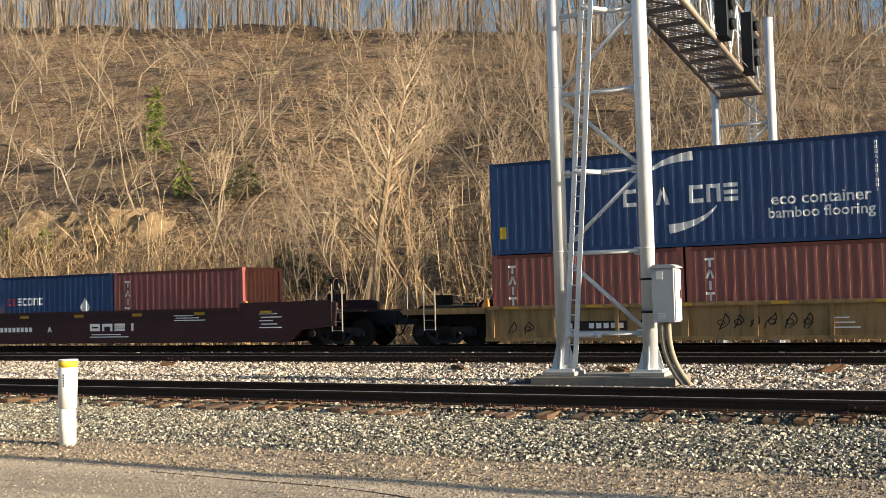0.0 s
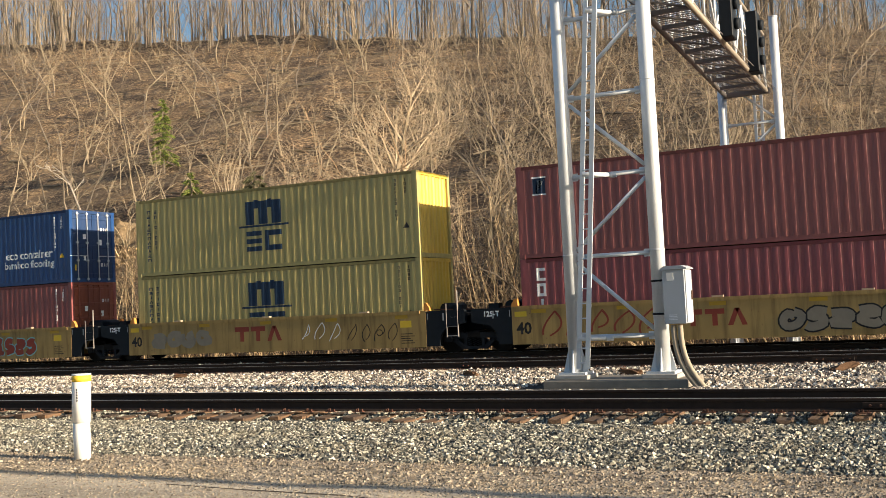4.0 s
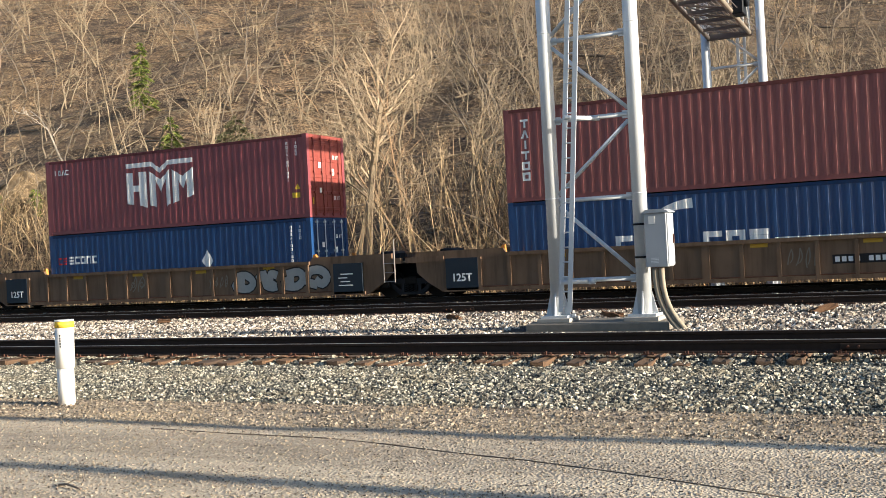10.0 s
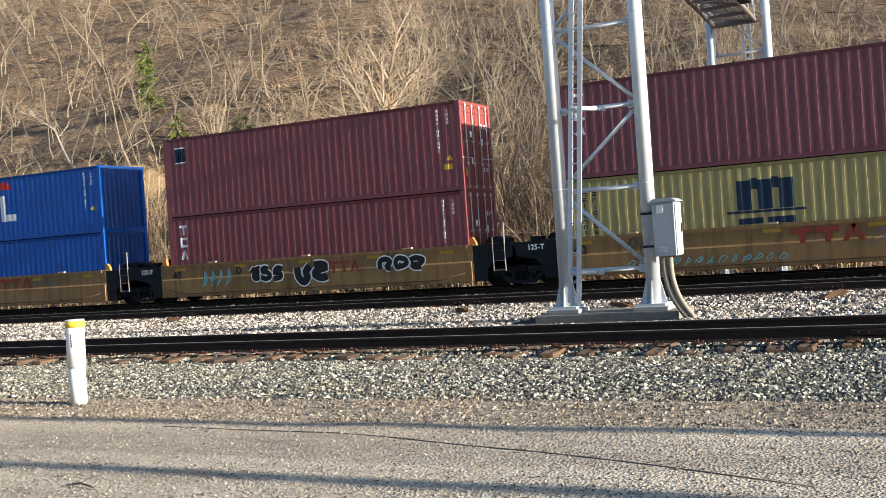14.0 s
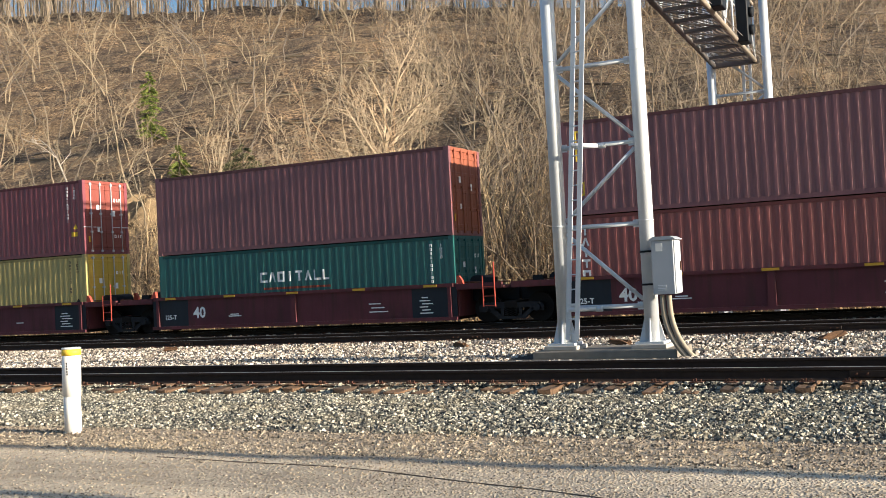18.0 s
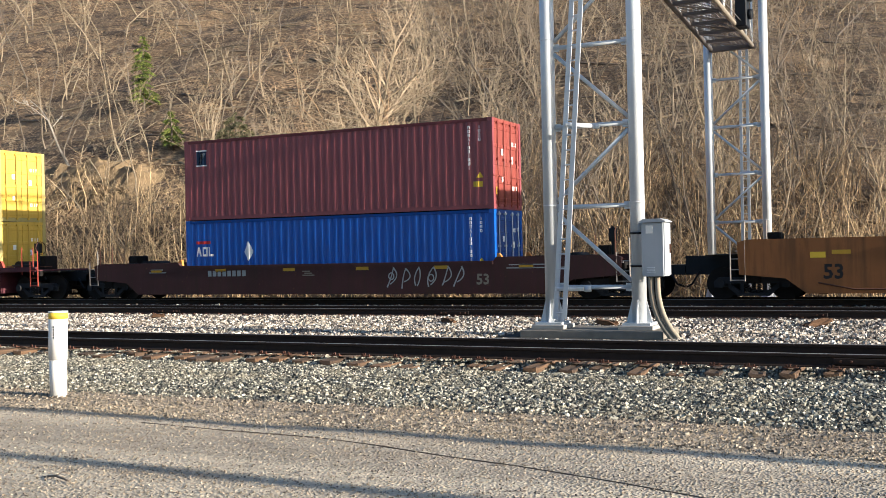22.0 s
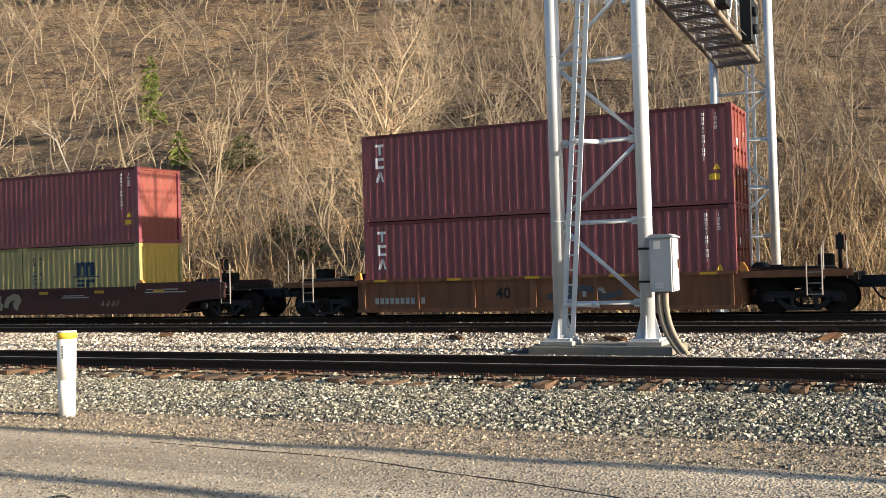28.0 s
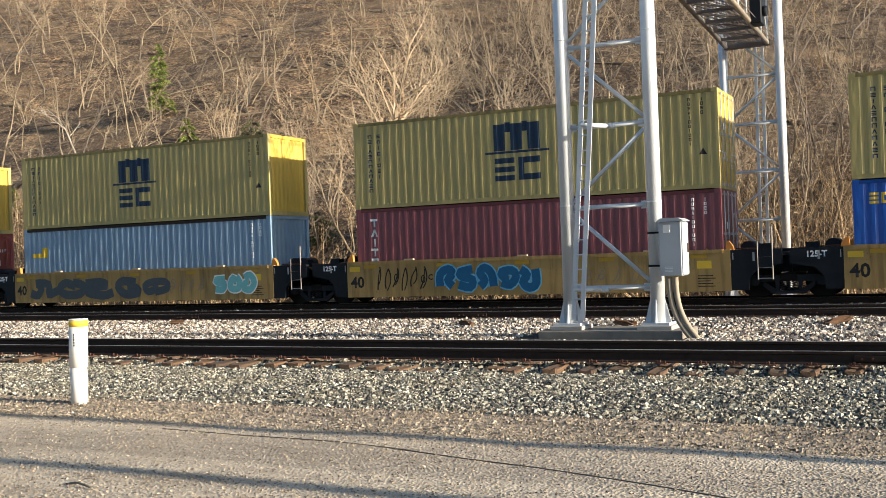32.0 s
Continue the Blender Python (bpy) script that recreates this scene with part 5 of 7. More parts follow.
        m.append(("w", [rect(x, x + 1.2, h * 0.80, h * 0.86), [(x + 1.2, h * 0.80), (x + 1.6, h * 0.70), (x + 2.0, h * 0.80), (x + 2.0, h * 0.86), (x + 1.6, h * 0.77), (x + 1.2, h * 0.86)], rect(x + 2.0, x + 3.15, h * 0.80, h * 0.86),
                        [(x, h * 0.34), (x + 0.32, h * 0.32), (x + 0.32, h * 0.74), (x, h * 0.74)], rect(x + 0.32, x + 0.6, h * 0.49, h * 0.57), [(x + 0.6, h * 0.31), (x + 0.95, h * 0.27), (x + 0.95, h * 0.74), (x + 0.6, h * 0.74)],
                        [(x + 1.1, h * 0.30), (x + 1.4, h * 0.27), (x + 1.4, h * 0.62), (x + 1.62, h * 0.45), (x + 1.85, h * 0.62), (x + 1.85, h * 0.27), (x + 2.05, h * 0.30), (x + 2.05, h * 0.74), (x + 1.62, h * 0.62), (x + 1.1, h * 0.74)],
                        [(x + 2.15, h * 0.30), (x + 2.45, h * 0.33), (x + 2.45, h * 0.60), (x + 2.65, h * 0.48), (x + 2.85, h * 0.60), (x + 2.85, h * 0.36), (x + 3.15, h * 0.39), (x + 3.15, h * 0.74), (x + 2.65, h * 0.64), (x + 2.15, h * 0.74)]]))
        m.append(("w", row("ioac", -half + 0.42, h * 0.80, 0.20, 0.15, 0.05, 0.045)))
    elif kind in ("five_across", "five_yellow"):
        ink = "y" if kind == "five_yellow" else "w"
        if kind == "five_across":
            m.append(("r", row("cs", -half + 0.40, h * 0.55, 0.27, 0.2, 0.05, 0.06)))
        m.append((ink, row("sconco"[:5], -half + (0.98 if kind == "five_across" else 0.42), h * (0.55 if kind == "five_across" else 0.77), 0.30, 0.24, 0.06, 0.075)))
        if kind == "five_across":
            m.append(("w", [[(1.35, h * 0.50), (1.6, h * 0.36), (1.85, h * 0.50), (1.6, h * 0.66)]]))
    elif kind == "flag":
        m.append(("n", [rect(-half + 0.55, -half + 0.95, h * 0.69, h * 0.86)]))
        m.append(("w", [rect(-half + 0.52, -half + 0.98, h * 0.675, h * 0.69), rect(-half + 0.52, -half + 0.98, h * 0.86, h * 0.875), [(-half + 0.62, h * 0.70), (-half + 0.72, h * 0.70), (-half + 0.92, h * 0.84), (-half + 0.68, h * 0.84)]]))
    elif kind == "eight_across":
        m.append(("w", row("caoital", -1.55, h * 0.54, 0.36, 0.30, 0.075, 0.075) + block("l", 1.08, h * 0.54, 0.26, 0.36, 0.07)))
        m.append(("d", [rect(-1.4, 1.4, h * 0.44, h * 0.47)]))
    elif kind == "three_across":
        m.append(("w", row("cai", -half + 0.42, h * 0.50, 0.40, 0.32, 0.07, 0.09)))
    elif kind == "seven_across":
        m.append(("w", row("ntonoai", -1.70, h * 0.41, 0.50, 0.48, 0.10, 0.15)))
    elif kind == "star":
        m.append(("b", [rect(-half + 0.40, -half + 1.05, h * 0.20, h * 0.60)]))
        star = [(-half + 0.725 + (0.27 if i % 2 == 0 else 0.12) * math.sin(6.28319 * i / 14), h * 0.42 + (0.27 if i % 2 == 0 else 0.12) * math.cos(6.28319 * i / 14)) for i in range(14)]
        m.append(("w", [star]))
        m.append(("n", row("nacask", -half + 1.5, h * 0.44, 0.36, 0.40, 0.09, 0.10) + row("scalano", -half + 1.5, h * 0.22, 0.30, 0.33, 0.09, 0.08)))
    elif kind == "gold":
        m.append(("y", column("coio", -half + 0.52, h - 0.32, 0.42, 0.24, 0.10, 0.06)))
    elif kind == "gold_w":
        m.append(("w", column("coio", -half + 0.52, h - 0.30, 0.40, 0.30, 0.08, 0.09)))
    elif kind == "panel":
        m.append(("n", [rect(-half + 0.5, -half + 1.35, h * 0.50, h * 0.82)]))
        m.append(("w", row("iocaoo"[:5], -half + 0.56, h * 0.56, 0.16, 0.12, 0.03, 0.035)))
    elif kind == "long_row":
        m.append(("w", row("nanous suo", -half + 0.5, h * 0.40, 0.30, 0.34, 0.12, 0.08)))
    elif kind == "shield":
        m.append(("y", [rect(-half + 0.45, -half + 1.3, h * 0.60, h * 0.66), rect(-half + 0.95, -half + 1.3, h * 0.66, h * 0.74)]))
    if half > 4 and kind != "none":
        small = "k" if kind == "arches" else "w"
        m.append((small, column("nosaiooiooi", half - 0.86, h - 0.24, 0.095, 0.075, 0.034, 0.022) + column("ioso", half - 0.50, h - 0.24, 0.095, 0.075, 0.034, 0.022)))
        m.append(("k" if kind == "arches" else "y", [[(half - 0.58, h * 0.345), (half - 0.35, h * 0.345), (half - 0.465, h * 0.41)]]))
        if kind in ("three_down", "flag", "gold", "crown_mark"):
            m.append(("y", [rect(half - 0.70, half - 0.38, h * 0.245, h * 0.305)]))
    return m, words


LABELS = {"navy": "dark navy blue", "blue": "bright blue", "sea": "blue", "maroon": "dark maroon", "wine": "wine red", "brown": "brownish red", "rust": "faded rust brown", "plum": "dark plum brown", "mustard": "mustard yellow", "olive": "dull olive yellow",
          "red": "crimson red", "green": "dark green", "pale": "pale grey", "steel": "light steel blue", "slate": "slate blue"}


M_BAR = paint("worn_locking_bar", (0.62, 0.64, 0.67), 0.5, 0.3, 0.2, 0.2)


# end and door colours carry the low sun: reds and yellows warmed, blues dimmed
LIT_END_COLOURS = {"maroon": (0.22, 0.058, 0.044), "wine": (0.24, 0.056, 0.044), "red": (0.29, 0.034, 0.044), "brown": (0.25, 0.076, 0.046), "rust": (0.25, 0.078, 0.046), "plum": (0.26, 0.085, 0.047), "mustard": (0.62, 0.43, 0.055), "olive": (0.50, 0.36, 0.07), "navy": (0.014, 0.040, 0.120), "blue": (0.012, 0.062, 0.290), "sea": (0.013, 0.048, 0.150)}


def build_container(length, h, colour, mark, doors_right, x, z):
    half = length / 2
    sh = container_sheets(length, h)
    mat = paint("paint_" + colour, C[colour], 0.38, 0.35, 0.25)
    lit_end_mat = paint("doors_" + colour, LIT_END_COLOURS.get(colour, C[colour]), 0.42, 0.35, 0.3)
    edge = paint("rail_" + colour, shade(C[colour], 0.6), 0.6, 0.5, 0.8)
    size = "forty-foot" if length > 10 else "twenty-foot"
    ob = empty("shipping_container", f"{LABELS[colour]} corrugated steel {size} shipping container on a well car", "container", "stacked containers", at=(x, TRAIN_Y, z))
    share("side_panel", sh["side_panel"], mat, ob)
    share("side_panel", sh["side_panel_far"], mat, ob)
    share("roof", sh["roof"], mat, ob)
    share("bottom_frame", sh["bottom_frame"], M_DUSTY, ob)
    for s in (-1, 1):
        share("bottom_rail", sh["bottom_rail"], mat, ob, pose(0, s * (SIDE - 0.062), 0))
        share("top_rail", sh["top_rail"], edge, ob, pose(0, s * (SIDE - 0.036), 0))
        share("end_rail", sh["end_rail"], mat, ob, pose(s * (half - 0.055), 0, 0))
        share("end_header", sh["end_header"], lit_end_mat, ob, pose(s * (half - 0.055), 0, 0))
        for e in (-1, 1):
            share("corner_post", sh["corner_post"], mat, ob, pose(e * half, s * (SIDE - 0.079), 0, 0, 0, 0 if e > 0 else 180))
    wall, leaf = (-1, 1) if doors_right else (1, -1)
    share("end_wall", sh["end_wall"], lit_end_mat, ob, pose(0, 0, 0, 0, 0, 0 if wall > 0 else 180))
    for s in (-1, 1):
        d = share("door", sh["door"], lit_end_mat, ob, Matrix.Translation((leaf * (half - 0.03), 0, 0)) @ Matrix.Diagonal((leaf, s, 1, 1)))
        for y in (0.30, 0.82):
            share("locking_bar", sh["locking_bar"], M_BAR if colour in ("navy", "blue", "sea") or int(x) % 3 == 0 else lit_end_mat, d, pose(0, y, 0))
    shapes, words = logo(mark, half, h)
    for ink, polys in shapes:
        for group in apart(polys):
            part("marking", drape(face_bm(group), half), INK[ink], ob)
    for ink, text, tx, tz, size in words:
        bm = text_mesh(text, size, 0.018)
        bmesh.ops.translate(bm, verts=bm.verts, vec=(tx, 0, tz))
        for word in words_apart(bm, size * 0.16):
            part("lettering", drape(word, half), INK[ink], ob)
    if doors_right:
        stickers = [((0.36, 0.50, h * 0.52, h * 0.60), "w"), ((-0.52, -0.36, h * 0.60, h * 0.67), "w"), ((-0.50, -0.38, h * 0.30, h * 0.36), "w"), ((-0.98, -0.90, h * 0.16, h * 0.24), "y")]
        for (a, b, c, d), ink in stickers:
            part("sticker", boxes((half - 0.004, half - 0.001, a, b, c, d)), INK[ink], ob)
    if doors_right and mark != "none":
        polys = [q for k in (0.22, 0.72) for q in row("oino"[:3], 0, h * k, 0.13, 0.11, 0.05, 0.035)]
        bm = face_bm(polys)
        for v in bm.verts:
            v.co = Vector((half - 0.005, 0.42 + v.co.x, v.co.z))
        part("door_marking", bm, INK["w"], ob)
    return ob


# ---------------------------------------------------------------- the train
TRAIN_Y = 31.5
PACE = (530.7479, 7.1333, 3.4173, -3.4148)


def run(t):
    """Metres that the train has run towards -x."""
    k = t / 32.0
    return sum(c * k ** (i + 1) for i, c in enumerate(PACE))


def truck_meshes():
    out = {}
    bm = bmesh.new()
    tube(bm, (0, -0.80, 0), (0, 0.80, 0), 0.085, 8)
    for s in (-1, 1):
        tube(bm, (0, s * 0.70, 0), (0, s * 0.83, 0), 0.46, 28)
        tube(bm, (0, s * 0.665, 0), (0, s * 0.70, 0), 0.488, 28)
        tube(bm, (0, s * 0.83, 0), (0, s * 0.87, 0), 0.15, 12)
        for k in range(6):
            a = k * 1.0472
            box(bm, math.cos(a) * 0.27 - 0.03, math.cos(a) * 0.27 + 0.03, min(s * 0.828, s * 0.834), max(s * 0.828, s * 0.834), math.sin(a) * 0.27 - 0.03, math.sin(a) * 0.27 + 0.03)
    out["wheelset"] = mesh_of("wheelset", bm, M_DUSTY)
    bm = bmesh.new()
    prism(bm, [(-1.10, 0.54), (-0.96, 0.65), (0.96, 0.65), (1.10, 0.54), (1.10, 0.47), (-1.10, 0.47)], -0.07, 0.07)
    for m in (-1, 1):
        prism(bm, [(m * 1.10, 0.36), (m * 1.10, 0.47), (m * 0.70, 0.47), (m * 0.70, 0.38)], -0.06, 0.06)
        prism(bm, [(m * 0.82, 0.47), (m * 0.66, 0.47), (m * 0.30, 0.21), (m * 0.30, 0.12), (m * 0.44, 0.12)], -0.06, 0.06)
        prism(bm, [(m * 0.36, 0.16), (m * 0.36, 0.48), (m * 0.26, 0.48), (m * 0.26, 0.16)], -0.06, 0.06)
    prism(bm, [(-0.42, 0.12), (0.42, 0.12), (0.36, 0.21), (-0.36, 0.21)], -0.08, 0.06)
    for x in (-0.89, 0.89):
        tube(bm, (x, -0.15, 0.47), (x, -0.02, 0.47), 0.115, 10)
    out["side_frame"] = mesh_of("side_frame", bm, plain("dusty_cast_steel", (0.024, 0.025, 0.029), 0.8, 0.0, 0.35, 7.0))
    bm = bmesh.new()
    pipe(bm, [(0.06 * math.cos(k * 0.7854), 0.06 * math.sin(k * 0.7854), 0.215 + k * 0.0085) for k in range(31)], 0.014, 3)
    out["spring"] = mesh_of("spring", bm, plain("worn_springs", (0.045, 0.044, 0.046), 0.6, 0.3, 0.3))
    out["bolster"] = mesh_of("bolster", boxes((-0.22, 0.22, -1.12, 1.12, 0.48, 0.70)), M_DUSTY, 0.02)
    return out


TRUCK = truck_meshes()
WHEELS = []


def build_truck(car, x):
    t = part("truck", TRUCK["bolster"], None, car, "black cast-steel truck")
    t.location = (x, 0, 0)
    for s in (-1, 1):
        f = part("side_frame", TRUCK["side_frame"], None, t)
        f.matrix_basis = pose(0, s * 1.02, 0, 0, 0, 0 if s < 0 else 180)
        for o in (-0.16, 0.0, 0.16):
            g = part("spring", TRUCK["spring"], None, t)
            g.location = (o, s * 1.06, 0)
        w = part("wheelset", TRUCK["wheelset"], None, t)
        w.matrix_parent_inverse = Matrix.Translation((s * 0.89, 0, 0.47))
        WHEELS.append(w)


KINDS = {
    "40y": dict(col=(0.345, 0.235, 0.082), top=1.42, bot=0.24, deep=6.35, end=8.2, truck=7.85, panel=M_BLACK, ribs=0, say="mustard yellow well car"),
    "40l": dict(col=(0.25, 0.155, 0.060), top=1.42, bot=0.24, deep=6.35, end=8.2, truck=7.80, panel=M_BLACK, ribs=0, ledge=0.92, say="brownish yellow well car with a stepped side"),
    "40o": dict(col=(0.27, 0.182, 0.082), top=1.27, bot=0.20, deep=6.25, end=9.2, truck=7.86, panel=None, ribs=7, say="old ribbed yellow well car"),
    "40a": dict(col=(0.088, 0.025, 0.034), top=1.33, bot=0.17, deep=6.25, end=8.3, truck=7.93, panel=paint("dark_end_panel", (0.016, 0.022, 0.032), 0.5, 0.3, 0.1), ribs=3, say="maroon well car with dark end panels"),
    "53r": dict(col=(0.112, 0.021, 0.028), top=1.12, bot=0.18, deep=8.3, end=10.3, truck=9.85, panel=None, ribs=0, raised=0.20, say="long dark red well car"),
    "53f": dict(col=(0.050, 0.020, 0.020), top=1.24, bot=0.22, deep=8.15, end=10.2, truck=9.95, panel=None, ribs=0, raised=0.13, say="long dark maroon well car"),
    "53n": dict(col=(0.040, 0.016, 0.020), top=1.42, bot=0.20, deep=8.2, end=10.1, truck=9.85, panel=None, ribs=0, raised=0.18, say="long dark maroon well car with white markings"),
    "53b": dict(col=(0.165, 0.108, 0.066), top=1.36, bot=0.20, deep=8.3, end=10.0, truck=9.79, panel=paint("blue_black_panel", (0.020, 0.030, 0.045), 0.5, 0.3, 0.15), ribs=17, raised=0.14, say="weathered brown ribbed well car"),
    "53o": dict(col=(0.215, 0.092, 0.030), top=1.50, bot=0.20, deep=8.3, end=10.1, truck=9.79, panel=M_BLACK, ribs=0, raised=0.22, say="long orange-brown well car"),
}

KINDS["40p"] = dict(KINDS["40o"], col=(0.155, 0.075, 0.040), like="40o", say="old ribbed rusty brown well car")


def side_outline(k, left, right):
    """The side sill's outline in (x, z); the ends are arched over a coupled truck or squared to an articulated one."""
    d, top, bot, e = k["deep"], k["top"], k["bot"], k["end"]
    up = top + k.get("raised", 0.0)
    pts = []
    low, arch = bot + 0.42, 0.55
    for s, end in ((-1, left), (1, right)):
        side = []
        if e - d > 2.5 or k is KINDS["40a"] or (end == "art" and k["panel"] is M_BLACK):
            sq = 8.40 if k is KINDS["53o"] else d
            side = [(s * sq, bot), (s * sq, up)]
        elif end == "end":
            side = [(s * d, bot), (s * (d + arch), low), (s * e, low + 0.12), (s * (e + 0.05), up - 0.08), (s * (e - 0.2), up)]
        else:
            j = k["truck"] - 0.92
            side = [(s * min(j, d + 0.1), bot), (s * (j + 0.05), low - 0.1), (s * (j + 0.42), low + 0.22), (s * (j + 0.45), up)]
        if k.get("raised"):
            side += [(s * 6.25, up), (s * 6.15, top)]
        pts.append(side)
    return pts[1] + pts[0][::-1]


def decal(bm, car, ink, y, name="marking", label=""):
    for v in bm.verts:
        v.co.y = y
    for f in bm.faces:
        f.normal_update()
        if f.normal.y > 0:
            f.normal_flip()
    return part(name, bm, INK[ink], car, label)


def words_on(car, text, x, z, size, ink, y):
    bm = text_mesh(text, size, 0.028)
    bmesh.ops.translate(bm, verts=bm.verts, vec=(x, 0, z))
    decal(bm, car, ink, y, "lettering")


# strokes of painted letters in a unit box, abstract forms only
FORMS = (
    ((0.10, 0.0), (0.12, 0.70), (0.50, 1.0), (0.86, 0.72), (0.58, 0.34), (0.92, 0.0)),
    ((0.90, 0.90), (0.25, 1.0), (0.08, 0.55), (0.70, 0.45), (0.90, 0.15), (0.10, 0.02)),
    ((0.85, 0.85), (0.35, 1.0), (0.08, 0.50), (0.35, 0.02), (0.90, 0.12), (0.80, 0.48), (0.48, 0.46)),
    ((0.50, 1.0), (0.10, 0.70), (0.20, 0.10), (0.70, 0.02), (0.92, 0.45), (0.72, 0.95), (0.40, 0.62)),
    ((0.04, 0.75), (0.30, 1.0), (0.40, 0.30), (0.16, 0.0), (0.62, 0.10), (0.70, 0.95), (0.96, 0.55)),
    ((0.95, 0.20), (0.60, 0.0), (0.10, 0.25), (0.30, 0.62), (0.80, 0.70), (0.62, 1.0), (0.12, 0.92)),
)


def stroke_bm(pts, width, y):
    """One thick mitred line; it comes forward by a hair as it runs, so that it may cross itself."""
    bm = bmesh.new()
    prev = None
    for k, p in enumerate(pts):
        a, b = pts[max(0, k - 1)], pts[min(len(pts) - 1, k + 1)]
        d = math.hypot(b[0] - a[0], b[1] - a[1]) or 1.0
        nx, nz = -(b[1] - a[1]) / d * width / 2, (b[0] - a[0]) / d * width / 2
        cur = [bm.verts.new((p[0] + nx, y - 0.00025 * k, p[1] + nz)), bm.verts.new((p[0] - nx, y - 0.00025 * k, p[1] - nz))]
        if prev:
            bm.faces.new((prev[0], prev[1], cur[1], cur[0]))
        prev = cur
    return bm


def smoothed(pts, n=3):
    """A flowing line through the points."""
    out = []
    for i in range(len(pts) - 1):
        p0, p1, p2, p3 = pts[max(0, i - 1)], pts[i], pts[i + 1], pts[min(len(pts) - 1, i + 2)]
        for k in range(n):
            t = k / n
            out.append(tuple(0.5 * (2 * b + (c - a) * t + (2 * a - 5 * b + 4 * c - d) * t * t + (3 * b - a - 3 * c + d) * t ** 3) for a, b, c, d in zip(p0, p1, p2, p3)))
    return out + [pts[-1]]


def graffiti(car, x0, x1, z0, z1, fill, edge, n, y, seed):
    """A painted piece, letter by letter: thick strokes with a rim, and a thin line inside."""
    rng = random.Random(seed)
    w = (x1 - x0) / n
    for i in range(n):
        a, b = x0 + w * i - 0.10 * w, x0 + w * (i + 1) + 0.10 * w
        lo, hi = z0 + rng.uniform(0.02, 0.12) * (z1 - z0), z1 - rng.uniform(0.02, 0.14) * (z1 - z0)
        form = rng.choice(FORMS)
        if rng.random() < 0.5:
            form = tuple((1 - u, v) for u, v in form)
        if rng.random() < 0.4:
            form = tuple((u, 1 - v) for u, v in form)
        lean = rng.uniform(-0.12, 0.18) * w
        thick = min(0.38 * w, 0.36 * (hi - lo), 0.36)
        a, b, lo, hi = a + thick * 0.5, b - thick * 0.5, lo + thick * 0.5, hi - thick * 0.5
        pts = [(a + (b - a) * u + lean * v + rng.gauss(0, 0.02), lo + (hi - lo) * v + rng.gauss(0, 0.015)) for u, v in form]
        pts = smoothed(pts)
        lift = y - 0.004 * (i % 2)
        if fill and edge:
            part("graffiti", stroke_bm(pts, thick + 0.09, lift), INK[edge], car)
            part("graffiti", stroke_bm(pts, thick, lift - 0.0042), INK[fill], car)
        elif fill:
            part("graffiti", stroke_bm(pts, thick * 1.2, lift), INK[fill], car)
        else:
            part("graffiti", stroke_bm(pts, 0.055, lift), INK[edge], car)
            part("graffiti", stroke_bm([(u + thick * 0.6, v - 0.03) for u, v in pts], 0.04, lift - 0.0042), INK[edge], car)


def scribble(car, x0, x1, z0, z1, ink, n, y, seed, wide=0.035):
    """A tag in thin strokes."""
    rng = random.Random(seed)
    out, w = [], (x1 - x0) / n
    h = z1 - z0
    for i in range(n):
        cx, cz = x0 + w * (i + 0.5), (z0 + z1) / 2 + rng.uniform(-0.06, 0.06)
        a, b = rng.uniform(-0.45, -0.1) * w, rng.uniform(0.1, 0.45) * w
        out += swoosh((cx + a, z0 + rng.uniform(0, 0.2) * h), (cx + rng.uniform(-0.6, 0.2) * w, cz), (cx + b * 0.6, z1 - rng.uniform(0, 0.15) * h), wide, wide * 0.7, 7)
        out += swoosh((cx + b * 0.6, z1 - rng.uniform(0, 0.15) * h), (cx + rng.uniform(0.3, 0.9) * w, cz), (cx + a * 0.3, z0 + rng.uniform(0.05, 0.35) * h), wide, wide * 0.7, 7)
        if rng.random() < 0.4:
            out += ring(cx, cz, w * 0.2 + 0.02, h * 0.14 + 0.02, wide * 0.8, 10)
    decal(face_bm(out), car, ink, y, "graffiti")


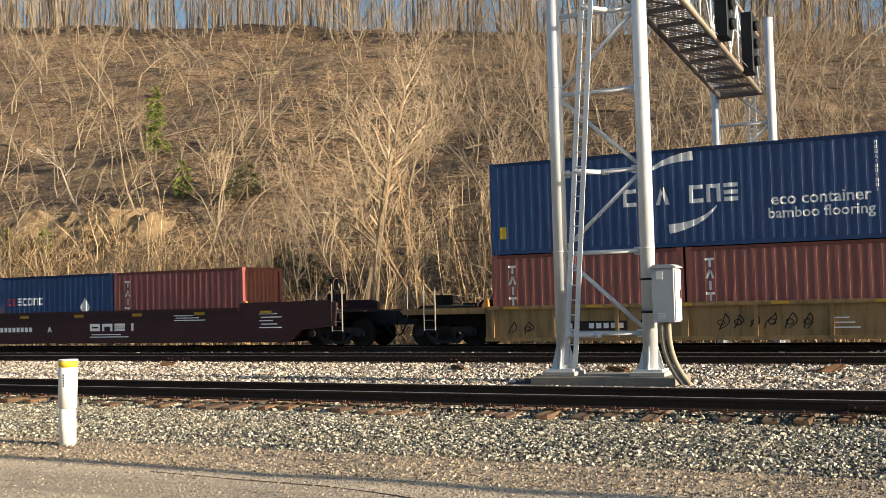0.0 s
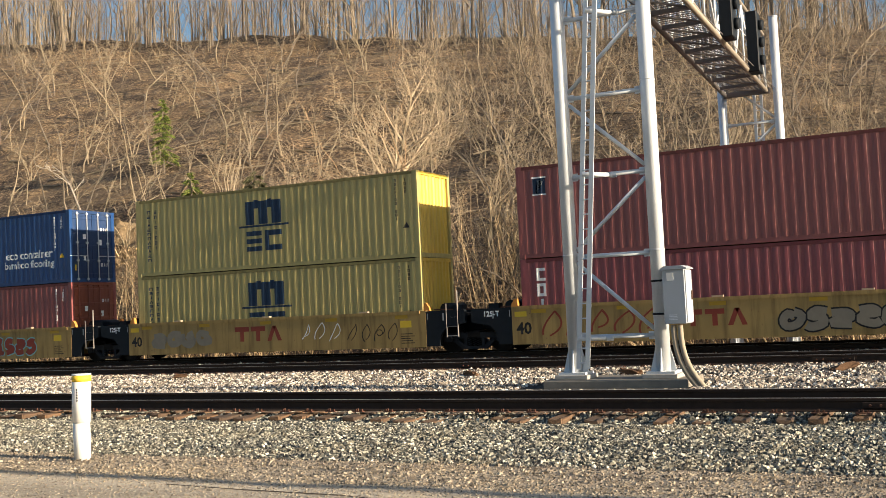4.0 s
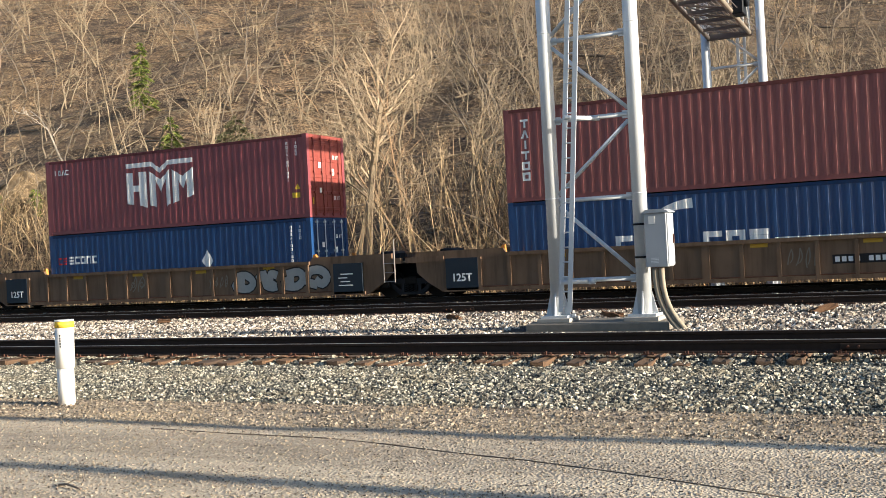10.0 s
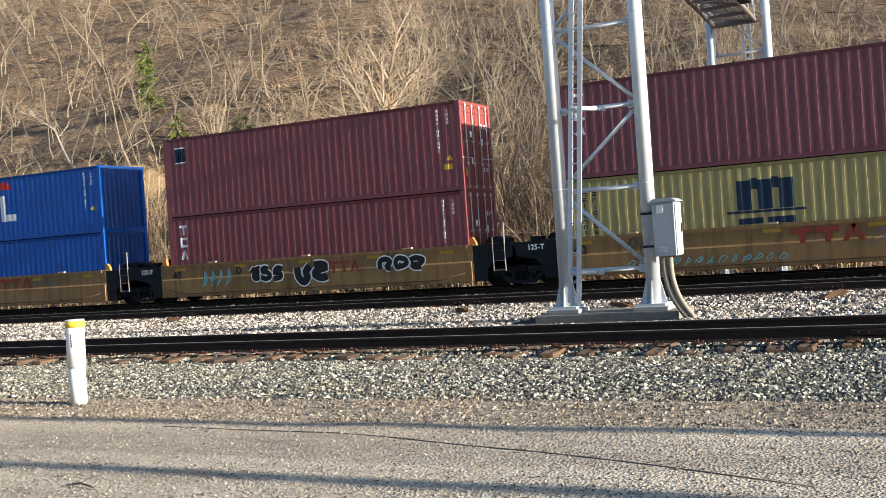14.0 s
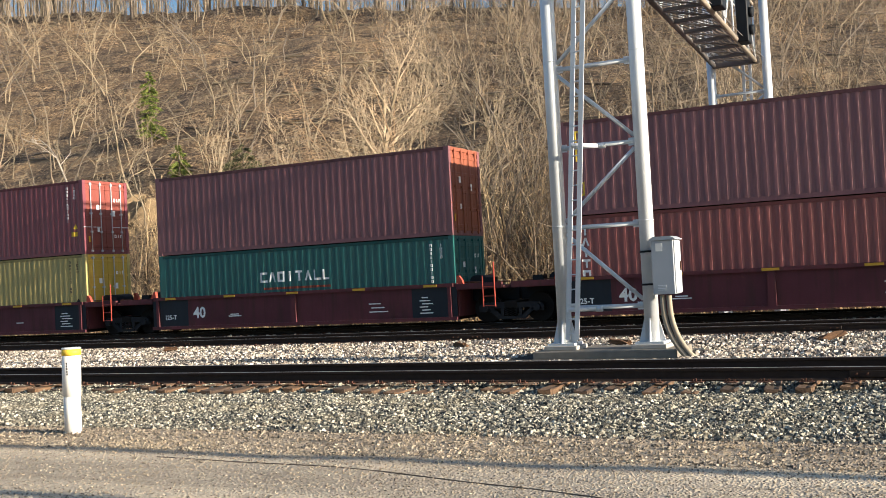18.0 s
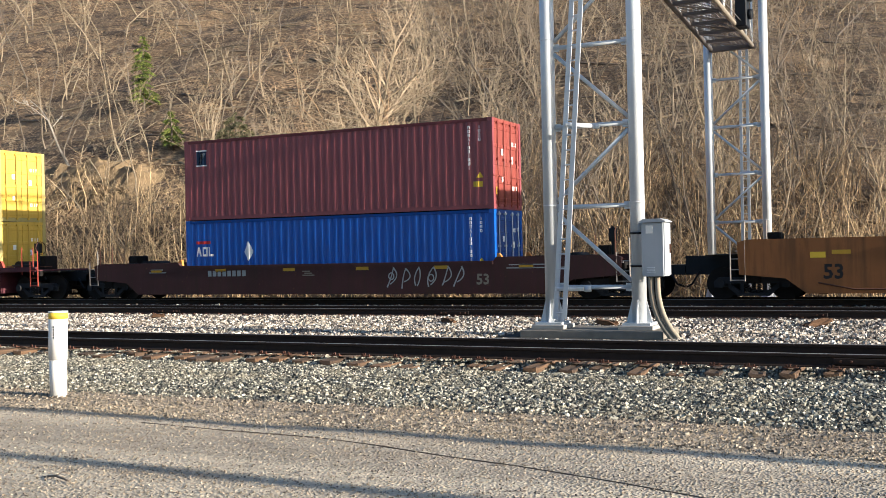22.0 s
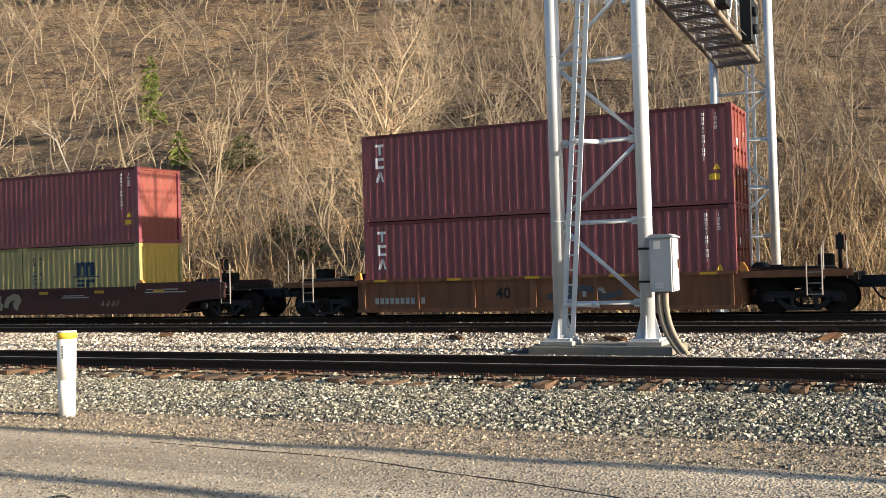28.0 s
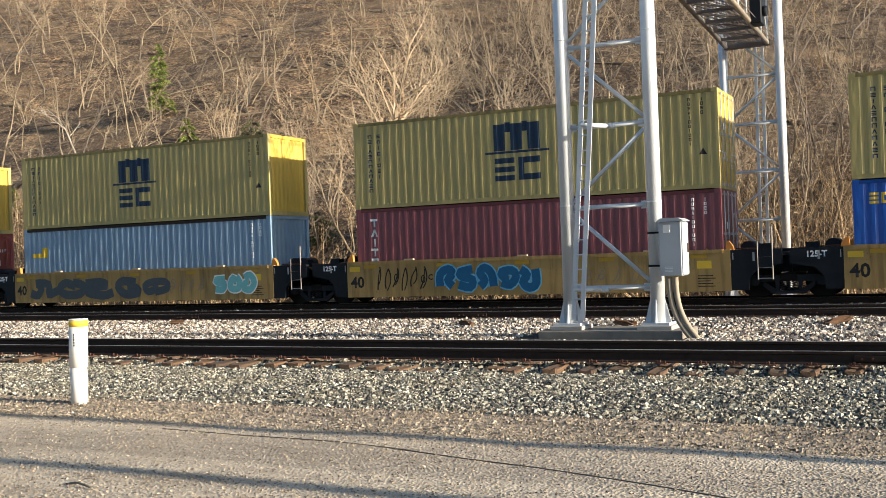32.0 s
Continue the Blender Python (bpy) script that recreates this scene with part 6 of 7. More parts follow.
def build_car(c, kind, left, right, x, marks):
    k = KINDS[kind]
    mat = paint("car_paint_" + kind, shade(k["col"], 1.12), 0.62, 0.65, 0.7, 0.0, 0.4)
    kind = k.get("like", kind)
    car = empty("well_car", k["say"] + " in a moving train", "freight car", "cars of the train", at=(x, TRAIN_Y, 0))
    d, top, bot, e, tx = k["deep"], k["top"], k["bot"], k["end"], k["truck"]
    up = top + k.get("raised", 0.0)
    outline = side_outline(k, left, right)
    face = -1.46 if k["ribs"] else -1.52
    for s in (-1, 1):
        a, b = (face, -1.36) if s < 0 else (1.36, -face)
        part("side_sill", made(lambda bm: prism(bm, outline, a, b)), mat, car)
        part("top_rail", boxes((-6.15, 6.15, min(s * 1.36, s * 1.55), max(s * 1.36, s * 1.55), top - 0.10, top + 0.012)), mat, car)
        if k["ribs"]:
            part("bottom_rail", boxes((-d, d, min(s * 1.36, s * 1.54), max(s * 1.36, s * 1.54), bot - 0.01, bot + 0.10)), mat, car)
            for i in range(k["ribs"]):
                rx = -d + 0.25 + (2 * d - 0.5) * i / (k["ribs"] - 1)
                wide = 0.11 if i == k["ribs"] // 2 else 0.055
                part("rib", boxes((rx - wide, rx + wide, min(s * 1.46, s * 1.53), max(s * 1.46, s * 1.53), bot + 0.1, top - 0.1)), mat, car)
        if k.get("ledge"):
            part("ledge", made(lambda bm: prism(bm, [(s * 1.52, k["ledge"]), (s * 1.56, k["ledge"] - 0.05), (s * 1.56, bot + 0.02), (s * 1.40, bot + 0.02), (s * 1.40, k["ledge"])], -6.3, 6.3, "x")), mat, car)
    for i in range(7):
        fx = -d + 0.4 + (2 * d - 0.8) * i / 6
        part("floor_beam", boxes((fx - 0.12, fx + 0.12, -1.36, 1.36, bot - 0.02, 0.285)), M_DUSTY, car)
    for s, end in ((-1, left), (1, right)):
        coupled = end == "end"
        tip = (10.0 if tx < 9 else 11.85) if coupled else tx
        part("bulkhead", boxes((min(s * (d - 0.05), s * (d + 0.05)), max(s * (d - 0.05), s * (d + 0.05)), -1.36, 1.36, bot + 0.1, top - 0.15)), mat, car)
        pe = e if coupled else tx - 0.12
        part("end_platform", boxes((min(s * d, s * pe), max(s * d, s * pe), -1.36, 1.36, top - 0.22, top - 0.13)), mat if kind in ("40o", "40a") else M_DUSTY, car)
        part("platform_edge", boxes((min(s * d, s * pe), max(s * d, s * pe), -1.50, -1.36, top - 0.20, top - 0.02)), mat if kind in ("40o", "40a", "53b", "53r") else M_BLACK, car)
        part("centre_sill", boxes((min(s * d, s * tip), max(s * d, s * tip), -0.32, 0.32, 0.72, top - 0.22)), M_BLACK, car)
        if k["panel"] and (kind == "40a" or not coupled):
            if kind in ("40a", "53b"):
                p0, p1 = (4.62, 6.25) if kind == "40a" else (7.10, 8.22)
                py = face - 0.006 if kind == "40a" else face - 0.08
                outl = rect(min(s * p0, s * p1), max(s * p0, s * p1), bot + 0.03, top - 0.11)
                part("end_panel", made(lambda bm: prism(bm, outl, py, face + 0.02)), k["panel"], car, "dark painted end panel")
            else:
                p0 = 8.40 if kind == "53o" else d
                p1 = tx - 0.10
                py = -1.515
                outl = [(s * (p0 + 0.003), bot + 0.02), (s * (tx - 1.02), bot + 0.02), (s * (tx - 0.98), 0.62), (s * (tx - 0.75), 0.86), (s * p1, 0.98), (s * p1, up - 0.03), (s * (p0 + 0.003), up - 0.03)]
                for a, b in ((py, -1.36), (1.36, -py)):
                    part("end_panel", made(lambda bm: prism(bm, outl, a, b)), k["panel"], car, "black end panel arched over the truck")
            if s < 0:
                words_on(car, "125-T" if kind != "53b" else "125T", s * (p0 + p1) / 2, up - 0.20 if kind in ("40y", "53o", "40l") else bot + 0.42, 0.23 if kind != "53b" else 0.34, "w", py - 0.004)
        # corner guides of the well
        gm = plain("orange_guide", (0.55, 0.24, 0.05), 0.55) if kind != "40a" else plain("red_guide", (0.36, 0.07, 0.045), 0.55)
        for yy in (-1.30, 1.30):
            part("corner_guide", made(lambda bm: prism(bm, [(s * 6.18, top - 0.12), (s * 6.46, top - 0.12), (s * 6.40, top + 0.10), (s * 6.30, top + 0.24), (s * 6.22, top + 0.24)], yy - 0.06, yy + 0.06)), gm, car)
        # grab irons, ladder, reservoir and clutter over the truck
        hx = s * (tx - 0.55 if not coupled else tx + 0.35)
        rod = gm if kind == "40a" else plain("worn_pale_rod", (0.34, 0.31, 0.28), 0.55, 0.2, 0.3)
        if s > 0 or coupled:
            lad = part("ladder_rail", made(lambda bm: [tube(bm, (hx + o, -1.50, 0.55), (hx + o, -1.50, top + 0.62 if o > 0 else top + 0.2), 0.022, 6) for o in (-0.2, 0.2)]), rod, car)
            for z in (0.58, 0.88, 1.18):
                part("rung", made(lambda bm: tube(bm, (hx - 0.2, -1.50, z), (hx + 0.2, -1.50, z), 0.016, 6)), rod, lad)
        part("reservoir", made(lambda bm: tube(bm, (s * (d + 0.35), -0.75, top + 0.02), (s * (d + 0.35), 0.55, top + 0.02), 0.20, 12)), M_BLACK, car)
        part("valve", boxes((min(s * (d + 0.7), s * (d + 1.05)), max(s * (d + 0.7), s * (d + 1.05)), -0.9, -0.55, top - 0.15, top + 0.14)), M_BLACK, car)
        part("brake_rod", made(lambda bm: tube(bm, (s * (d + 0.1), -1.1, top + 0.02), (s * (pe - 0.1), -0.5, top - 0.02), 0.025, 6)), M_RUST, car)
        if coupled:
            part("coupler", boxes((min(s * (tip - 0.7), s * tip), max(s * (tip - 0.7), s * tip), -0.14, 0.14, 0.72, 1.0)), M_DUSTY, car, bevel=0.03)
            part("air_hose", made(pipe, [(s * (tip - 0.45), -0.45, 0.85), (s * (tip - 0.2), -0.42, 0.45), (s * (tip - 0.02), -0.3, 0.36)], 0.03, 6), M_BLACK, car)
            part("end_sill", boxes((min(s * (e - 0.1), s * (e + 0.12)), max(s * (e - 0.1), s * (e + 0.12)), -1.40, 1.40, 0.95, 1.15)), M_DUSTY, car)
            for o in (0.15, 0.75):
                part("grab_iron", made(lambda bm: tube(bm, (s * (e - o), -1.42, 1.0), (s * (e - o), -1.42, top + 0.75), 0.02, 6)), rod if kind != "53f" else M_RUST, car)
            part("hand_brake", boxes((min(s * (e - 1.0), s * (e - 0.6)), max(s * (e - 1.0), s * (e - 0.6)), -0.4, 0.3, top - 0.15, top + 0.42)), M_DUSTY, car, bevel=0.04)
            if s > 0:
                mx = e - 0.35
                mast = part("brake_mast", made(lambda bm: (tube(bm, (mx, -0.95, top - 0.2), (mx, -0.95, top + 0.98), 0.055, 8), box(bm, mx - 0.10, mx + 0.10, -1.06, -0.84, top + 0.52, top + 0.92))), M_BLACK, car, "black hand-brake mast")
                part("brake_wheel", made(lambda bm: pipe(bm, [(mx + 0.13, -0.95 + 0.26 * math.cos(0.5236 * i), top + 0.72 + 0.26 * math.sin(0.5236 * i)) for i in range(13)], 0.018, 6)), M_RUST, mast)
            part("train_pipe", made(pipe, [(s * (d + 0.5), -1.18, top + 0.05), (s * (e - 0.5), -1.18, top + 0.05), (s * (e - 0.1), -1.05, top - 0.25), (s * (e + 0.1), -1.0, 0.8)], 0.035, 6), M_BLACK, car)
            part("tread_plate", boxes((min(s * (e - 0.9), s * (e + 0.1)), max(s * (e - 0.9), s * (e + 0.1)), -1.48, -1.42, top - 0.12, top - 0.08)), rod, car)
            part("walkway", boxes((min(s * (e - 0.2), s * (tip - 0.75)), max(s * (e - 0.2), s * (tip - 0.75)), -1.2, 1.2, top - 0.24, top - 0.19)), M_DUSTY, car)
        if s > 0 or coupled:
            build_truck(car, s * tx)
    # painted marks on the near side
    y = face - 0.004 if not k.get("ledge") else -1.564
    yt = face - 0.004
    n = 5 if tx < 9 else 6
    patches = [rect(-d + 0.9 + (2 * d - 1.8) * i / (n - 1) - 0.24, -d + 0.9 + (2 * d - 1.8) * i / (n - 1) + 0.24, top - 0.225, top - 0.115) for i in range(n)]
    if kind in ("40o", "40a"):
        for p in patches:
            part("reflector", boxes((p[0][0], p[1][0], -1.556, -1.551, top - 0.085, top - 0.01)), INK["f"], car)
    else:
        for p in patches:
            decal(face_bm([p]), car, "f", yt, "reflector")
        if kind in ("40y", "40l"):
            for i in range(3):
                part("top_lug", boxes((-4.0 + 4.0 * i - 0.16, -4.0 + 4.0 * i + 0.16, -1.50, -1.38, top + 0.012, top + 0.06)), plain("worn_lug", (0.45, 0.36, 0.25), 0.6), car)
    if kind in ("40y", "53o"):
        e0 = d - 0.95
        decal(face_bm([rect(e0, e0 + 0.42, top - 0.52, top - 0.30)]), car, "y", yt, "reflector")
        decal(face_bm([rect(e0 + 0.02, e0 + 0.52 - 0.07 * (i % 3), bot + 0.14 + 0.075 * i, bot + 0.165 + 0.075 * i) for i in range(5)]), car, "k", yt, "small_print")
        decal(face_bm([rect(-d + 0.10, -d + 0.50, top - 0.32, top - 0.16)]), car, "y", yt, "reflector")
        for s, end in ((-1, left), (1, right)):
            if end == "art":
                px = s * (d + 0.06 if kind == "40y" else 8.46)
                for q0, q1, low in ((0.0, 0.025, 0.30), (0.55, 0.61, 0.34)):
                    decal(face_bm([rect(min(px + s * q0, px + s * q1), max(px + s * q0, px + s * q1), up - low, up - 0.10)]), car, "s", -1.519, "guide_mark")
    if kind in ("40l", "53b", "53o"):
        part("brake_pipe", made(pipe, [(-d + 0.3, face - 0.03, bot + 0.30), (-d + 1.2, face - 0.03, bot + 0.12), (d - 1.2, face - 0.03, bot + 0.12), (d - 0.3, face - 0.03, bot + 0.3)], 0.022, 6), M_RUST, car)
    for m in marks:
        what, rest = m[0], m[1:]
        if what == "words":
            words_on(car, *rest, yt - 0.002)
        elif what == "ledge_words":
            words_on(car, *rest, y - 0.002)
        elif what == "plate":
            x0, x1, z0, z1 = rest
            decal(face_bm([rect(x0, x1, z0, z1)]), car, "k", y, "number_panel")
            h = (z1 - z0) * 0.56
            nn = 10
            w = (x1 - x0) / (nn + 0.6)
            for i in range(nn):
                if i != 4:
                    decal(face_bm([rect(x0 + w * (0.4 + i), x0 + w * (1.1 + i), (z0 + z1) / 2 - h / 2, (z0 + z1) / 2 + h / 2)]), car, "w", y - 0.003, "number_bar")
        elif what == "bars":
            x0, x1, z0, z1, nn, ink = rest
            w = (x1 - x0) / nn
            for i in range(nn):
                decal(face_bm([rect(x0 + w * i, x0 + w * (i + 0.72), z0, z1)]), car, ink, y, "number_bar")
        elif what == "lines":
            x0, x1, z0, z1, nn, ink = rest
            y_ = y - 0.006 if kind == "40a" else face - 0.086 if kind == "53b" and abs(x0) > 7 else y
            decal(face_bm([rect(x0 + 0.08 * (i % 2), x0 + (x1 - x0) * (0.8 - 0.15 * (i % 3)), z0 + (z1 - z0) * i / nn, z0 + (z1 - z0) * i / nn + 0.035) for i in range(nn)]), car, ink, y_, "small_print")
        elif what == "mark":
            x0, kinds, z0, h, w, gap, s, ink = rest
            for group in apart(row(kinds, x0, z0, h, w, gap, s)):
                decal(face_bm(group), car, ink, y, "marking")
        elif what == "graf":
            graffiti(car, *rest, y - 0.002, c * 31 + int(rest[0] * 10))
        elif what == "tag":
            scribble(car, *rest[:6], y - 0.008, c * 17 + int(rest[0] * 10), *rest[6:])
    return car


HC, STD = 2.896, 2.591
# car: place of its stack's left end, kind, ends, lower boxes, upper box, marks
N40 = ("words", "40", -5.95, 0.72, 0.52, "k")
N53 = ("words", "53", -7.6, 0.78, 0.55, "k")
TRAIN = [
    (-34.92, "53n", "end", "end", [(6.06, STD, "sea", "five_across", 0), (6.06, STD, "brown", "six_down", 0)], None,
     [("mark", -0.9, "onsf", 0.66, 0.28, 0.52, 0.10, 0.11, "w"), ("lines", -0.9, 1.5, 0.42, 0.60, 2, "w"), ("bars", -6.4, -3.9, 0.66, 0.84, 11, "w"), ("words", "A", -3.0, 0.74, 0.30, "w"), ("lines", 3.2, 5.0, 1.0, 1.25, 3, "w"), ("lines", 7.0, 8.2, 0.7, 1.3, 5, "w")]),
    (-13.02, "40o", "end", "end", [(6.06, STD, "rust", "six_down", 0), (6.06, STD, "rust", "six_down", 0)], (HC, "navy", "arcs", 1),
     [("plate", -4.1, -1.7, 0.50, 0.78), ("words", "40", -1.1, 0.72, 0.48, "k"), ("tag", 0.8, 3.6, 0.45, 0.95, "k", 6), ("lines", 4.0, 4.9, 0.5, 0.9, 3, "w"), ("tag", -5.6, -4.6, 0.4, 0.8, "k", 2)]),
    (6.98, "40y", "end", "art", [(6.06, STD, "red", "three_across", 0), (6.06, STD, "red", "seven_across", 1)], (HC, "maroon", "three_down", 1),
     [("words", "40", -6.1, 0.66, 0.52, "k"), ("plate", -4.85, -2.6, 0.72, 0.98), ("tag", -5.7, -4.9, 0.4, 1.15, "k", 3), ("words", "A", -1.85, 0.76, 0.30, "k"), ("tag", -1.5, -0.2, 0.45, 1.1, "w", 3), ("graf", 0.9, 4.2, 0.32, 1.30, "t", "k", 5), ("tag", 4.4, 5.2, 0.9, 1.1, "w", 3)]),
    (22.68, "40y", "art", "art", [(12.19, HC, "brown", "six_down", 1)], (HC, "navy", "arcs", 1),
     [("words", "40", -5.95, 0.72, 0.50, "k"), ("graf", -4.9, -2.6, 0.40, 1.15, None, "k", 4), ("tag", -4.9, -2.6, 0.40, 1.2, "m", 4), ("mark", -1.4, "tta", 0.62, 0.52, 0.62, 0.08, 0.17, "d"), ("graf", 0.9, 4.4, 0.32, 1.15, "d", "c", 6)]),
    (38.35, "40y", "art", "art", [(12.19, HC, "mustard", "arches", 0)], (HC, "mustard", "arches", 0),
     [("words", "40", -5.95, 0.72, 0.50, "k"), ("graf", -5.2, -2.4, 0.45, 1.1, "m", None, 4), ("mark", -1.35, "tta", 0.62, 0.52, 0.62, 0.08, 0.17, "d"), ("tag", 1.4, 3.2, 0.5, 1.2, "w", 3), ("tag", 3.3, 5.4, 0.45, 1.1, "k", 4)]),
    (54.08, "40y", "art", "art", [(12.19, STD, "wine", "gold_w", 1)], (HC, "brown", "flag", 1),
     [("words", "40", -5.95, 0.72, 0.50, "k"), ("tag", -5.4, -1.6, 0.40, 1.25, "d", 5, 0.07), ("mark", -1.0, "tta", 0.62, 0.48, 0.55, 0.08, 0.15, "d"), ("graf", 1.6, 5.0, 0.36, 1.1, "m", "k", 5)]),
    (69.73, "40y", "art", "end", [(6.06, STD, "olive", "arches_small", 0), (6.06, STD, "wine", "three_down", 1)], (HC, "rust", "six_down", 1),
     [("words", "40", -5.95, 0.72, 0.50, "k"), ("graf", -4.9, -2.2, 0.34, 1.30, "q", "w", 5), ("graf", -1.9, 0.1, 0.45, 1.15, None, "k", 4), ("tag", 0.2, 1.6, 0.8, 1.35, "k", 5), ("plate", 2.6, 5.0, 0.72, 0.98), ("tag", 2.0, 5.2, 0.36, 0.64, "k", 7), ("tag", 1.3, 2.4, 0.7, 1.05, "w", 4)]),
    (91.54, "53r", "end", "end", [(6.06, STD, "pale", "star", 0), (6.06, STD, "olive", "arches_small", 0)], (HC, "navy", "arcs", 1),
     [("plate", -5.0, -2.8, 0.55, 0.82), ("lines", -2.2, -1.2, 0.6, 0.8, 2, "w"), ("words", "53", 7.2, 0.72, 0.48, "s"), ("lines", 7.8, 8.5, 0.62, 0.9, 3, "w"), ("lines", 6.5, 8.8, 1.05, 1.2, 2, "w"), ("tag", -7.8, -7.0, 0.8, 1.1, "v", 3)]),
    (115.25, "53b", "end", "art", [(12.19, STD, "blue", "wing_small", 0)], (HC, "navy", "arcs", 1),
     [("plate", -5.6, -3.5, 0.60, 0.85), ("words", "53", 6.6, 0.80, 0.42, "d")]),
    (134.90, "53b", "art", "art", [(12.19, STD, "sea", "five_across", 1)], (HC, "wine", "crown_mark", 1),
     [("tag", -1.9, -1.1, 0.50, 1.15, "m", 2, 0.05), ("tag", 1.8, 2.7, 0.55, 1.05, "m", 4), ("graf", 2.9, 6.9, 0.34, 1.24, "s", "k", 4), ("lines", 7.3, 8.0, 0.5, 1.0, 4, "w")]),
    (154.42, "53b", "art", "end", [(12.19, STD, "sea", "arcs_big", 1)], (HC, "brown", "six_down", 1),
     [("tag", 2.2, 3.1, 0.5, 1.1, "m", 4), ("plate", 3.4, 5.2, 0.60, 0.85), ("words", "53", 6.9, 0.85, 0.42, "d"), ("lines", 7.7, 8.3, 0.62, 0.95, 4, "w")]),
    (176.46, "40l", "end", "art", [(12.19, HC, "wine", "three_down", 1)], (HC, "mustard", "arches", 0),
     [("words", "40", -5.8, 1.12, 0.40, "k"), ("tag", -5.2, -4.2, 1.0, 1.3, "w", 5), ("plate", -3.7, -0.7, 0.98, 1.28), ("graf", -0.6, 3.3, 0.28, 1.30, "m", "w", 5), ("tag", 3.0, 4.6, 0.85, 1.25, "w", 6)]),
    (192.20, "40l", "art", "art", [(12.19, STD, "blue", "none", 0)], (STD, "blue", "wing", 0),
     [("words", "40", -5.7, 1.10, 0.40, "k"), ("words", "C", -2.7, 1.10, 0.36, "k"), ("lines", -2.2, -0.6, 1.0, 1.2, 2, "k"), ("mark", 0.7, "tta", 0.92, 0.42, 0.55, 0.06, 0.15, "d"), ("tag", 2.6, 4.0, 0.85, 1.25, "v", 4)]),
    (207.62, "40l", "art", "art", [(12.19, HC, "wine", "three_down", 1)], (HC, "wine", "flag", 1),
     [("words", "40", -5.6, 1.02, 0.40, "k"), ("tag", -4.5, -3.1, 0.55, 1.2, "c", 4, 0.06), ("words", "D", -2.8, 1.08, 0.36, "k"), ("graf", -2.3, -0.9, 0.62, 1.25, "k", "w", 3), ("graf", -0.4, 1.0, 0.42, 1.3, "k", "w", 2), ("mark", 1.0, "tta", 0.80, 0.40, 0.36, 0.06, 0.1, "d"), ("graf", 2.9, 4.6, 0.70, 1.3, "k", "w", 3)]),
    (223.14, "40l", "art", "art", [(12.19, HC, "mustard", "arches", 1)], (HC, "maroon", "three_down", 1),
     [("words", "40", -5.6, 1.02, 0.40, "k"), ("tag", -4.2, -2.6, 0.85, 1.35, "q", 4, 0.06), ("words", "E", -2.75, 1.05, 0.36, "k"), ("tag", -4.2, 0.4, 0.42, 0.66, "c", 14), ("mark", 0.5, "tta", 0.84, 0.44, 0.6, 0.06, 0.16, "d"), ("tag", 2.4, 5.2, 0.6, 1.15, "v", 5)]),
    (238.75, "40l", "art", "end", [(6.06, STD, "red", "long_row", 0), (6.06, STD, "brown", "panel", 1)], (HC, "slate", "five_yellow", 0),
     [("words", "40", -5.6, 1.02, 0.40, "k"), ("tag", -0.2, 1.0, 0.8, 1.2, "k", 4), ("words", "A", 1.6, 1.08, 0.34, "k"), ("plate", 2.2, 4.2, 0.98, 1.24), ("lines", 4.5, 5.6, 0.9, 1.3, 5, "m")]),
    (258.66, "40a", "end", "art", [(12.19, HC, "mustard", "arches", 1)], (HC, "maroon", "three_down", 1),
     [("bars", -3.7, -2.2, 0.62, 0.84, 7, "w"), ("lines", -1.2, -0.4, 0.55, 1.0, 4, "w"), ("words", "40", 0.95, 0.72, 0.55, "w"), ("lines", 2.5, 3.0, 0.6, 0.7, 1, "w"), ("lines", 4.9, 5.7, 0.4, 1.0, 6, "w"), ("lines", -5.4, -4.9, 0.5, 0.9, 4, "w")]),
    (274.52, "40a", "art", "art", [(12.19, STD, "green", "eight_across", 1)], (HC, "plum", "none", 1),
     [("words", "40", -4.1, 0.72, 0.55, "w"), ("lines", -2.8, -2.1, 0.55, 0.68, 2, "w"), ("lines", 3.0, 3.9, 0.5, 0.9, 3, "w"), ("lines", 4.9, 5.5, 0.4, 1.0, 6, "w")]),
    (290.47, "40a", "art", "art", [(12.19, HC, "brown", "six_down", 1)], (HC, "plum", "gold", 1),
     [("words", "40", -4.1, 0.72, 0.55, "w"), ("lines", -2.8, -2.1, 0.55, 0.68, 2, "w"), ("lines", 2.9, 3.9, 0.5, 0.95, 3, "w"), ("lines", 4.9, 5.6, 0.4, 1.0, 6, "w")]),
    (306.24, "40a", "art", "art", [(12.19, HC, "maroon", "six_down", 1)], (HC, "maroon", "flag", 1),
     [("words", "40", -4.1, 0.72, 0.55, "w"), ("lines", -2.6, -1.9, 0.55, 0.68, 2, "w"), ("lines", 3.0, 3.9, 0.5, 0.95, 3, "w"), ("lines", 4.9, 5.6, 0.4, 1.0, 6, "w")]),
    (322.12, "40a", "art", "end", [(12.19, HC, "mustard", "arches", 1)], (HC, "mustard", "arches", 1),
     [("bars", -3.7, -2.2, 0.55, 0.76, 7, "w"), ("lines", -1.2, -0.4, 0.55, 0.9, 3, "w"), ("words", "40", 0.95, 0.70, 0.55, "w"), ("lines", 2.1, 3.2, 0.6, 0.72, 2, "w"), ("lines", 3.8, 4.5, 0.5, 0.9, 4, "w")]),
    (343.81, "53f", "end", "end", [(12.19, STD, "blue", "wing_small", 1)], (HC, "wine", "flag", 1),
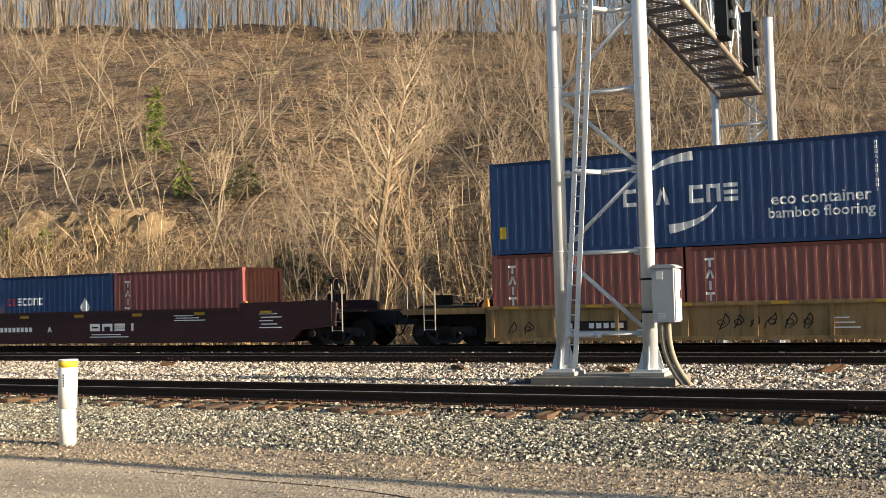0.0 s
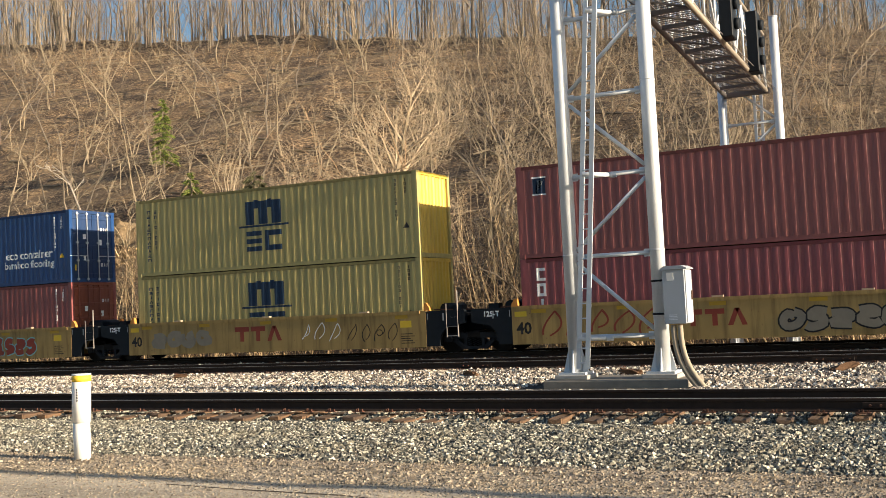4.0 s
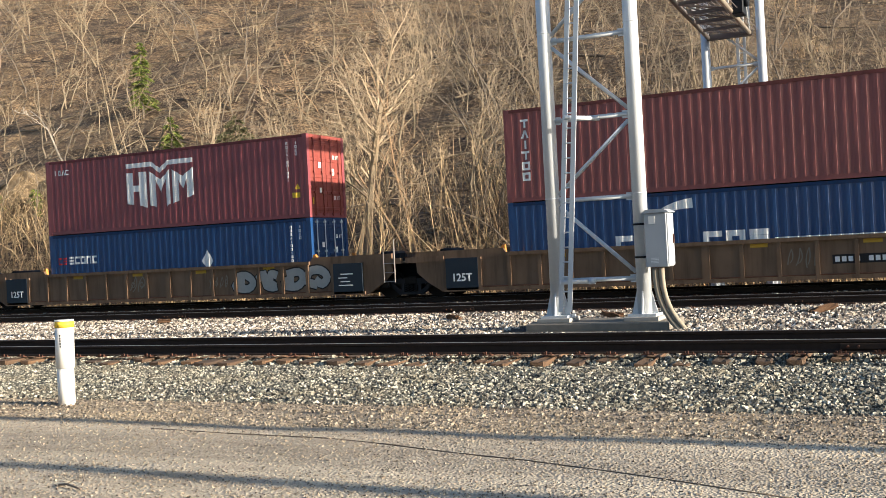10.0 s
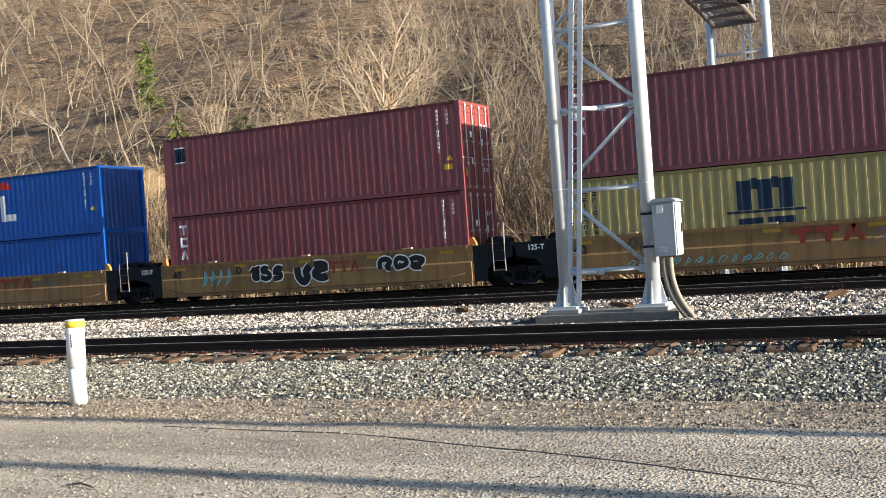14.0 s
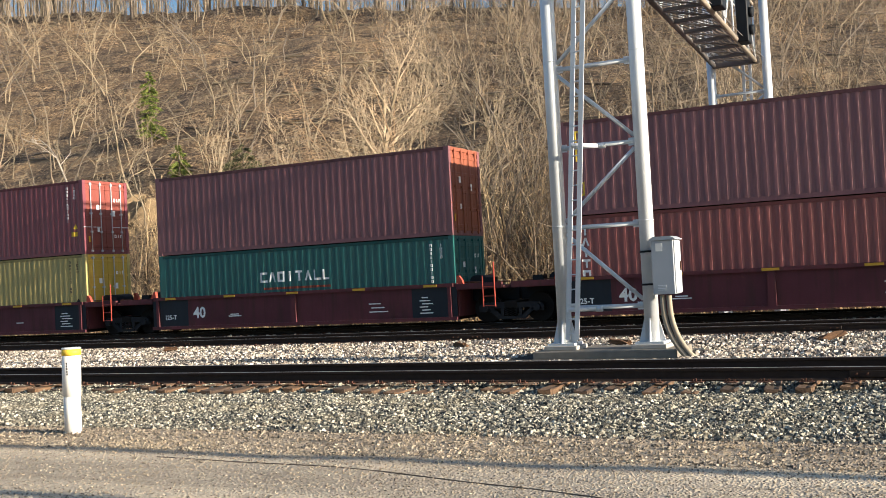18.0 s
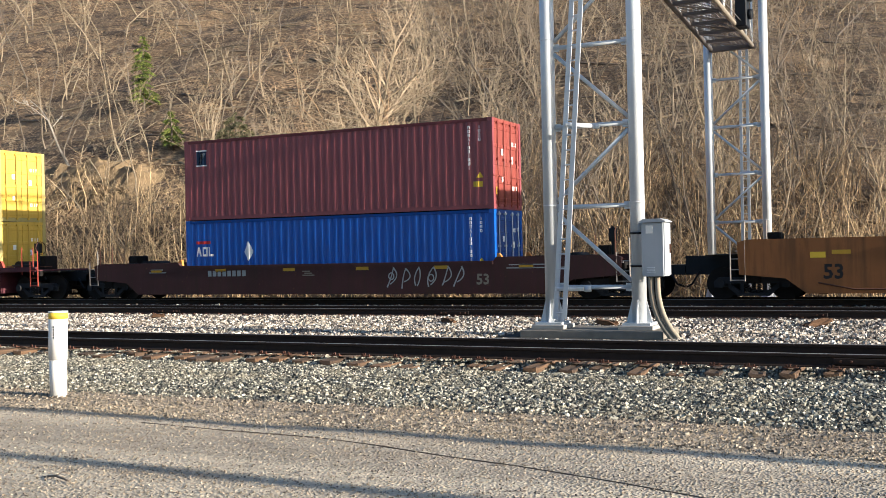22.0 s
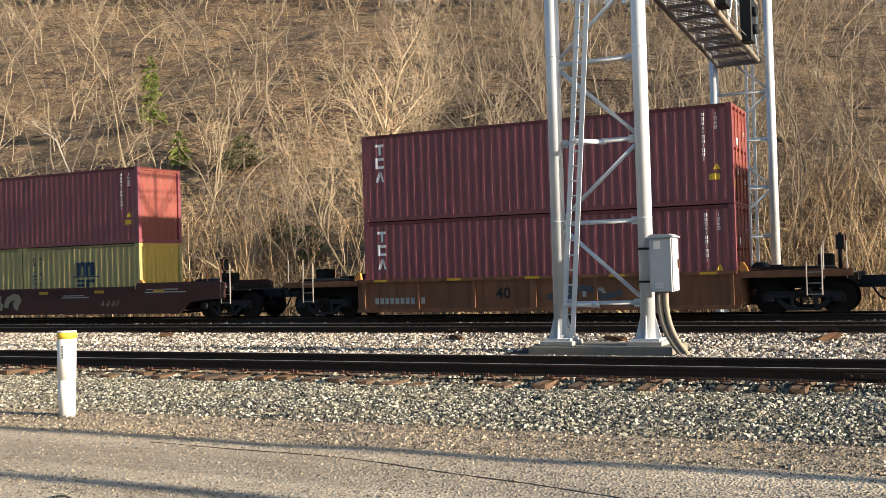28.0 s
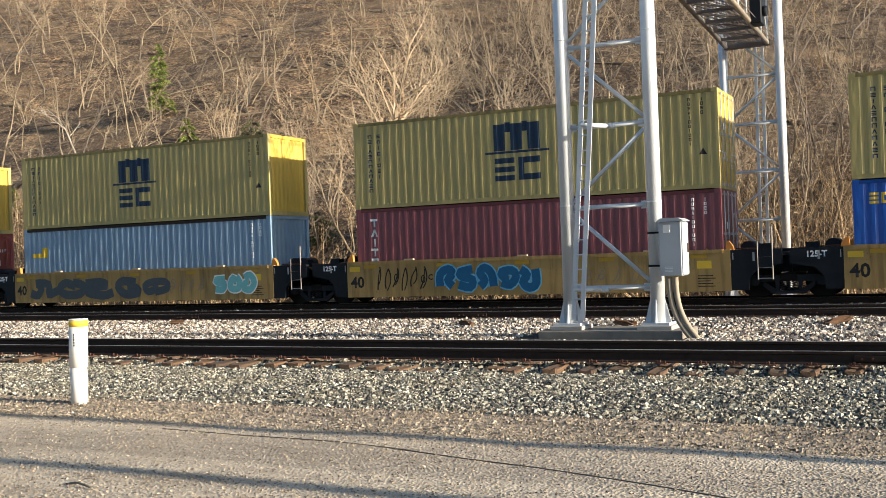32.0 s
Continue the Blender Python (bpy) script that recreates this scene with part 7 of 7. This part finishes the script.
     [("bars", -4.9, -3.2, 0.86, 1.06, 8, "s"), ("lines", -7.6, -6.6, 1.0, 1.2, 2, "s"), ("tag", 2.3, 5.2, 0.35, 1.15, "s", 6, 0.05), ("words", "53", 5.8, 0.66, 0.46, "m"), ("lines", 6.6, 9.0, 1.0, 1.2, 2, "s"), ("lines", -0.9, -0.3, 0.85, 1.05, 3, "m")]),
    (367.55, "53o", "end", "art", [(12.19, HC, "mustard", "arches", 0)], (HC, "mustard", "arches", 0),
     [N53, ("plate", -5.3, -2.5, 0.78, 1.08), ("graf", -2.0, -0.7, 0.34, 1.30, "q", "s", 1), ("graf", 0.75, 2.1, 0.34, 1.30, "q", "s", 1), ("graf", 2.95, 4.6, 0.34, 1.30, "q", "s", 1), ("tag", -0.5, 0.5, 0.9, 1.2, "w", 5)]),
    (387.13, "53o", "art", "art", [(12.19, HC, "wine", "flag", 1)], (HC, "maroon", "arches_gold", 0),
     [N53, ("graf", -5.7, -2.6, 0.32, 1.35, None, "s", 5), ("tag", -5.7, -2.6, 0.35, 1.3, "p", 5), ("tag", -2.5, -1.7, 0.7, 1.2, "v", 3), ("plate", -1.6, 0.7, 0.52, 1.0), ("graf", 1.0, 5.0, 0.30, 1.35, "p", "s", 4), ("words", "C", -2.9, 0.9, 0.25, "k")]),
    (406.72, "53o", "art", "end", [(12.19, HC, "red", "three_across", 0)], (HC, "navy", "arcs_bold", 0),
     [N53, ("graf", -3.5, 0.4, 0.30, 1.42, "w", "k", 6), ("words", "A", 0.9, 0.85, 0.36, "k"), ("tag", 0.5, 1.1, 1.0, 1.25, "k", 4), ("plate", 1.6, 4.0, 0.78, 1.08), ("tag", 2.6, 5.0, 0.9, 1.4, "s", 8)]),
    (430.56, "53f", "end", "end", [(6.06, STD, "olive", "arches_small", 0), (6.06, STD, "olive", "arches_small", 0)], (HC, "maroon", "three_down", 0),
     [("graf", -6.4, 0.2, 0.26, 1.12, "m", "k", 7), ("bars", -5.0, -3.4, 0.90, 1.06, 8, "s"), ("lines", 2.4, 4.2, 0.85, 1.0, 2, "s"), ("tag", 4.4, 5.4, 0.5, 0.75, "m", 4), ("lines", 6.6, 9.0, 1.0, 1.2, 2, "s")]),
    (452.56, "40p", "end", "end", [(12.19, HC, "maroon", "three_down", 1)], (HC, "maroon", "three_down", 1),
     [("bars", -5.6, -3.7, 0.46, 0.66, 10, "s"), ("words", "40", -1.0, 0.74, 0.50, "k"), ("graf", 0.5, 2.8, 0.50, 1.0, "q", None, 1), ("mark", 0.9, "tta", 0.60, 0.30, 0.42, 0.1, 0.12, "s")]),
    (472.60, "40y", "end", "art", [(12.19, HC, "brown", "flag", 1)], (HC, "sea", "five_yellow", 0),
     [("words", "40", -6.0, 0.66, 0.52, "k"), ("plate", -4.7, -2.6, 0.78, 1.04), ("graf", -2.8, 0.6, 0.30, 1.30, "v", "c", 5), ("graf", 0.9, 6.0, 0.30, 1.38, "v", "w", 6)]),
    (488.30, "40y", "art", "art", [(12.19, HC, "wine", "flag", 1)], (HC, "mustard", "arches", 0),
     [("words", "40", -5.95, 0.72, 0.52, "k"), ("tag", -5.0, -4.2, 0.95, 1.2, "k", 5), ("words", "E", -3.1, 0.80, 0.36, "k"), ("mark", -1.4, "tta", 0.66, 0.44, 0.52, 0.08, 0.15, "w"), ("graf", 0.8, 3.4, 0.36, 1.25, None, "k", 4), ("tag", 3.4, 5.0, 0.8, 1.25, "k", 6)]),
    (503.89, "40y", "art", "art", [(12.19, HC, "steel", "shield", 0)], (HC, "mustard", "arches", 0),
     [("words", "40", -5.95, 0.72, 0.52, "k"), ("graf", -5.5, -1.0, 0.30, 1.25, "q", None, 3), ("words", "D", -3.3, 0.90, 0.36, "k"), ("graf", -0.9, 1.6, 0.36, 1.2, "q", None, 2), ("tag", 1.6, 3.4, 0.5, 1.1, "m", 4), ("graf", 3.7, 5.6, 0.45, 1.25, "c", "w", 3)]),
    (519.63, "40y", "art", "art", [(12.19, HC, "maroon", "six_down", 1)], (HC, "mustard", "arches", 1),
     [("words", "40", -5.95, 0.72, 0.52, "k"), ("tag", -5.3, -3.3, 0.40, 1.25, "k", 6, 0.05), ("words", "C", -3.2, 0.85, 0.25, "k"), ("graf", -3.0, 0.6, 0.30, 1.30, "u", "b", 5), ("tag", 1.8, 3.8, 0.5, 1.0, "m", 4)]),
    (535.34, "40y", "art", "art", [(12.19, HC, "blue", "five_yellow", 0)], (HC, "mustard", "arches", 1),
     [("words", "40", -5.95, 0.72, 0.52, "k"), ("graf", -4.8, -1.0, 0.35, 1.2, "m", "k", 4)]),
]

RIDERS = []


def build_train():
    for c, (u, kind, left, right, lower, upper, marks) in enumerate(TRAIN):
        mid = u + 6.096
        RIDERS.append((build_car(c, kind, left, right, mid, marks), mid, 0.0))
        z = 0.29
        if len(lower) == 2:
            for i, (length, h, colour, mark, doors) in enumerate(lower):
                x = mid + (-3.066, 3.066)[i]
                RIDERS.append((build_container(6.06, h, colour, mark, doors, x, z), x, z))
        else:
            length, h, colour, mark, doors = lower[0]
            RIDERS.append((build_container(12.192, h, colour, mark, doors, mid, z), mid, z))
        if upper:
            h, colour, mark, doors = upper
            zz = z + lower[0][1] + 0.012
            RIDERS.append((build_container(12.192, h, colour, mark, doors, mid, zz), mid, zz))


build_train()


def motions():
    times = [2.0 * i for i in range(17)]
    for ob, x, z in RIDERS:
        walk(ob, [(t, pose(x - run(t), TRAIN_Y, z)) for t in times])
    # all wheels turn alike
    first = WHEELS[0]
    walk(first, [(i / FPS, pose(0, 0, 0, 0, -math.degrees(run(i / FPS) / 0.46), 0)) for i in range(32 * FPS + 1)])
    turning = first.animation_data
    for w in WHEELS[1:]:
        w.rotation_mode = "QUATERNION"
        keys = w.animation_data_create()
        keys.action = turning.action
        keys.action_slot = turning.action_slot


motions()
